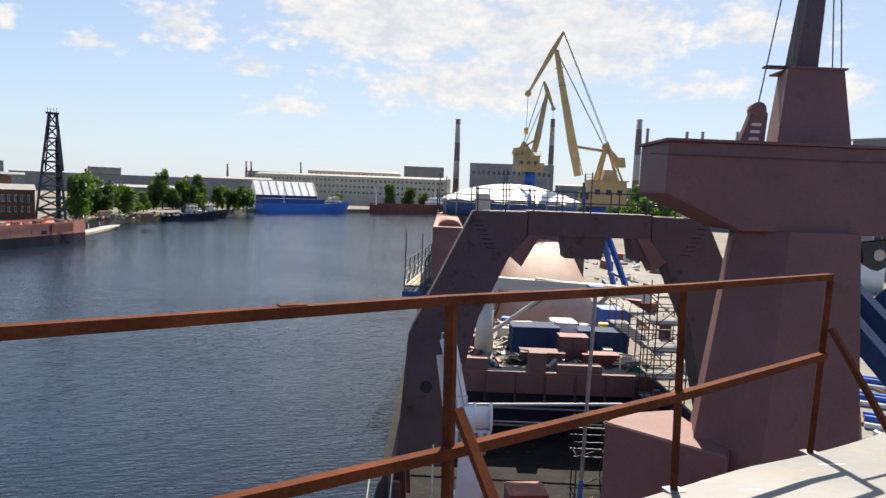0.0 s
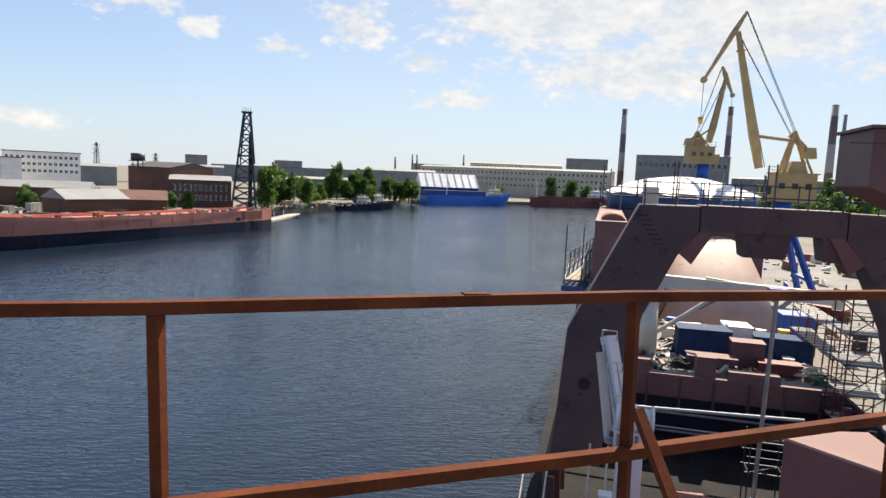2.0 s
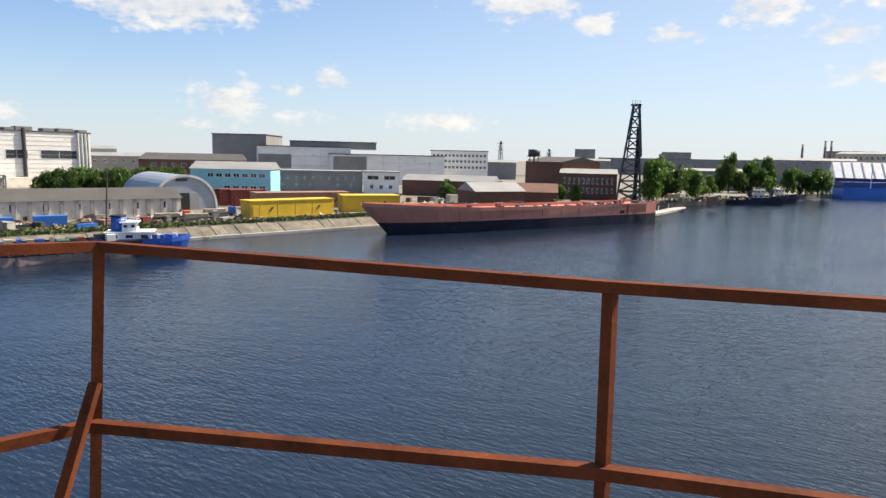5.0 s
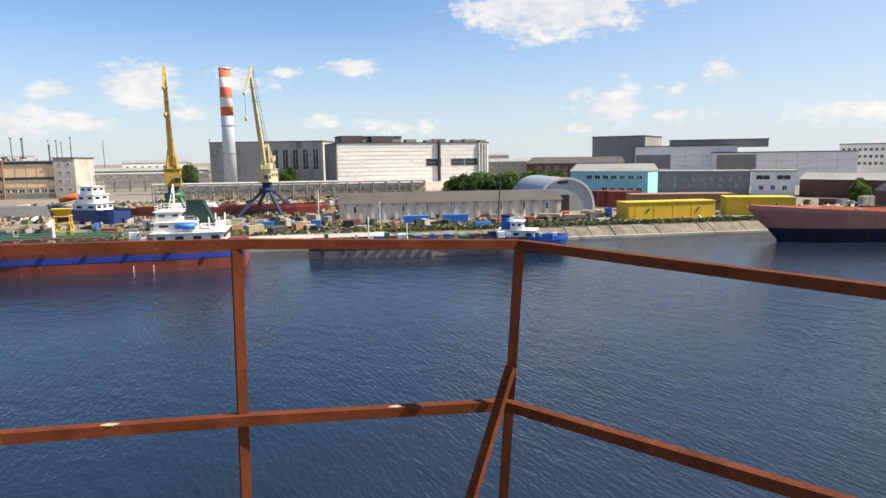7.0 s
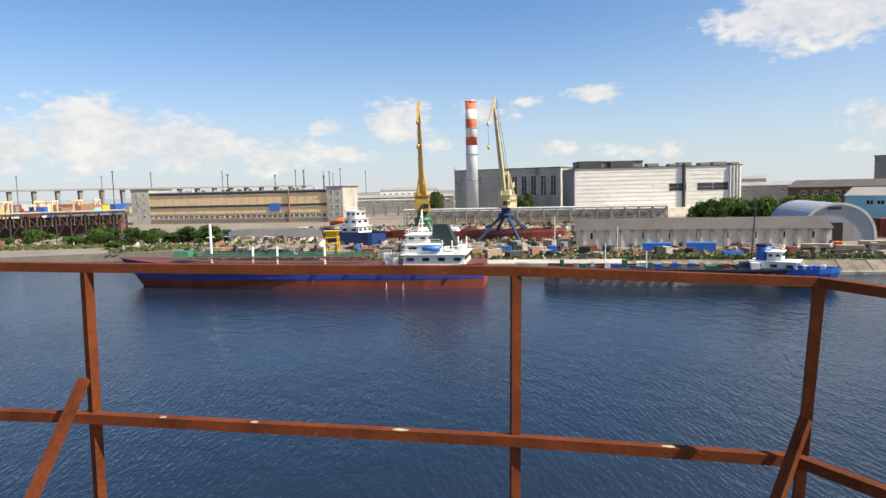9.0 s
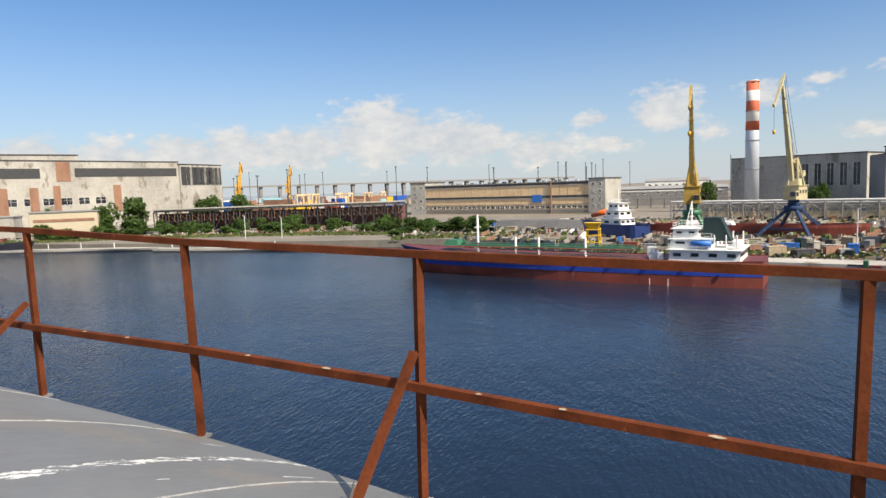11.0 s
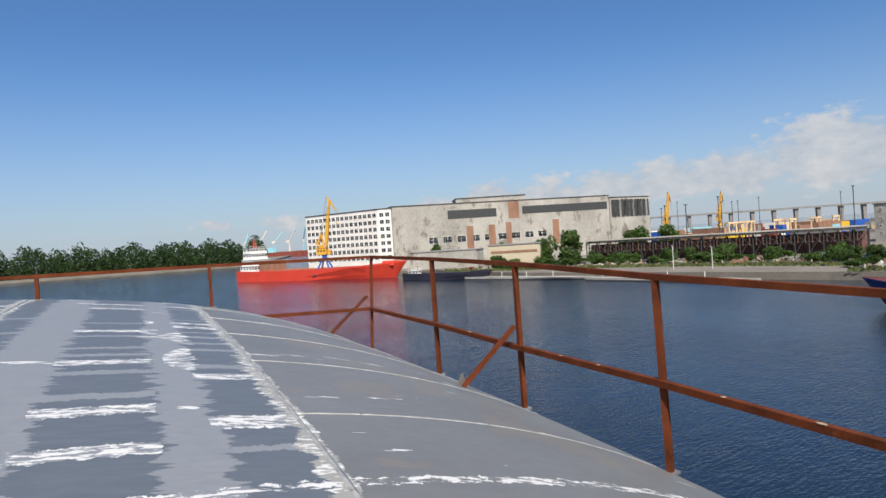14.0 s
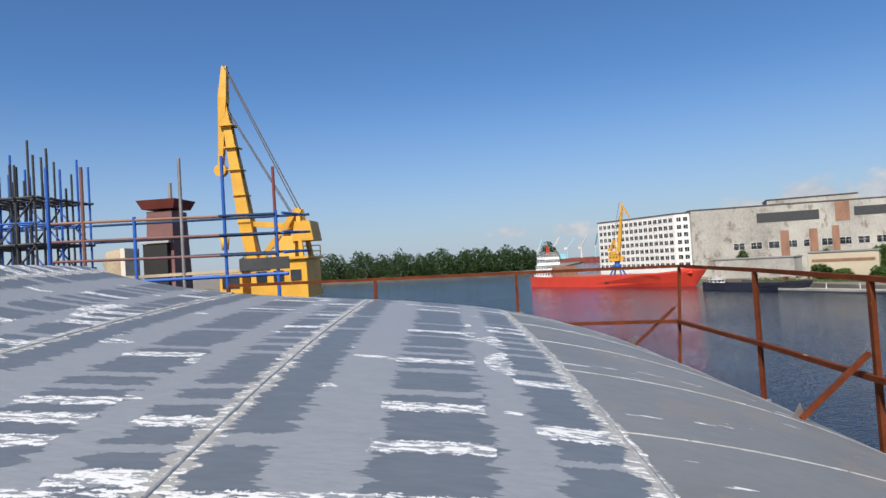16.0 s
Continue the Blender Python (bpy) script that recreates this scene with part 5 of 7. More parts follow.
G = "portal cranes of the yard"
portal_crane("faded tan portal crane beside the ship under construction", (27.2, 115), 180, 3, (18.4, 22.8), (3.9, 23.6), (8.9, 45.2), (13.4, 37.6), (-0.9, 29.6), (-3.2, 26.2), "tan", "bluepaint", 5, 1.25, G)
portal_crane("faded tan portal crane on blue legs farther along the quay", (22.6, 175), 10, 3, (26.0, 30.2), (0.9, 31.4), (3.6, 47.0), (5.6, 43.2), (-2.2, 34.0), (-4.0, 31.4), "tan", "bluepaint", 5, 1.3, G)
pa, pb = spot(102.4, 191), spot(95.0, 212)
portal_crane("yellow portal crane with dark legs on the far quay", (pa.x, pa.y), 9, YARD, (13.2, 17.8), (1.5, 18.5), (7.0, 42.0), (12.5, 38.0), (-1.5, 24.5), (-4.0, 20.5), "oldyellow", "green", 5, 1.15, G)
portal_crane("pale cream portal crane with blue-grey legs on the far quay", (pb.x, pb.y), -16, YARD, (13.0, 17.0), (1.5, 18.5), (9.0, 45.0), (14.0, 39.0), (-1.0, 25.0), (-4.0, 20.5), "pale", "steelblue", 7, 1.15, G)
pc = spot(170.4, 398)
portal_crane("yellow portal crane with blue-green legs by the red ship", (pc.x, pc.y), 150, YARD, (15, 19), (1.5, 20), (5.0, 47), (9.0, 41), (-1.5, 28), (-4, 22), "yellow", "bluepaint", 5, 1.8, G)
portal_crane("yellow portal crane towering over the near quay", (20.4, -56), 0, YARD, (17.9, 21.2), (1.7, 21.2), (3.7, 35.4), (4.3, 29.5), (-2.6, 25.6), (-3.2, 23.6), "yellow", "yellow", 5, 1.05, G, 5.0)
for az, d, top in ((140.8, 720, 51), (136.7, 720, 47)):
    p = spot(az, d)
    portal_crane("distant yellow container crane", (p.x, p.y), -150, YARD, (19, 24), (2, 25), (9, top), (16, top - 9), (-2, 34), (-5, 28), "yellow", "yellow", 6, 2.6, G)


# ---- the vessel under construction ahead ----
def lattice(name, label, base, w0, w1, z0, z1, n, r, material, rz=0.0, skew=(0, 0)):
    """A square tapering lattice tower with crossed braces."""
    t = thing(name, label, "tower", (base[0], base[1], z0), rz)
    h = z1 - z0

    def c(k, f):
        w = (w0 + (w1 - w0) * f) / 2
        sx, sy = ((-1, -1), (1, -1), (1, 1), (-1, 1))[k % 4]
        return Vector((sx * w + skew[0] * f, sy * w + skew[1] * f, h * f))

    for k in range(4):
        bar("leg", t, c(k, 0), c(k, 1), r, material, 6)
        for i in range(n):
            f, g = i / n, (i + 1) / n
            bar("brace", t, c(k, f), c(k + 1, g), r * 0.5, material, 5)
            bar("brace", t, c(k + 1, f), c(k, g), r * 0.5, material, 5)
            bar("girt", t, c(k, g), c(k + 1, g), r * 0.6, material, 5)
    return t, c


def scaffold(label, origin, nx, ny, nz, dx, dy, dz, r=0.045, material="scaffold", boards=True, extra=1.0, rz=0.0, mix_mat=None):
    t = thing("scaffold_tower", label, "scaffold", origin, rz, "tube scaffolds")
    rn = random.Random(int(abs(origin[0] * 7 + origin[1] * 13)))
    for i in range(nx + 1):
        for j in range(ny + 1):
            m_ = mix_mat if mix_mat and rn.random() < 0.4 else material
            bar("standard", t, (i * dx, j * dy, 0), (i * dx, j * dy, nz * dz + rn.uniform(0.3, extra + 0.31)), r, m_, 6)
    for k in range(1, nz + 1):
        for j in range(ny + 1):
            bar("ledger", t, (-0.2, j * dy, k * dz), (nx * dx + 0.2, j * dy, k * dz), r, material, 5)
            bar("ledger", t, (-0.2, j * dy, k * dz + 1.0), (nx * dx + 0.2, j * dy, k * dz + 1.0), r * 0.8, mix_mat or material, 5) if k < nz else None
        for i in range(nx + 1):
            bar("transom", t, (i * dx, -0.2, k * dz), (i * dx, ny * dy + 0.2, k * dz), r, material, 5)
        if boards:
            for b in range(max(2, int(ny * dy / 0.5))):
                blk("board", t, (nx * dx / 2, 0.25 + b * 0.5, k * dz + 0.07), (nx * dx + 0.3, 0.42, 0.06), "darkgrey" if b % 2 else "pier")
    for k in range(nz):
        bar("diagonal", t, (0, 0, k * dz), (nx * dx, 0, (k + 1) * dz), r * 0.8, mix_mat or material, 5)
        bar("diagonal", t, (nx * dx, ny * dy, k * dz), (0, ny * dy, (k + 1) * dz), r * 0.8, material, 5)
    return t


def own_ship():
    t = thing("ship_under_construction", "vessel under construction with an open after deck", "ship", (7.2, 0, 0))
    X0, X1 = -9.8, 9.8
    for x, nm in ((X0, "port_side"), (X1, "starboard_side")):
        bm = nb()
        slab(bm, [(x, -34, -0.5), (x, 92, -0.5), (x, 92, 6.0), (x, -34, 6.0)], (0.25 if x < 0 else -0.25, 0, 0))
        part(nm, bm, "hullnavy", t, "dark hull side with rust streaks")
    # near-black strip added to cover the sunlit top edge of the port side
    part("sheer_rail", box(nb(), (X0 + 0.12, 29, 6.06), (0.42, 126, 0.12)), "bilge", t)
    bm = nb()
    loft(bm, [[(X0, 92, -0.5), (X0, 92, 6.0), (X1, 92, 6.0), (X1, 92, -0.5)], [(X0 * 0.85, 112, -0.5), (X0 * 0.97, 112, 6.6), (X1 * 0.97, 112, 6.6), (X1 * 0.85, 112, -0.5)], [(-2, 132, -0.5), (-4.5, 136, 8), (4.5, 136, 8), (2, 132, -0.5)]], smooth=False)
    part("bow", bm, "hullnavy", t)
    part("well_floor", box(nb(), (0, 36, 0.5), (19.2, 28, 0.2)), "bilge", t, "very dark floor of the open well")
    part("bulkhead", box(nb(), (0, 50.1, 3.2), (19.2, 0.3, 5.6)), "hullnavy", t)
    part("deck", box(nb(), (0, 71, 5.9), (19.2, 42, 0.3)), "apron", t)
    part("after_deck", box(nb(), (0, -5, 5.7), (19.2, 54, 0.3)), "rustdark", t)
    part("after_bulkhead", box(nb(), (0, 22.1, 3.0), (19.2, 0.3, 5.2)), "hullnavy", t)
    # stiffened coaming of the raised deck, with gaps
    part("coaming", box(nb(), (0, 49.7, 5.3), (19.0, 0.4, 1.7)), "rustdark", t, "brown primed coaming of the raised deck")
    for k in range(8):
        part("stiffener", box(nb(), (-8.2 + k * 2.35, 49.42, 4.9), (0.16, 0.2, 2.2), 0, (1, 0.4)), "mottled", t)
    for x, w, h in ((-4.6, 2.6, 0.9), (3.9, 3.6, 0.6), (0.6, 1.4, 1.5)):
        part("winch_seat", box(nb(), (x, 50.4, 6.1 + h / 2), (w, 1.2, h), 0, (0.96, 0.8)), "rustdark", t)
    for k in range(6):
        part("web_frame", box(nb(), (X0 + 0.7, 26 + k * 4.2, 3.6), (0.9, 0.2, 4.6), 0, (0.5, 1)), "rustdark", t)
        part("web_frame", box(nb(), (X1 - 0.7, 26 + k * 4.2, 3.6), (0.9, 0.2, 4.6), 0, (0.5, 1)), "rustdark", t)
    for z in (1.8, 3.2, 4.6):
        bar("well_pipe", t, (X0 + 0.4, 49.6, z), (X1 - 0.4, 49.6, z), 0.1, "scaffold", 6)
    # rounded beige block, and the covered forward house
    bm = nb()
    rings = []
    for cy, ax, ay, z in ((80, 6.6, 12.5, 6.0), (83, 5.9, 11.5, 9.5), (86, 4.7, 9.0, 13.0), (87, 4.2, 8.0, 13.6)):
        rings.append([(4.3 + ax * math.copysign(abs(math.cos(u)) ** 0.5, math.cos(u)), cy + ay * math.copysign(abs(math.sin(u)) ** 0.5, math.sin(u)), z) for u in [2 * math.pi * i / 24 for i in range(24)]])
    loft(bm, rings)
    part("rounded_casing", bm, "beige", t, "rounded casing in beige primer")
    part("forward_house", box(nb(), (3.2, 106, 11), (21, 22, 11)), "rustdark", t)
    return t


# base colour set near black so the well floor renders dark
M["bilge"] = mat("very_dark_plate", (0.018, 0.017, 0.018), 0.85, var=0.5, scale=0.6, fine=6, dirt=(0.05, 0.03, 0.022), dirt_at=0.58, spec=0.15)
M["beige"] = mat("beige_primer", (0.46, 0.30, 0.24), 0.65, var=0.15, scale=0.5, fine=6, dirt=(0.30, 0.19, 0.15), dirt_at=0.62)
M["mottled"] = mat("mottled_brown_plate", (0.098, 0.066, 0.070), 0.6, var=0.25, scale=0.5, fine=9, dirt=(0.05, 0.038, 0.045), dirt_at=0.58, spec=0.3)
own_ship()


def tent_dome():
    t = thing("tarpaulin_dome", "white tarpaulin dome over blue sheeting on scaffolding", "tent", (10.4, 103, 16.3))
    n = 28
    bm = nb()
    loft(bm, [[(math.cos(2 * math.pi * i / n) * a, math.sin(2 * math.pi * i / n) * b, z) for i in range(n)] for a, b, z in ((10.6, 10.6, 0), (10.7, 10.7, 2.7))])
    part("skirt", bm, "bluetarp", t, "blue tarpaulin skirt")
    bm = nb()
    rn = random.Random(8)
    rings = []
    for f in (0, 0.18, 0.36, 0.54, 0.72, 0.88, 0.98):
        rr = 11.0 * (1 - f)
        rings.append([(math.cos(2 * math.pi * i / n) * rr, math.sin(2 * math.pi * i / n) * rr, 2.6 + 2.6 * (1 - (1 - f) ** 2) + (0.16 if i % 2 else -0.1) * (1 - f) + rn.uniform(-0.06, 0.06)) for i in range(n)])
    loft(bm, rings, smooth=False)
    part("cover", bm, "tarp", t, "wrinkled white tarpaulin")
    for i in range(14):
        a = math.pi + math.pi * i / 13
        bar("pole", t, (math.cos(a) * 11.6, math.sin(a) * 11.6, -1), (math.cos(a) * 11.6, math.sin(a) * 11.6, rn.uniform(3.5, 6.5)), 0.09, rn.choice(("bluepaint", "darkgrey", "scaffold")), 6)
    for z in (0.6, 2.2, 3.4):
        for i in range(13):
            a, b = math.pi + math.pi * i / 13, math.pi + math.pi * (i + 1) / 13
            bar("ledger", t, (math.cos(a) * 11.6, math.sin(a) * 11.6, z), (math.cos(b) * 11.6, math.sin(b) * 11.6, z), 0.07, "darkgrey", 5)


M["bluetarp"] = mat("blue_sheeting", (0.03, 0.075, 0.19), 0.6, var=0.25, scale=0.6, fine=5, bump=0.04)
tent_dome()


def gantry():
    """The large A-frame across the deck."""
    t = thing("a_frame_gantry", "large brown primed steel A-frame gantry across the deck", "gantry", (7.2, 32, 0))
    y = (0, 1.7, 0)
    for s in (1, -1):
        pts = [(-5.8, 19.1), (-8.8, 12.8), (-9.25, 5.9), (-6.8, 5.9), (-6.6, 8.4), (-5.3, 13.8), (-4.0, 16.8), (-3.0, 18.0), (-3.0, 19.15)]
        bm = slab(nb(), [(s * a, 0, b) for a, b in pts], y)
        bmesh.ops.bevel(bm, geom=list(bm.edges), offset=0.05, segments=1, affect="EDGES")
        leg = part("leg", bm, "mottled", t, "mottled brown plate leg")
        part("web", slab(nb(), [(s * a, 0, b) for a, b in ((-3.9, 16.9), (-3.0, 18.0), (-2.4, 18.0), (-3.3, 16.4))], (0, 1.4, 0)), "rustdark", leg)
        part("manhole", tube(nb(), (s * -7.8, -0.02, 10.1), (s * -7.8, 0.1, 10.1), 0.32, 14), "black", leg)
        for k in range(7):
            blk("chalk_mark", leg, (s * (-5.6 + 0.13 * k), -0.004, 18.6 - 0.22 * k), (0.5, 0.012, 0.05), "black")
    bm = box(nb(), (0, 0.85, 18.6), (6.2, 1.7, 1.2))
    part("cross_beam", bm, "mottled", t)
    for x in (-0.2, 3.2):
        part("bracket", slab(nb(), [(x - 1.1, 0.1, 18.0), (x + 1.1, 0.1, 18.0), (x + 0.9, 0.1, 16.9), (x - 0.9, 0.1, 16.9)], (0, 1.4, 0)), "mottled", t)
    for s in (-1, 1):
        for k in range(9):
            bar("rail_post", t, (-5.6 + k * 1.4, 0.85 + s * 0.8, 19.1), (-5.6 + k * 1.4, 0.85 + s * 0.8, 20.3 + (0.9 if k % 3 == 1 else 0)), 0.035, "darkgrey", 6)
        for z in (19.65, 20.2):
            bar("rail", t, (-5.7, 0.85 + s * 0.8, z), (5.7, 0.85 + s * 0.8, z), 0.03, "darkgrey", 6)
    for k in range(4):
        bar("rail_post", t, (6.2 + k * 1.1, 1.2, 18.6), (6.2 + k * 1.1, 1.2, 20.0), 0.035, "teal", 6)
    for z in (19.2, 19.6, 20.0):
        bar("rail", t, (5.6, 1.2, z), (10.2, 1.2, z), 0.03, "teal", 6)
    for x, w in ((-5.3, 0.7), (5.2, 0.8)):
        blk("cable_box", t, (x, 0.6, 19.55), (w, 0.5, 0.8), "cream")


M["teal"] = mat("teal_paint", (0.07, 0.20, 0.24), 0.5, var=0.2)
gantry()


def pedestal():
    """The broad red-brown crane pedestal with its overhanging house."""
    t = thing("deck_pedestal", "massive red-brown steel pedestal with an overhanging house", "pedestal", (11, 20, 0))
    bm = nb()
    loft(bm, [[(-3.0, 0.3, 9.8), (-1.4, -1.4, 9.8), (1.8, -1.4, 9.8), (3.0, 0, 9.8), (3.0, 2.4, 9.8), (-2.3, 2.4, 9.8)],
              [(-1.9, 0.3, 19.2), (-0.8, -0.9, 19.2), (1.3, -0.9, 19.2), (1.7, 0.3, 19.2), (1.7, 2.0, 19.2), (-1.3, 2.0, 19.2)]], smooth=False)
    part("column", bm, "rustdark", t, "tapered faceted column in red-brown primer")
    part("foot", box(nb(), (0.6, 0.6, 7.8), (5.4, 3.8, 4.2)), "rustdark", t)
    bm = slab(nb(), [(-4.45, -0.6, 20.2), (-2.1, -0.6, 19.15), (7.5, -0.6, 19.15), (7.5, -0.6, 21.75), (-4.45, -0.6, 21.75)], (0, 2.7, 0))
    bmesh.ops.bevel(bm, geom=list(bm.edges), offset=0.03, segments=1, affect="EDGES")
    h = part("house", bm, "rustdark", t)
    part("seam", box(nb(), (1.2, -0.62, 21.35), (12.4, 0.03, 0.03)), "mottled", h)
    part("lid", box(nb(), (1.5, 0.75, 21.79), (12.1, 2.9, 0.08)), "rustdark", h)
    bm = nb()
    loft(bm, [[(-0.9, 0.1, 21.8), (1.4, 0.1, 21.8), (1.4, 2.0, 21.8), (-0.35, 2.0, 21.8)], [(-0.6, 0.4, 24.2), (1.15, 0.4, 24.2), (1.15, 1.8, 24.2), (-0.2, 1.8, 24.2)]], smooth=False)
    part("turret", bm, "rustdark", t)
    part("turret_cap", box(nb(), (0.38, 1.1, 24.22), (1.7, 1.5, 0.06)), "rustdark", t)
    bm = nb()
    loft(bm, [[(-0.1 + dx - w, 0.8 - w, z), (0.35 + dx + w, 0.8 - w, z), (0.35 + dx + w, 1.3 + w, z), (-0.1 + dx - w, 1.3 + w, z)] for z, dx, w in ((24.2, 0.0, 0.12), (27.5, 0.25, 0.02), (31.0, 0.5, -0.06))], smooth=False)
    m_ = part("mast", bm, "mottled", t)
    part("spreader", box(nb(), (-0.3, 1.0, 24.32), (1.5, 0.3, 0.07)), "darkgrey", m_)
    bm = slab(nb(), [(-1.95, 0.4, 21.8), (-1.15, 0.4, 21.8), (-1.1, 0.4, 22.8), (-1.5, 0.4, 23.1), (-1.62, 0.4, 22.8)], (0, 0.25, 0))
    part("lug", bm, "rustdark", t)
    part("lug_ring", tube(nb(), (-1.4, 0.38, 22.9), (-1.4, 0.7, 22.9), 0.24, 12), "rustdark", t)
    # cream blocks stand in for daylight between the rungs; no gaps are cut
    for k in range(3):
        blk("rung_gap", t, (-1.5 + 0.03 * k, 0.39, 22.0 + 0.22 * k), (0.3, 0.03, 0.09), "cream")
    for a, b in (((-1.4, 0.5, 23.0), (-0.1, 1.5, 29)), ((-0.3, 0.8, 24.3), (0.4, 1.5, 30)), ((1.1, 0.8, 22.8), (1.0, 1.5, 30)), ((1.3, 0.8, 24), (1.1, 1.5, 31))):
        bar("stay", t, a, b, 0.022, "cable", 5)
    bm = slab(nb(), [(1.9, 0, 18.9), (3.2, 0, 19.1), (3.0, 0, 18.3), (2.5, 0, 18.05), (2.05, 0, 18.3)], (0, 0.3, 0))
    part("pad_eye", bm, "darkgrey", t)
    # solid cream disc paints the brightness seen through the eye
    part("pad_eye_hole", tube(nb(), (2.5, -0.03, 18.55), (2.5, 0.05, 18.55), 0.18, 12), "cream", t)
    part("side_port", box(nb(), (2.4, -0.63, 20.3), (0.35, 0.08, 0.9)), "mottled", t)
    bm = slab(nb(), [(-5.3, 1.4, 12.4), (-4.4, 2.4, 12.4), (-2.4, 3.0, 12.4), (-1.9, -0.6, 12.4), (-2.2, -1.1, 12.35)], (0, 0, -6.45))
    bmesh.ops.bevel(bm, geom=list(bm.edges), offset=0.06, segments=1, affect="EDGES")
    part("foundation", bm, "rustdark", t, "broad red-brown foundation block")


pedestal()


def deck_crane(label, base, z, reach, fold):
    t = thing("deck_crane", label, "crane", base)
    part("pedestal", tube(nb(), (0, 0, 0), (0, 0, z), 0.85, 16, 0.7), "cream", t)
    part("collar", tube(nb(), (0, 0, z), (0, 0, z + 0.35), 0.95, 16), "cream", t)
    part("head", box(nb(), (0.3, 0, z + 1.1), (1.7, 1.3, 1.6), 0, (0.7, 0.9)), "cream", t)
    b = part("boom", beam(nb(), (0.2, 0, z + 1.7), (reach * 0.97, 0, z + 1.25), 0.75, 1.0), "cream", t)
    blk("name_stripe", b, (reach * 0.25, -0.31, z + 1.58), (1.6, 0.02, 0.28), "bluedeep", 0, "blue maker's stripe")
    blk("name_stripe", b, (reach * 0.5, -0.31, z + 1.45), (2.0, 0.02, 0.25), "yellow", 0, "yellow marking")
    part("outer_boom", beam(nb(), (reach * 0.3, 0.05, z + 2.0), (reach, 0, z + 0.95), 0.42, 0.5), "cream", t)
    part("tip", box(nb(), (reach, 0, z + 0.8), (0.6, 0.6, 0.9)), "cream", t)
    bar("cylinder", t, (0.7, 0, z * 0.4), (reach * 0.4, 0, z + 1.1), 0.17, "cream", 10)
    bar("piston", t, (reach * 0.28, 0, z * 0.9), (reach * 0.45, 0, z + 1.2), 0.1, "scaffold", 8)
    for k in range(3):
        bar("hose", t, (0.5, 0.3, 1 + k * 0.5), (1.2 + k * 0.3, 0.5, z + 0.9), 0.04, "black", 5)
    return t


deck_crane("cream folding deck crane with a long boom", (3.9, 56, 6.05), 4.5, 14.0, 0)


def near_crane():
    t = thing("knuckle_crane", "white folded knuckle-boom crane by the rail", "crane", (1.5, 27, 5.9))
    part("column", box(nb(), (0, 0, 1.7), (1.1, 1.1, 3.4), 0, (0.9, 0.9)), "white", t)
    part("winch_drum", tube(nb(), (-0.55, 0, 4.5), (0.75, 0, 4.5), 0.48, 16), "white", t)
    for x in (-0.6, 0.1, 0.8):
        part("drum_flange", tube(nb(), (x - 0.05, 0, 4.5), (x + 0.05, 0, 4.5), 0.62, 16), "white", t)
    part("frame", box(nb(), (0.05, 0, 3.7), (1.5, 1.0, 0.7)), "white", t)
    for k in range(4):
        bar("valve_pipe", t, (-0.5 + 0.35 * k, -0.56, 3.1), (-0.5 + 0.35 * k, -0.56, 4.0), 0.07, "scaffold", 6)
    part("boom", beam(nb(), (-0.3, 0, 3.9), (-1.15, 1.2, 7.6), 0.5, 0.55), "white", t)
    foot, tip = Vector((-0.3, 0, 3.9)), Vector((-1.15, 1.2, 7.6))
    for k in (0.28, 0.62, 0.96):
        q = foot.lerp(tip, k)
        for dx in (-0.3, 0.3):
            bar("guard_post", t, q + Vector((dx, -0.25, 0.1)), q + Vector((dx, -0.45, 0.5)), 0.028, "cream", 6)
        bar("guard_bar", t, q + Vector((-0.3, -0.45, 0.5)), q + Vector((0.3, -0.45, 0.5)), 0.028, "cream", 6)
        part("boom_collar", box(nb(), q, (0.6, 0.34, 0.16)), "cream", t)
    for dx in (-0.17, 0.2):
        bar("pipe_run", t, foot + Vector((dx, -0.3, 0.1)), tip + Vector((dx, -0.3, -0.3)), 0.025, "pier", 6)
    part("knuckle_joint", tube(nb(), (-0.75, 0.0, 3.9), (0.2, 0.0, 3.9), 0.34, 12), "cream", t)
    part("outer_boom", beam(nb(), (-0.85, -0.1, 3.4), (-1.45, 1.0, 6.9), 0.26, 0.3), "cream", t)
    for k in range(5):
        blk("valve_block", t, (-0.9 + 0.16 * (k % 3), -0.35, 2.6 + 0.32 * k), (0.22, 0.2, 0.2), "pier" if k % 2 else "darkgrey")
    bar("cylinder", t, (-0.75, 0.2, 3.2), (-1.1, 1.0, 6.4), 0.11, "scaffold", 8)
    for k in range(3):
        bar("hose", t, (-0.9 - 0.06 * k, 0.3, 3.6), (-1.45, 1.1, 6.6 + 0.3 * k), 0.035, "black", 5)
    bar("hand_rail", t, (-1.6, -1, 0), (-1.6, -1, 3.6), 0.04, "cream", 6)
    bar("hand_rail", t, (-0.9, -1, 0), (-0.9, -1, 3.6), 0.04, "cream", 6)
    return t


near_crane()


def deck_box(name, label, c, s, material, rz=0.0, category="crate"):
    """A crate, tank or machine housing with lid, feet and edge strips."""
    t = thing(name, label, category, (c[0], c[1], c[2]), rz)
    part("body", box(nb(), (0, 0, s[2] / 2 + 0.1), s, 0, (0.98, 0.98)), material, t)
    part("lid", box(nb(), (0, 0, s[2] + 0.14), (s[0] * 1.03, s[1] * 1.03, 0.08)), material, t)
    for x in (-1, 1):
        part("skid", box(nb(), (x * s[0] * 0.35, 0, 0.06), (0.16, s[1] * 1.02, 0.12)), "darkgrey", t)
    n = max(1, int(s[0] / 1.5))
    for i in range(n):
        part("rib", box(nb(), (-s[0] / 2 + s[0] * (i + 0.5) / n, -s[1] / 2 - 0.02, s[2] / 2 + 0.1), (0.07, 0.06, s[2] * 0.9)), material, t)
    return t


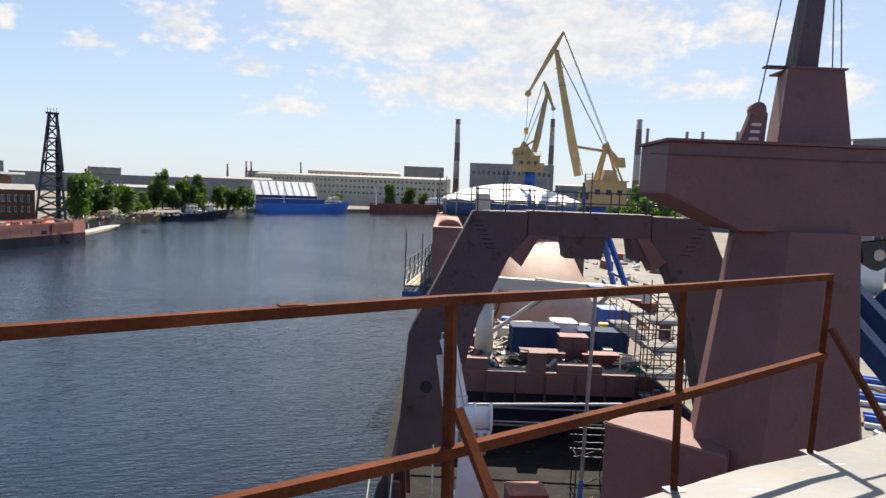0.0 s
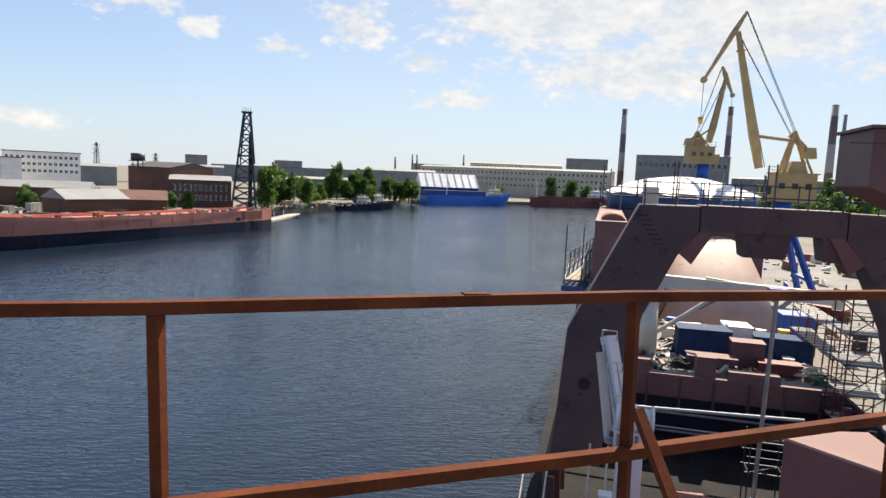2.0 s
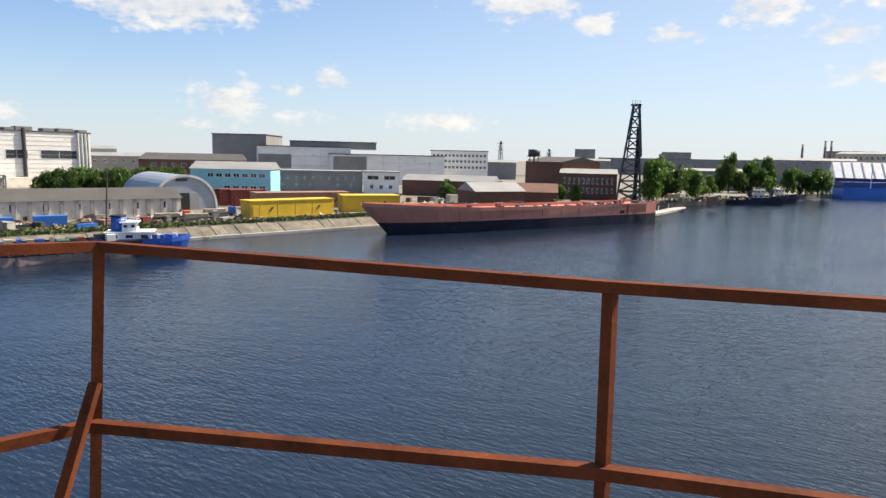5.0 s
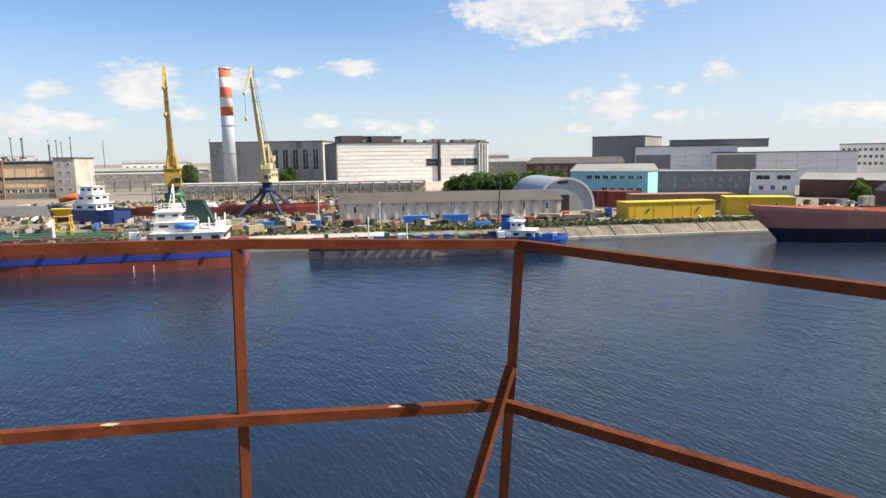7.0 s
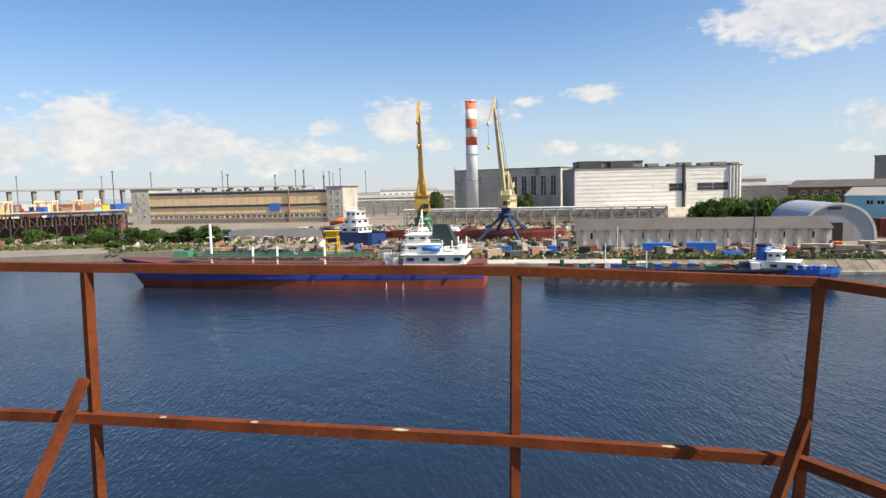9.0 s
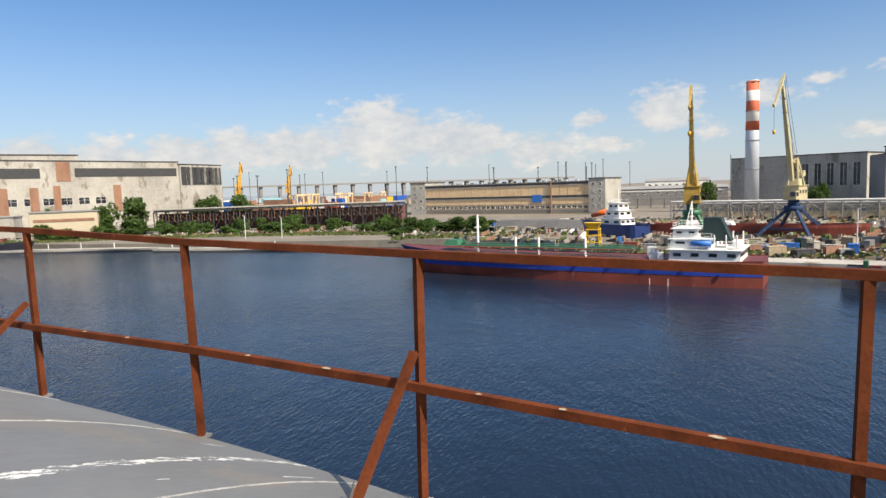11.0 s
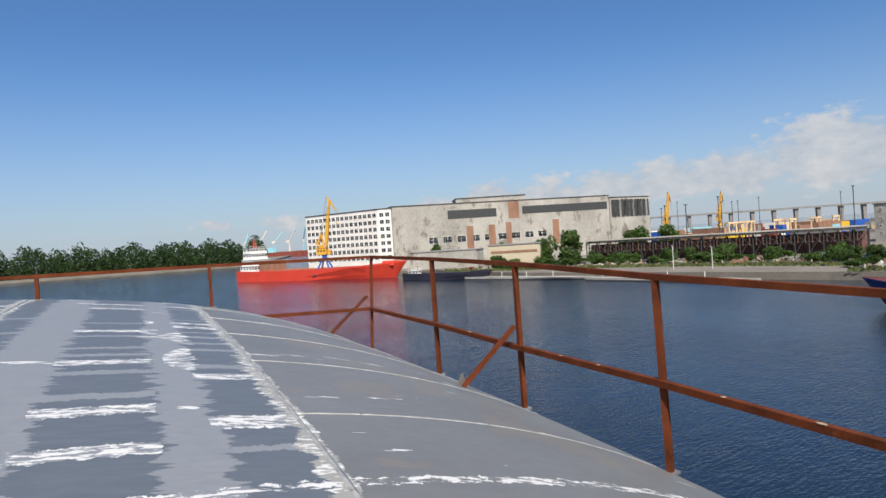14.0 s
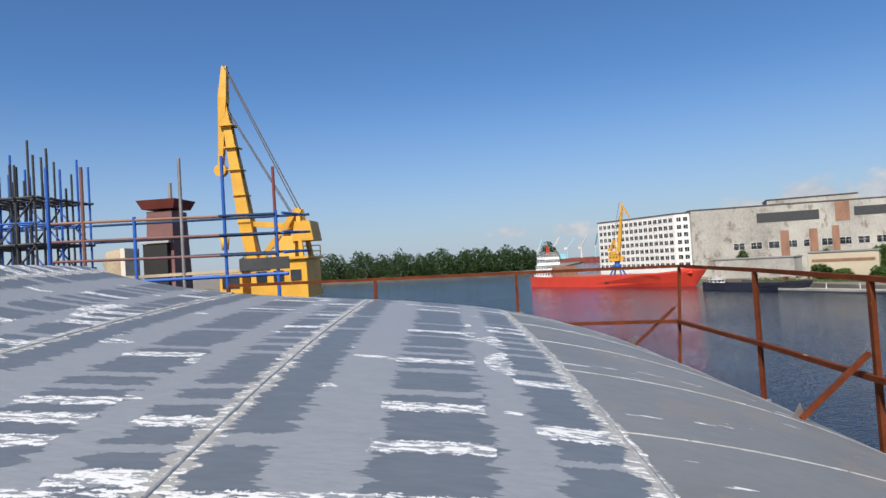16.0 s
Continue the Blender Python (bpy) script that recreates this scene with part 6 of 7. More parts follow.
D = 6.05
for nm, lb, c, s, m_, rz in (
        ("winch_housing", "dark blue winch housing on the raised deck", (8.4, 57, D), (4.2, 2.4, 2.2), "steelblue", 0.05), ("winch_housing", "dark blue ribbed winch housing", (14.6, 57.5, D), (4.4, 2.2, 1.9), "steelblue", -0.05),
        ("power_unit", "white hydraulic power unit", (11.6, 61, D), (2.2, 1.6, 2.0), "white", 0.0), ("power_unit", "white hydraulic power unit on a brown base", (11.4, 58, D), (1.9, 1.4, 2.4), "white", 0.0), ("steel_box", "rusty brown steel box on deck", (11.4, 54.6, D), (2.4, 1.6, 1.9), "rustdark", 0.0),
        ("site_container", "blue site container on the deck", (21.5 - 3.8, 66, D), (3.0, 2.6, 2.5), "bluepaint", 0.1), ("steel_box", "small white steel cabinet on deck", (8.0, 62, D), (2.0, 1.0, 1.4), "cream", 0.2),
        ("steel_box", "low brown equipment seat", (8.6, 53.2, D), (3.6, 1.6, 0.8), "rustdark", 0.0), ("steel_box", "low rusty equipment seat", (13.4, 53.0, D), (3.0, 1.4, 0.8), "hullred", 0.0), ("drum_crate", "yellow steel drum crate on deck", (16.0, 62.5, D), (0.9, 0.9, 1.5), "ycont", 0.0),
        ("steel_box", "rusty brown box low in the stern", (3.6, 24.5, 5.9), (1.5, 1.2, 2.4), "hullred", 0.1), ("control_cabinet", "white control cabinet on the deck", (0.6, 25.2, 5.9), (0.5, 0.5, 1.8), "white", 0.0)):
    deck_box(nm, lb, c, s, m_, rz)
rnd = random.Random(21)
for i in range(46):
    x, y = rnd.uniform(-1.5, 16), rnd.uniform(51.5, 74)
    deck_box("deck_clutter", rnd.choice(("loose steel part on the deck", "small crate among cables", "pallet of materials on the deck")), (x, y, D), (rnd.uniform(0.4, 1.4), rnd.uniform(0.4, 1.2), rnd.uniform(0.2, 0.9)), rnd.choice(("plank", "scaffold", "rustdark", "cream", "bluepaint", "hullred", "white", "green")), rnd.uniform(-0.6, 0.6))


def hose_coil(label, c, r, material, turns=5):
    bm = nb()
    rn = random.Random(int(c[1] * 10))
    for k in range(turns):
        rr, ox, oy = r * rn.uniform(0.6, 1.1), rn.uniform(-0.25, 0.25) * r, rn.uniform(-0.25, 0.25) * r
        pts = [Vector((ox + math.cos(2 * math.pi * i / 14) * rr, oy + math.sin(2 * math.pi * i / 14) * rr, 0.08 + 0.09 * k + 0.06 * math.sin(i * 1.7 + k))) for i in range(15)]
        for a, b in zip(pts, pts[1:]):
            tube(bm, a, b, 0.055, 5)
    solid("hose_coil", bm, material, label, "hose", c)


hose_coil("pale coil of hose on the deck", (15.4, 53.2, D), 1.2, "cream", 8)
hose_coil("green-tinged rope coil on the deck", (16.3, 51.8, D), 0.9, "green", 6)
hose_coil("dark cable coil on the deck", (6.2, 52.2, D), 0.9, "black", 6)
scaffold("rusty tube scaffold tower with board decks", (15.6, 46, 1.0), 1, 2, 6, 2.4, 1.6, 2.0, 0.05, "darkgrey", True, 1.0, 0.0, "hullred")
scaffold("tube scaffold along the starboard deck edge", (16.4, 51, 6.1), 1, 5, 2, 1.4, 2.2, 2.0, 0.045, "hullred", True, 0.6)
scaffold("dark tube scaffold in the open well", (9.5, 42, 0.6), 3, 1, 2, 2.0, 1.4, 2.0, 0.045, "darkgrey", False, 0.5)


def side_walk():
    t = thing("hanging_walkway", "tube scaffold walkway hung along the ship's side", "scaffold", (-3.6, 62, 10.3), -0.10)
    for k in range(9):
        y = k * 3.0
        for x in (0, 1.6):
            bar("standard", t, (x, y, 0), (x, y, 3.0 + (2.6 if k == 0 else 0)), 0.06, "darkgrey", 6)
        bar("transom", t, (-0.2, y, 0.4), (2.6, y, 0.4), 0.06, "darkgrey", 6)
        bar("stay", t, (0, y, 0.2), (2.2, y, -2.2), 0.05, "darkgrey", 6)
        for b in range(3):
            blk("board", t, (0.3 + b * 0.5, y + 1.5, 0.5), (0.42, 2.9, 0.06), "pier" if k > 1 else "plank")
    for z in (0.4, 1.4, 2.0, 2.9):
        for x in (0, 1.6):
            bar("ledger", t, (x, -0.3, z), (x, 24.3, z), 0.05, "darkgrey", 6)
    for k in range(8):
        bar("diagonal", t, (0, k * 3, 0.4), (0, k * 3 + 3, 2.0), 0.045, "scaffold", 5)
    part("net", box(nb(), (0.8, 2, -0.3), (1.9, 5, 0.5)), "bluetarp", t, "blue net bundle under the walkway")
    ob = solid("ship_side_casing", box(nb(), (0, 0, 0), (3.0, 44, 10.5)), "rustdark", "brown primed upper side casing", "casing", (0.4, 86, 11.2))
    solid("oxide_tank", tube(nb(), (0, 0, 0), (0, 9, 0), 1.5, 18), "primer", "faded pink cylindrical tank on the side deck", "tank", (0.6, 66, 16.0 - 0.4))
    solid("tank_saddle", box(nb(), (0, 4.5, -4.9), (1.8, 7, 7.2)), "rustdark", "brown support under the pink tank", "support", (0.6, 66, 15.6))


side_walk()
t = thing("blue_prop", "long blue and grey tubular prop", "prop", (6.6, 28.5, 0.6))
bar("lower_tube", t, (0, 0, 0), (0.1, 0, 6.5), 0.11, "bluepaint", 8)
bar("upper_tube", t, (0.1, 0, 6.5), (0.3, 0.2, 15.4), 0.09, "scaffold", 8)
part("head_plate", box(nb(), (0.3, 0.2, 15.4), (0.7, 0.5, 0.1)), "bluepaint", t)
t = thing("blue_brace", "short blue-white pipe brace", "prop", (6.2, 26, 4.0))
bar("tube", t, (0, 0, 3.2), (1.1, 0.2, 0.4), 0.14, "pipewhite", 8)
bar("stand", t, (-0.2, 0, -3.4), (-0.2, 0, 3.0), 0.1, "bluepaint", 8)
bar("stand", t, (1.1, 0.2, -3.4), (1.1, 0.2, 2.6), 0.1, "bluepaint", 8)
t = thing("cross_pipe", "grey pipe spanning the open well", "pipe", (0, 46, 4.2))
bar("pipe", t, (-1.5, 0, 0.2), (13.5, 0, 0.8), 0.12, "pipewhite", 8)
bar("pipe", t, (-1.5, 1, -1.2), (13.5, 1, -1.2), 0.09, "scaffold", 8)
t = thing("gangway_stair", "steep black steel gangway stair on the ship's side", "stair", (-2.9, 25.5, 4.6))
for s in (0, 1.0):
    part("stringer", beam(nb(), (s, -4, -2.5), (s, 2.5, 1.6), 0.08, 0.28), "darkgrey", t)
    bar("hand_rail", t, (s, -4, -1.4), (s, 2.5, 2.7), 0.035, "cream", 6)
for k in range(13):
    blk("tread", t, (0.5, -3.8 + k * 0.48, -2.4 + k * 0.31), (0.96, 0.3, 0.05), "darkgrey")
t = thing("ladder_stack", "tan timber ladders lying on the deck", "ladder", (4.6, 26.5, 6.0))
for k in range(2):
    for s in (0, 0.45):
        part("stile", beam(nb(), (0, s + k * 0.6, 0.15 + 0.1 * k), (2.6, s + k * 0.6 + 0.6, 0.4), 0.07), "plank", t)
    for i in range(7):
        part("rung", beam(nb(), (0.2 + i * 0.36, k * 0.6 + 0.07 * i, 0.2 + 0.04 * i), (0.2 + i * 0.36, k * 0.6 + 0.45 + 0.07 * i, 0.2 + 0.04 * i), 0.045), "plank", t)

# ---- quay to the east ----
t = thing("blue_truss", "heavy blue steel frame on the quay", "steelwork", (24, 33, YARD))
for k in range(3):
    part("chord", beam(nb(), (k * 2.4 - 2, 6, 13.5 - k * 0.6), (k * 2.4 + 4, -5, 2.0 - k * 0.3), 0.9, 1.1), "steelblue", t)
for k in range(4):
    part("strut", beam(nb(), (-2 + k * 1.4, 6 - k * 2.6, 12.5 - k * 2.8), (3 + k * 1.4, 6 - k * 2.6, 11.5 - k * 2.8), 0.4), "bluepaint", t)
for x in (-2, 3.4, 6.0):
    part("post", beam(nb(), (x, 2, 0), (x, 2, 8), 0.6), "steelblue", t)
for k in range(3):
    p = Vector((34 + k * 3, 50 + k * 6, YARD))
    t = thing("pipe_bundle", "bundle of blue and white pipes on the quay", "pipes", p, -0.5)
    for i in range(5):
        bar("pipe", t, (0, i * 0.55, 0.3 + (0.45 if i % 2 else 0)), (9, i * 0.55, 0.3 + (0.45 if i % 2 else 0)), 0.26, "bluepaint" if i % 2 else "pipewhite", 10)
rnd = random.Random(5)
for i in range(40):
    x, y = rnd.uniform(24, 70), rnd.uniform(45, 190)
    deck_box("yard_crate", rnd.choice(("stacked materials on the quay", "small site box on the quay", "rusty steel stock on the quay")), (x, y, YARD), (rnd.uniform(1, 5), rnd.uniform(1, 2.5), rnd.uniform(0.5, 2.2)), rnd.choice(("plank", "scaffold", "hullred", "cream", "bluepaint", "white", "darkgrey")), rnd.uniform(0, 3))
t = thing("storage_tank", "low pale storage tank by the workshop", "tank", (88, 140, YARD))
part("shell", tube(nb(), (0, 0, 0), (0, 0, 6), 7, 28), "whitewall", t)
part("top", tube(nb(), (0, 0, 6), (0, 0, 7), 7.1, 28, 1.0), "roofgrey", t)

# ---- aft of the roof ----
t = thing("service_platform", "blue tube platform with plank deck behind the roof", "scaffold", (0, -9.9, 0))
PZ = 20.15
for x, z1, c_ in ((6.97, 21.9, "bluepaint"), (6.41, 21.86, "rustdark"), (4.86, 21.88, "scaffold"), (4.2, 21.86, "bluepaint"), (5.6, 21.05, "bluepaint"), (3.42, 21.0, "bluepaint"), (3.75, 21.8, "hullred")):
    bar("standard", t, (x, 0 if c_ != "hullred" else -0.9, 5.85), (x - 0.02, 0 if c_ != "hullred" else -0.9, z1), 0.026, c_, 8)
for z, c_ in ((20.42, "rustdark"), (20.72, "rustdark"), (21.0, "rustpanel")):
    bar("rail", t, (6.9, 0, z + 0.03), (4.1, 0, z - 0.035), 0.021, c_, 8)
    bar("rail", t, (4.25, 0.03, z - 0.03), (3.4, 0.03, z - 0.05), 0.021, "steelblue", 8)
    bar("rail", t, (6.9, -1.0, z + 0.05), (3.2, -1.0, z), 0.02, "steelblue", 8)
    bar("rail", t, (3.3, 0, z - 0.04), (3.3, -1.0, z), 0.02, "bluepaint", 8)
for k in range(4):
    blk("board", t, (5.35, -0.1 - 0.23 * k, PZ), (3.0, 0.2, 0.045), "plank")
bar("bearer", t, (6.9, 0, PZ - 0.06), (3.25, 0, PZ - 0.08), 0.028, "bluepaint", 8)
blk("end_board", t, (3.6, 0.02, PZ + 0.08), (0.75, 0.03, 0.18), "darkgrey")
t = thing("exhaust_casing", "red-brown tapered exhaust casing with an open hatch", "casing", (7.6, -14.6, 17.8))
part("body", box(nb(), (0, 0, 1.9), (0.78, 0.9, 3.8), 0, (0.74, 0.75)), "rustdark", t)
part("trunk", box(nb(), (0, 0, -5.98), (1.3, 1.3, 11.94), 0, (0.75, 0.78)), "rustdark", t)
part("cap", box(nb(), (0, 0, 3.95), (0.72, 0.8, 0.2), 0, (1.25, 1.2)), "hullred", t)
# no hole is cut: a black slab paints the hatch's inner shade
part("hatch_opening", box(nb(), (0.05, 0.44, 2.6), (0.55, 0.1, 0.95)), "black", t, "black panel for the shade inside the hatch")
part("hatch_door", box(nb(), (0.5, 0.7, 2.5), (0.1, 0.55, 1.0)), "cream", t)
bm = nb()
loft(bm, [[(0.80 + r * math.cos(u) + 0.02 * math.sin(5 * u + 9 * z), 0.55 + r * math.sin(u), z) for u in [2 * math.pi * i / 14 for i in range(14)]] for z, r in ((1.75, 0.10), (1.8, 0.27), (2.05, 0.33), (2.4, 0.30), (2.7, 0.34), (2.95, 0.29), (3.0, 0.12))])
part("duct", bm, "plank", t, "pale wrapped lagged duct")
part("hatch_sill", box(nb(), (0.05, 0.50, 2.05), (0.75, 0.14, 0.1)), "cream", t)
part("hatch_header", box(nb(), (0.05, 0.46, 3.15), (0.66, 0.12, 0.12)), "joint", t)
bar("pipe", t, (-0.1, 0, 4.0), (-0.1, 0, 4.45), 0.05, "scaffold", 6)
for sx in range(2):
    for sy in range(2):
        scaffold("tall dense grey tube scaffold tower", (21.6 + sx * 2.6, -30.5 - sy * 2.2, YARD), 2, 2, 10, 0.95, 0.9, 2.18, 0.06, "darkgrey", False, 2.6, 0, "bluepaint")


# ---- towers, sheds and stores on the far shores ----
def shore_tower():
    p = spot(31.4, 292)
    t, c = lattice("lattice_tower", "dark steel lattice tower on splayed legs", (p.x, p.y), 10.0, 2.4, YARD, 43.5, 9, 0.42, "darkgrey", 0.55, (1.0, 0))
    for k in range(4):
        bar("mast_leg", t, c(k, 0.45) * 0.9 + Vector((1.0, 0, 3)), c(k, 1) + Vector((0.4, 0, 0)), 0.3, "darkgrey", 6)
    part("head", box(nb(), (1.0, 0, 41.3), (4.4, 4.4, 0.5)), "darkgrey", t)
    part("platform", box(nb(), (0.6, 0, 23), (7.0, 7.0, 0.4)), "darkgrey", t)
    part("stair_core", box(nb(), (2.6, 0, 16), (1.6, 1.6, 30)), "hullnavy", t)
    for k in range(4):
        bar("antenna", t, (1.0 + (k - 1.5), 0, 41), (1.0 + (k - 1.5), 0, 43.4), 0.1, "darkgrey", 5)


shore_tower()
for az, d, top in ((42.4, 900, 44), (38.2, 1000, 36)):
    p = spot(az, d)
    t, c = lattice("power_pylon", "distant lattice power pylon", (p.x, p.y), 7, 1.4, YARD, top, 6, 0.35, "darkgrey")
    for f in (0.7, 0.82, 0.94):
        bar("cross_arm", t, (-6, 0, (top - 3) * f), (6, 0, (top - 3) * f), 0.3, "darkgrey", 5)
p = spot(39.5, 318)
t = thing("roof_tank", "dark round water tank on stilts above the mill", "tank", (p.x, p.y, 19.5))
part("tank", tube(nb(), (0, 0, 2.0), (0, 0, 5.2), 2.9, 18), "darkgrey", t)
part("rim", tube(nb(), (0, 0, 1.7), (0, 0, 2.0), 3.7, 18), "darkgrey", t)
for k in range(4):
    bar("stilt", t, (2 * math.cos(k * 1.571 + 0.6), 2 * math.sin(k * 1.571 + 0.6), -1.2), (2 * math.cos(k * 1.571 + 0.6), 2 * math.sin(k * 1.571 + 0.6), 1.8), 0.2, "darkgrey", 6)


def tent_hangar():
    p0, p1 = spot(16.3, 492), spot(11.2, 505)
    d = p1 - p0
    L = d.length
    t = thing("tent_hangar", "white ribbed fabric hangar with blue side walls", "hangar", (p0.x, p0.y, YARD), math.atan2(d.y, d.x))
    W_ = 20
    part("side_wall", box(nb(), (L / 2, 0.2, 5), (L, 0.4, 10)), "bluedeep", t)
    part("side_wall", box(nb(), (L / 2, W_, 5), (L, 0.4, 10)), "bluedeep", t)
    for x in (0, L):
        part("gable", slab(nb(), [(x, 0, 0), (x, W_, 0), (x, W_, 10), (x, W_ / 2, 19.3), (x, 0, 10)], (0.3, 0, 0)), "tarp", t)
    part("roof_sheet", slab(nb(), [(0, -0.4, 9.8), (0, W_ / 2, 19.6), (0, W_ / 2, 20.0), (0, -0.8, 9.8)], (L, 0, 0)), "tarp", t)
    part("roof_sheet", slab(nb(), [(0, W_ + 0.4, 9.8), (0, W_ / 2, 19.6), (0, W_ / 2, 20.0), (0, W_ + 0.8, 9.8)], (L, 0, 0)), "tarp", t)
    for i in range(9):
        part("rib", beam(nb(), (L * i / 8, -0.9, 9.9), (L * i / 8, W_ / 2, 20.2), 0.5, 0.4), "scaffold", t)


tent_hangar()


def vault_hangar():
    a, b = spot(71.6, 208), spot(66.7, 206)
    d = b - a
    W_ = 19.0
    t = thing("vaulted_hangar", "blue-grey corrugated vaulted hangar with an open door", "hangar", (a.x, a.y, YARD), math.atan2(d.y, d.x) + 0.42)
    n = 20
    H = 10.6

    def arc(k, r=1.0):
        u = math.pi * k / n
        return (W_ / 2 - W_ / 2 * r * math.cos(u), H * r * math.sin(u) ** 0.8)

    for i in range(22):
        y0, y1 = i * 1.7, i * 1.7 + 1.66
        bm = nb()
        loft(bm, [[(arc(k)[0], y, arc(k)[1]) for k in range(n + 1)] + [(arc(k, 0.97)[0], y, arc(k, 0.97)[1]) for k in range(n, -1, -1)] for y in (y0, y1)], smooth=False)
        part("sheet", bm, "vault", t)
    part("gable", slab(nb(), [(arc(k, 0.96)[0], 0.3, arc(k, 0.96)[1]) for k in range(n + 1)], (0, 0.3, 0)), "vault", t)
    # gable is closed; the dark interior is a black panel in front of it
    part("door_opening", box(nb(), (W_ * 0.45, 0.25, 2.6), (4.2, 0.2, 5.2)), "black", t, "black panel for the shade inside the doorway")
    part("sliding_door", box(nb(), (W_ * 0.45 + 3.6, 0.2, 2.6), (2.8, 0.16, 5.2)), "roofgrey", t)
    part("vent", box(nb(), (W_ * 0.45, 0.2, 9.2), (3.4, 0.2, 0.8)), "darkgrey", t)
    part("arch_trim", slab(nb(), [(arc(k, 1.02)[0], -0.1, arc(k, 1.02)[1]) for k in range(n + 1)] + [(arc(k, 0.95)[0], -0.1, arc(k, 0.95)[1]) for k in range(n, -1, -1)], (0, 0.3, 0)), "pipewhite", t)


vault_hangar()


def long_module(label, p0, p1, depth, h, material, name="site_module"):
    """A long corrugated steel module on the bank."""
    d = Vector(p1) - Vector(p0)
    L = d.length
    t = thing(name, label, "container", (p0[0], p0[1], YARD), math.atan2(d.y, d.x))
    part("body", box(nb(), (L / 2, depth / 2, h / 2), (L, depth, h)), material, t)
    part("roof", box(nb(), (L / 2, depth / 2, h + 0.12), (L + 0.4, depth + 0.4, 0.24)), material, t)
    for i in range(int(L / 5.5)):
        part("rib", box(nb(), (2.6 + i * 5.5, -0.03, h / 2), (0.12, 0.08, h - 0.2)), material, t)
    part("door", box(nb(), (1.4, -0.1, h * 0.45), (1.6, 0.14, h * 0.6)), material, t)
    for x in (5.4, L - 6.0):
        part("mark", slab(nb(), [(x, -0.1, h * 0.42), (x + 0.3, -0.1, h * 0.38), (x + 1.2, -0.1, h * 0.58), (x + 1.35, -0.1, h * 0.68), (x + 0.8, -0.1, h * 0.66)], (0, 0.04, 0)), "darkgrey", t)
    return t


long_module("long bright yellow steel module on the bank", spot(64.0, 180), spot(57.0, 193), 6, 4.7, "ycont")
long_module("bright yellow steel module with stairs", spot(56.2, 204), spot(51.2, 208), 9, 4.9, "ycont")
long_module("brown steel module behind the yellow ones", spot(63.5, 212), spot(55.5, 222), 8, 5.0, "rustpanel")
for k in range(3):
    p = spot(65.4 + k * 0.9, 225 + 3 * k)
    long_module("dark red stacked shipping container", (p.x, p.y), (p.x + 1.5, p.y + 11), 2.5, 5.2, "hullred", "shipping_container")
for k, (az, d) in enumerate(((78.8, 172), (82.3, 170))):
    t = thing("skip_trailer", "blue open skip trailer on the quay", "skip", spot(az, d, YARD), 1.5)
    part("tub", box(nb(), (0, 0, 1.4), (6.4, 2.4, 2.2), 0, (1.05, 1.1)), "brightblue", t)
    part("chassis", box(nb(), (0, 0, 0.45), (6.0, 1.6, 0.3)), "darkgrey", t)
    for i in range(5):
        part("rib", box(nb(), (-2.6 + i * 1.3, 1.28, 1.4), (0.16, 0.16, 2.1)), "bluepaint", t)
    for x in (-2, 2):
        for s in (-1, 1):
            part("wheel", tube(nb(), (x, s * 0.9, 0.45), (x, s * 1.2, 0.45), 0.45, 12), "black", t)


def pipe_rack(label, p0, p1, z, n, decks, material="darkgrey", roofed=False):
    p0, p1 = Vector(p0), Vector(p1)
    d = p1 - p0
    L = d.length
    t = thing("pipe_rack", label, "pipe rack", (p0.x, p0.y, YARD), math.atan2(d.y, d.x))
    h = z - YARD
    for i in range(n + 1):
        x = L * i / n
        for y in (0, 5):
            bar("column", t, (x, y, 0), (x, y, h), 0.28, material, 5)
        bar("cross_beam", t, (x, -0.6, h), (x, 5.6, h), 0.25, material, 5)
        if i < n:
            bar("brace", t, (x, 0, 0.2), (L * (i + 1) / n, 0, h), 0.16, material, 5)
            bar("brace", t, (x, 0, h), (L * (i + 1) / n, 0, h * 0.4), 0.14, material, 5)
    for k in range(decks):
        bar("pipe", t, (0, 0.5 + 1.1 * k, h + 0.55), (L, 0.5 + 1.1 * k, h + 0.55), 0.45 - 0.05 * (k % 3), ("pipewhite", "concrete", "scaffold", "pipewhite")[k % 4], 8)
    for zz in (0.55, 0.78):
        part("walkway", box(nb(), (L / 2, 2.5, h * zz), (L, 3.5, 0.25)), material, t)
    if roofed:
        part("roof", box(nb(), (L / 2, 3.5, h + 1.4), (L, 11, 0.4)), "concrete", t, "pale weathered roof over the rack")
        # brown sheet added behind the rack so the space under its roof looks dark
        part("back_wall", box(nb(), (L / 2, 8.6, h * 0.45), (L, 0.3, h * 0.9)), "rustdark", t)
        for i in range(2 * n):
            bar("hanger", t, (L * (i + 0.5) / (2 * n), -0.4, h * 0.5), (L * (i + 0.5) / (2 * n), -0.4, h + 1.2), 0.12, "rustpanel", 5)
    return t


pipe_rack("long overgrown pipe rack with lagged pipes", spot(147.5, 345), spot(126.6, 330), 12.2, 22, 4, roofed=True)
pipe_rack("lagged steam pipes carried over the low gallery", spot(104, 300), spot(81.4, 292), 9.6, 20, 2, "scaffold")
pipe_rack("grey pipe bridge before the container port", spot(110, 430), spot(99, 420), 12.5, 10, 3, "scaffold")


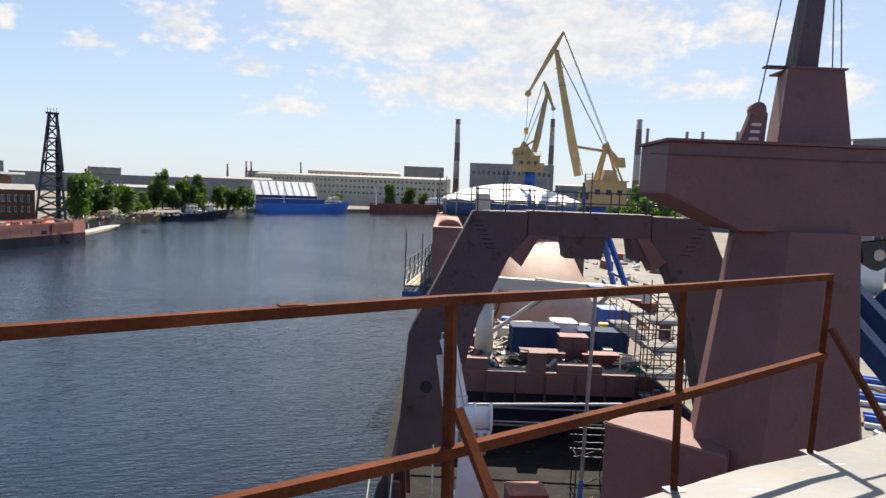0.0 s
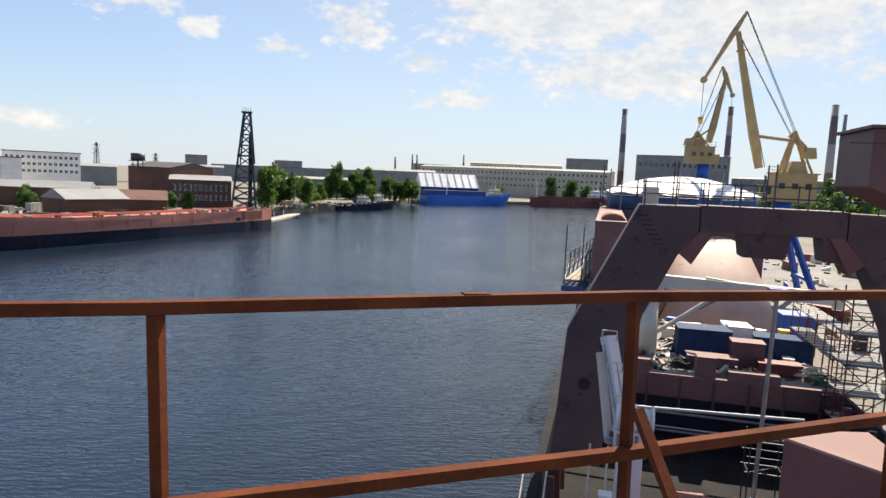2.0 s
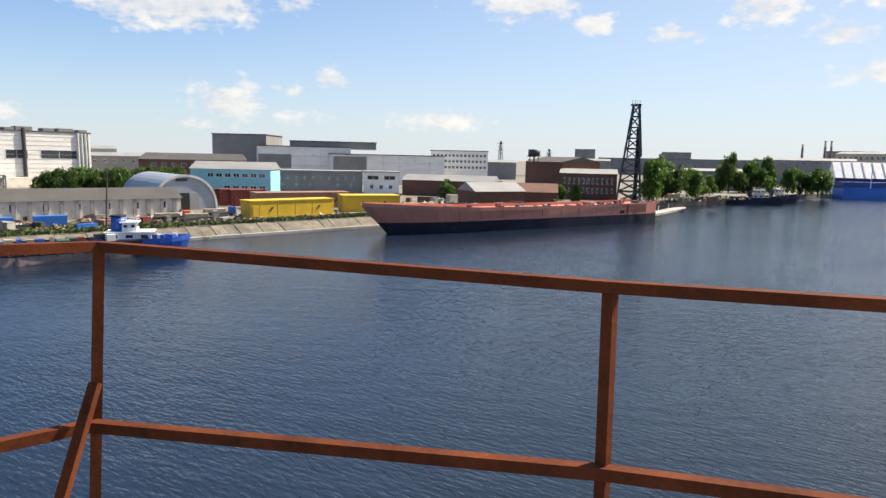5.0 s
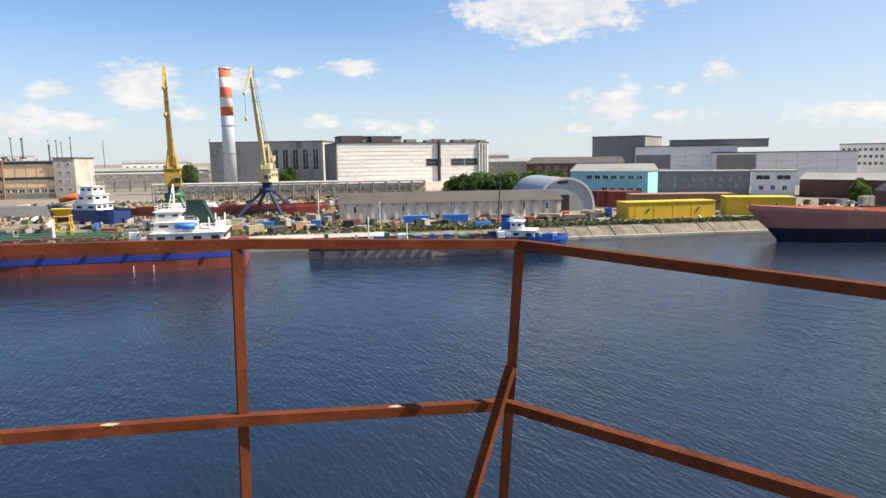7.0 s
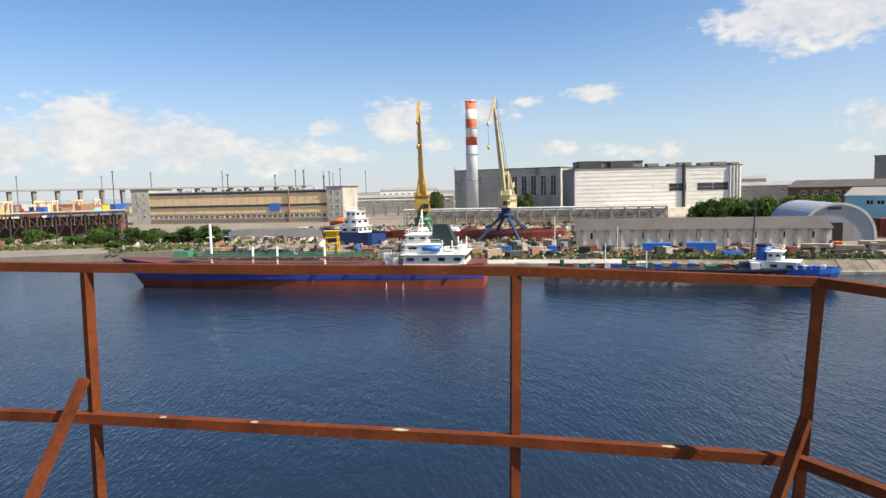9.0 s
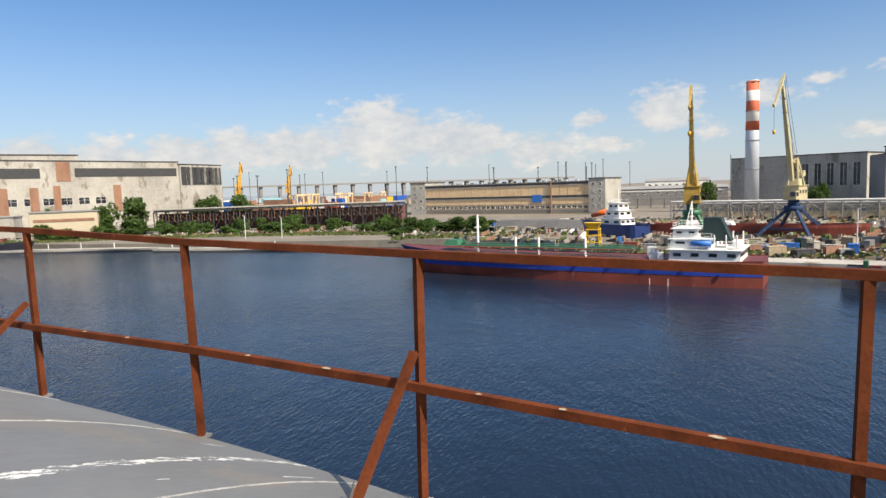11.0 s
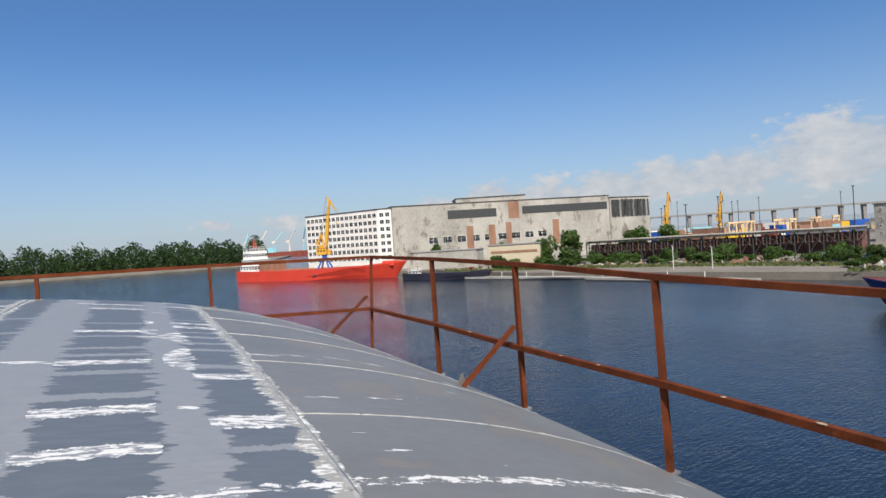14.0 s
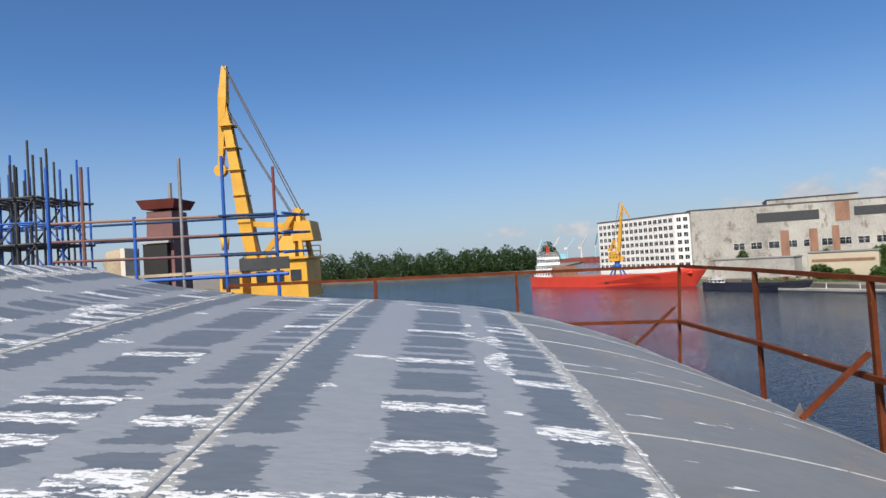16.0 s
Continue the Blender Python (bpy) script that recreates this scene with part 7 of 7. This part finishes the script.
def viaduct():
    p0, p1 = spot(143, 1250), spot(112, 1500)
    d = p1 - p0
    L = d.length
    t = thing("far_viaduct", "distant grey motorway viaduct on tall piers", "bridge", (p0.x, p0.y, YARD), math.atan2(d.y, d.x))
    part("deck", box(nb(), (L / 2, 0, 30), (L, 18, 3)), "greywall", t)
    for i in range(22):
        part("pier", box(nb(), (L * (i + 0.5) / 22, 0, 14.5), (4, 10, 29), 0, (1.5, 1.2)), "greywall", t)


viaduct()
rnd = random.Random(31)
# container port far behind
for i in range(120):
    az, d = rnd.uniform(112, 143), rnd.uniform(560, 900)
    p = spot(az, d)
    h = rnd.choice((2.6, 5.2, 7.8, 10.4))
    t = thing("port_containers", "distant stacked freight containers", "containers", (p.x, p.y, YARD), rnd.choice((0.2, 1.75)), "freight containers in the port")
    part("container_block", box(nb(), (0, 0, h / 2), (rnd.choice((12, 24, 36)), 5, h)), rnd.choice(("hullred", "bluepaint", "orangewall", "rustpanel", "ycont", "greywall", "whitewall", "bluewall", "rustpanel")), t)
for i in range(26):
    az = rnd.uniform(98, 143)
    d = rnd.uniform(480, 950)
    p = spot(az, d)
    t = thing("light_mast", "tall thin floodlight mast", "lamp mast", (p.x, p.y, YARD), 0, "floodlight masts in the port")
    h = d * rnd.uniform(0.022, 0.034) + 17 + (d - 480) * 0.002
    bar("pole", t, (0, 0, 0), (0, 0, h), 0.35, "darkgrey", 5)
    part("head", box(nb(), (0, 0, h), (2.6, 0.8, 0.7)), "darkgrey", t)
for i in range(10):
    p = spot(rnd.uniform(128, 136), rnd.uniform(600, 680))
    t = thing("straddle_carrier", "distant orange straddle carrier", "crane", (p.x, p.y, YARD), rnd.uniform(0, 1), "straddle carriers in the port")
    for sx in (-1, 1):
        for sy in (-1, 1):
            part("leg", box(nb(), (sx * 4, sy * 2.2, 7), (0.9, 0.9, 14)), "orangewall", t)
    part("top", box(nb(), (0, 0, 14.4), (10, 5.6, 1.4)), "orangewall", t)
# low roofs and sheds filling the skyline
for a0, a1, d, top, wall, lb in ((109, 99.6, 470, 14, "greywall", "low blue-roofed sheds beyond the yard"), (106, 101.0, 520, 19, "whitewall", "white-roofed shed beyond the yard"), (81, 74, 450, 21, "palebrick", "weathered long shed behind the hedge"), (76, 71, 420, 17, "greywall", "grey shed with pitched roof"),
                             (47.5, 41, 560, 17, "greywall", "low grey sheds on the skyline"), (40, 33, 700, 20, "greywall", "low dark roofs on the skyline"), (22, 15, 640, 24, "greywall", "grey industrial sheds behind trees"), (-9.6, -16, 900, 34, "greywall", "distant grey works on the skyline"), (-14, -30, 420, 16, "greywall", "low grey yard building"), (12, 4, 760, 38, "creamwall", "cream works behind the institute")):
    building("skyline_shed", lb, spot(a0, d), spot(a1, d), 22, top, wall, "roofgrey", 2.0, [(top - 3, int(abs(a0 - a1) * d * 0.0175 / 5), 1.8, 1.5, 0.02, 0.98)])
for k in range(8):
    p = spot(168.5 + k * 1.2, 1900 + 30 * k)
    t = thing("harbour_crane", "pale harbour crane on the far horizon", "crane", (p.x, p.y, 0), 0.6 * k, "cranes on the far horizon")
    part("tower", tube(nb(), (0, 0, 0), (0, 0, 46), 3.4, 6, 2.0), "bluewall" if k % 2 else "palebrick", t)
    part("boom", beam(nb(), (-4, 0, 40), (24, 0, 80 - 4 * (k % 3)), 2.6), "bluewall" if k % 2 else "palebrick", t)
    part("house", box(nb(), (-4, 0, 42), (10, 7, 7)), "palebrick", t)
t = thing("far_ship", "long dark red freighter on the far horizon", "ship", spot(173, 1700, 0), 0.1)
part("hull", box(nb(), (0, 0, 6), (150, 22, 13), 0, (1.05, 1)), "hullred", t)
part("deckhouse", box(nb(), (60, 0, 18), (18, 20, 14)), "bluewall", t)


# ---- trees ----
def crown_mesh(name, seed, n, size, material, lobes=9):
    """A crown of many small leaf clumps over several uneven lobes, about one unit high and wide."""
    rn = random.Random(seed)
    cs = [(Vector((rn.uniform(-0.27, 0.27), rn.uniform(-0.27, 0.27), rn.uniform(0.18, 0.80))), rn.uniform(0.15, 0.27)) for _ in range(lobes)]
    verts, faces = [], []
    for _ in range(n):
        c, r = rn.choice(cs)
        d = Vector((rn.gauss(0, 1), rn.gauss(0, 1), rn.gauss(0, 1))).normalized()
        p = c + d * r * rn.uniform(0.55, 1.08)
        a = Vector((rn.gauss(0, 1), rn.gauss(0, 1), rn.gauss(0, 0.7))).normalized()
        b = a.cross(d).normalized() if a.cross(d).length > 0.1 else Vector((0, 0, 1))
        s = size * rn.uniform(0.5, 1.3)
        k = len(verts)
        verts += [p - a * s, p + b * s * 0.7 + d * s * 0.3, p + a * s, p - b * s * 0.7 - d * s * 0.2]
        faces.append((k, k + 1, k + 2, k + 3))
    me = bpy.data.meshes.new(name)
    me.from_pydata(verts, [], faces)
    me.materials.append(M[material])
    return me


CROWNS = [crown_mesh("crown", 50 + k, 1700, 0.05, "leaf", 8 + k) for k in range(4)]


def trunk_mesh():
    bm = nb()
    tube(bm, (0, 0, -0.02), (0.01, 0, 0.45), 0.035, 8, 0.02)
    for k in range(6):
        a = k * 1.05
        tube(bm, (0.005, 0, 0.22 + 0.04 * k), (0.26 * math.cos(a), 0.26 * math.sin(a), 0.55 + 0.05 * k), 0.014, 5, 0.004)
    return mesh_of("trunk", bm, "bark")


TRUNK = trunk_mesh()


def tree(p, h, w, k, label, group=""):
    t = thing("tree", label, "tree", (p.x, p.y, YARD - 0.05), k * 1.3, group)
    for nm, me in (("trunk", TRUNK), ("crown", CROWNS[k % 4])):
        ob = part(nm, me, None, t)
        ob.scale = (w, w, h)


for k, (az, d, h, w, lb) in enumerate(((29.7, 305, 24, 13, "tall dense broadleaf tree beside the lattice tower"), (26.5, 380, 14, 10, "round green tree by the yellow house"), (25.0, 385, 12, 9, "round green tree near the bank"), (23.6, 430, 26, 13, "tall poplar-like tree near the bank"), (22.2, 435, 24, 12, "tall poplar-like tree near the bank"), (20.9, 440, 22, 11, "tall green tree near the bank"),
                                      (18.0, 450, 14, 10, "bushy green tree by the hangar"), (17.0, 455, 16, 10, "bushy green tree by the hangar"), (9.6, 560, 15, 14, "round tree before the institute"), (5.0, 590, 22, 14, "dark green tree before the institute"), (3.4, 590, 22, 16, "dark green tree before the institute"), (1.9, 595, 17, 12, "dark green tree before the institute"),
                                      (-15.4, 330, 22, 20, "large tree behind the quay"), (-16.8, 330, 24, 20, "large tree behind the quay"), (-13.8, 340, 16, 16, "tree behind the quay"), (-18.8, 330, 20, 18, "large tree behind the quay"), (151.3, 338, 18, 15, "dense round tree before the factory"), (148.7, 336, 17.5, 15, "dense round tree before the factory"), (160.6, 395, 16, 8, "dark narrow tree at the factory wall"), (155.0, 400, 14, 10, "dark tree at the factory wall"),
                                      (143.5, 450, 20, 22, "broad tree at the factory end"), (140.8, 450, 17, 18, "broad tree beyond the rack"), (101.2, 400, 17, 14, "tree beside the chimney"), (93.2, 395, 14, 12, "tree beside the boiler house"))):
    tree(spot(az, d), h, w, k, lb)
rnd = random.Random(78)
for k in range(22):
    az = rnd.uniform(17, 30.5)
    tree(spot(az, (345 if az > 25 else 425) + rnd.uniform(0, 30)), rnd.uniform(9, 20), rnd.uniform(9, 14), k, "leafy green tree along the northern bank", "trees along the northern bank")
for k in range(12):
    tree(spot(rnd.uniform(-18, -11), rnd.uniform(300, 380)), rnd.uniform(14, 22), rnd.uniform(14, 20), k, "large leafy tree behind the quay cranes", "trees behind the quay")
rnd = random.Random(77)
for k in range(20):
    tree(spot(79.2 - k * 0.52, 262 + rnd.uniform(-6, 6)), rnd.uniform(9.5, 13.5), rnd.uniform(8, 11), k, "leafy green tree in a dense row", "row of trees by the vaulted hangar")
for k in range(84):
    az = rnd.uniform(119, 156)
    d = 240 if az < 128 else 262 + (az - 128) * 2.4
    tree(spot(az, d + abs(rnd.gauss(0, 22))), rnd.uniform(2.4, 7.5), rnd.uniform(5, 11), k, "green self-sown bush on the bank", "bushes on the southern bank")
for k in range(14):
    az = rnd.uniform(35.5, 50)
    tree(spot(az, rnd.uniform(262, 300)), rnd.uniform(6, 9), rnd.uniform(5, 8), k, "green tree between the sheds", "trees among the mill sheds")


def woods():
    """The dark wood along the far shore."""
    rn = random.Random(9)
    verts, faces = [], []
    for i in range(340):
        az = 175.5 + 27 * i / 340
        d = 925 + rn.uniform(0, 60) + max(0, az - 180) * 6
        p = spot(az, d)
        h, w = (24 + 7 * math.sin(i * 0.21) * math.sin(i * 0.057 + 1) + rn.uniform(-6, 9)) * (1.05 + (az - 176) * 0.016), rn.uniform(9, 17)
        for _ in range(120):
            v = Vector((rn.gauss(0, 1), rn.gauss(0, 1), rn.gauss(0, 1))).normalized()
            q = Vector((p.x + v.x * w * 0.55, p.y + v.y * w * 0.55, YARD + h * (0.50 + 0.48 * v.z)))
            a = Vector((rn.gauss(0, 1), rn.gauss(0, 1), rn.gauss(0, 0.5))).normalized() * rn.uniform(0.8, 2.0)
            b = Vector((rn.gauss(0, 1), rn.gauss(0, 1), rn.gauss(0, 1))).normalized() * rn.uniform(0.8, 2.0)
            k = len(verts)
            verts += [q - a, q + b, q + a, q - b]
            faces.append((k, k + 1, k + 2, k + 3))
    me = bpy.data.meshes.new("woods")
    me.from_pydata(verts, [], faces)
    me.materials.append(M["leafdark"])
    tagged(new("woods", me), "dark green wood along the far shore", "woods", kind="stuff")


woods()


def verge():
    """Rough grass and weeds along the top of the banks."""
    rn = random.Random(12)
    verts, faces = [], []
    spots = [(-153.5 - abs(rn.gauss(0, 2.2)), rn.uniform(14, 190)) for _ in range(5200)] + [(-156 - abs(rn.gauss(0, 5)), rn.uniform(-60, 60)) for _ in range(3200)]
    for _ in range(6500):
        az = rn.uniform(118, 160)
        q = spot(az, (222 if az < 128 else 245 + (az - 128) * 2.5) + abs(rn.gauss(0, 16)))
        spots.append((q.x, q.y))
    for x, y in spots:
        s = rn.uniform(0.2, 0.75)
        a = rn.uniform(0, 6.28)
        k = len(verts)
        dx, dy = math.cos(a) * s, math.sin(a) * s
        verts += [(x - dx, y - dy, YARD - 0.02), (x + dx, y + dy, YARD - 0.02), (x + dx * 0.6 + 0.2, y + dy * 0.6, YARD + s * 1.2), (x - dx * 0.7, y - dy * 0.7 + 0.2, YARD + s * 0.9)]
        faces.append((k, k + 1, k + 2, k + 3))
    me = bpy.data.meshes.new("weeds")
    me.from_pydata(verts, [], faces)
    me.materials.append(M["grass"])
    tagged(new("weeds", me), "rough grass and weeds along the banks", "weeds", kind="stuff")


verge()

# ---- stores and clutter on the far quay ----
rnd = random.Random(19)
PAL = ("rustpanel", "darkgrey", "scaffold", "plank", "rustpanel", "darkgrey", "hullred", "concrete", "concrete", "cream", "brightblue", "funnelgreen", "pier", "scaffold")
for i in range(130):
    y = rnd.uniform(-62, 74)
    x = rnd.choice((rnd.uniform(-171, -157), rnd.uniform(-171, -157), rnd.uniform(-205, -188))) if y > 0 else rnd.uniform(-184, -157)
    s = (rnd.uniform(0.8, 4.5), rnd.uniform(0.7, 2.2), rnd.uniform(0.4, 2.2))
    deck_box("quay_store", rnd.choice(("steel stock and crates on the quay", "rusty machine part on the quay", "small shed among stores on the quay", "stacked timber and pipes on the quay")), (x, y, YARD), s, rnd.choice(PAL), rnd.uniform(0, 3.1))
for i in range(60):
    az = rnd.uniform(112, 158)
    p = spot(az, (235 if az < 128 else 262 + (az - 128) * 2.4) + rnd.uniform(0, 60))
    deck_box("quay_store", rnd.choice(("concrete blocks on the bank", "scrap and stores on the bank")), (p.x, p.y, YARD), (rnd.uniform(1, 7), rnd.uniform(0.8, 2.4), rnd.uniform(0.5, 2.0)), rnd.choice(PAL), rnd.uniform(0, 3.1))
for i in range(34):
    az = rnd.uniform(24, 50)
    p = spot(az, rnd.uniform(205, 250) if az > 31 else rnd.uniform(290, 330))
    deck_box("quay_store", "scrap steel and stores behind the moored hull", (p.x - 4, p.y, YARD), (rnd.uniform(1, 7), rnd.uniform(0.8, 2.4), rnd.uniform(0.8, 3.4)), rnd.choice(("rustpanel", "darkgrey", "scaffold", "brick", "concrete", "plank")), rnd.uniform(0, 3.1))
t = thing("gravel_heap", "long low heap of dark gravel", "heap", spot(114.8, 262, YARD), 1.45)
bm = nb()
rn = random.Random(3)
loft(bm, [[(x, -7 * w, 0), (x, -2.5 * w, 3.2 * w + rn.uniform(-0.3, 0.3)), (x, 2 * w, 3.4 * w + rn.uniform(-0.3, 0.3)), (x, 7 * w, 0)] for x, w in ((-26, 0.2), (-20, 0.8), (-10, 1.0), (0, 0.9), (10, 1.05), (20, 0.8), (27, 0.15))], smooth=False)
part("mound", bm, "gravel", t)
t = thing("dock_wall", "low concrete dock wall with black tyre fenders", "dock wall", spot(118.5, 214, 0), 1.35)
part("wall", box(nb(), (0, 0, 1.3), (46, 2, 3.0)), "concrete", t)
tyres(t, [-18 + i * 5.2 for i in range(8)], -1.25, 1.7, 0.9)
t = thing("yellow_hopper", "yellow steel hopper on a lattice stand", "hopper", spot(110.4, 176, YARD), 0.2)
part("funnel", box(nb(), (0, 0, 6.0), (2.2, 2.2, 1.6), 0, (2.0, 2.0)), "ycont", t)
for sx in (-1, 1):
    for sy in (-1, 1):
        bar("leg", t, (sx * 1.8, sy * 1.8, 0), (sx * 1.5, sy * 1.5, 5.4), 0.16, "ycont", 6)
for z in (1.6, 3.4, 5.0):
    for s in (-1, 1):
        bar("girt", t, (-1.8, s * 1.7, z), (1.8, s * 1.7, z), 0.12, "ycont", 6)
        bar("girt", t, (s * 1.7, -1.8, z), (s * 1.7, 1.8, z), 0.12, "ycont", 6)
for k, (az, d) in enumerate(((70.5, 178), (68.2, 176), (66.8, 190))):
    t = thing("flat_truck", "old flatbed truck with timber load", "truck", spot(az, d, YARD), 1.4)
    part("bed", box(nb(), (0, 0, 1.0), (7, 2.3, 0.25)), "darkgrey", t)
    part("cab", box(nb(), (4.4, 0, 1.6), (1.8, 2.2, 2.0), 0, (0.8, 0.95)), ("orange", "concrete", "bluepaint")[k], t)
    part("load", box(nb(), (-0.4, 0, 1.6), (5.6, 2.0, 0.9)), "plank", t)
    for x in (-2.4, -1.2, 3.8):
        for s in (-1, 1):
            part("wheel", tube(nb(), (x, s * 0.85, 0.5), (x, s * 1.15, 0.5), 0.5, 12), "black", t)
for az, d, h, lb in ((85.5, 168, 7, "pale stove pipe on the quay"), (90.8, 165, 10, "thin yard lamp post"), (140.5, 260, 9, "white yard light pole"), (137.5, 255, 8, "white yard light pole")):
    t = thing("yard_pole", lb, "pole", spot(az, d, YARD))
    bar("pole", t, (0, 0, 0), (0, 0, h), 0.16, "pipewhite", 6)
    bar("arm", t, (0, 0, h), (1.8, 1.2, h + 0.2), 0.1, "pipewhite", 6)


# ---- loose small stuff ----
def litter(name, label, material, n, seed, place, z, size):
    """Countless small offcuts, bars and scraps on the ground, as one piece of stuff."""
    rn = random.Random(seed)
    verts, faces = [], []
    for _ in range(n):
        x, y = place(rn)
        l, w, h = rn.uniform(0.3, 1.0) * size * rn.choice((1, 1, 2.2)), rn.uniform(0.08, 0.45) * size, rn.uniform(0.06, 0.5) * size
        a, tl = rn.uniform(0, 3.14), rn.uniform(0, 0.35)
        k = len(verts)
        for sz in (0, 1):
            for sx, sy in ((-1, -1), (1, -1), (1, 1), (-1, 1)):
                px, py = sx * l / 2, sy * w / 2
                verts.append((x + px * math.cos(a) - py * math.sin(a), y + px * math.sin(a) + py * math.cos(a), z + sz * h + max(0, sx) * tl * l * sz - 0.01))
        faces += [(k + 3, k + 2, k + 1, k), (k + 4, k + 5, k + 6, k + 7), (k, k + 1, k + 5, k + 4), (k + 1, k + 2, k + 6, k + 5), (k + 2, k + 3, k + 7, k + 6), (k + 3, k, k + 4, k + 7)]
    me = bpy.data.meshes.new(name)
    me.from_pydata(verts, [], faces)
    me.materials.append(M[material])
    tagged(new(name, me), label, "debris", kind="stuff")


def on_deck(rn):
    return rn.uniform(-1.8, 16), rn.uniform(50.8, 76)


def on_far_quay(rn):
    y = rn.uniform(-60, 110)
    return rn.uniform(-178, -154.5) if y < 2 else rn.uniform(-176, -154.5), y


def on_west_yard(rn):
    return rn.uniform(-300, -178), rn.uniform(-115, 70)


def on_south_bank(rn):
    az = rn.uniform(118, 158)
    p = spot(az, (232 if az < 128 else 258 + (az - 128) * 2.5) + abs(rn.gauss(0, 30)))
    return p.x, p.y


def on_north_bank(rn):
    az = rn.uniform(18.5, 50)
    p = spot(az, (262 if az < 31 else 210) + (31 - az) * 9 * (az < 31) + abs(rn.gauss(0, 16)))
    return p.x - 6, p.y


def on_east_quay(rn):
    return rn.uniform(24, 95), rn.uniform(30, 200)


for m_, n, s in (("darkgrey", 220, 1), ("pier", 160, 2), ("hullred", 160, 3), ("steelblue", 80, 4), ("white", 30, 5), ("plank", 70, 6)):
    litter("deck_litter", "loose cables, bars and offcuts on the deck", m_, n, s, on_deck, D, 0.75)
for m_, n, s in (("darkgrey", 1200, 11), ("rustpanel", 1000, 12), ("concrete", 700, 13), ("plank", 350, 14), ("white", 60, 15), ("bluepaint", 40, 16), ("grass", 700, 17)):
    litter("quay_litter", "scrap, pallets and steel offcuts along the quay", m_, n, s, on_far_quay, YARD, 1.05)
for m_, n, s in (("darkgrey", 520, 51), ("rustpanel", 420, 52), ("plank", 260, 53), ("pier", 400, 54), ("grass", 420, 55), ("white", 50, 56)):
    litter("yard_litter", "steel stock, timber and scrap across the yard", m_, n, s, on_west_yard, YARD, 2.0)
for m_, n, s in (("concrete", 500, 21), ("rustpanel", 350, 22), ("darkgrey", 450, 23), ("white", 50, 24), ("plank", 200, 25)):
    litter("bank_litter", "scrap and rubble along the southern bank", m_, n, s, on_south_bank, YARD, 1.6)
for m_, n, s in (("concrete", 300, 31), ("rustpanel", 350, 32), ("darkgrey", 450, 33), ("white", 60, 34), ("grass", 500, 35)):
    litter("bank_litter", "scrap and rubble along the northern bank", m_, n, s, on_north_bank, YARD, 1.8)
for m_, n, s in (("concrete", 160, 41), ("rustpanel", 160, 42), ("darkgrey", 200, 43), ("white", 90, 44), ("bluepaint", 70, 45)):
    litter("quay_litter", "loose stores on the near quay", m_, n, s, on_east_quay, YARD, 1.3)
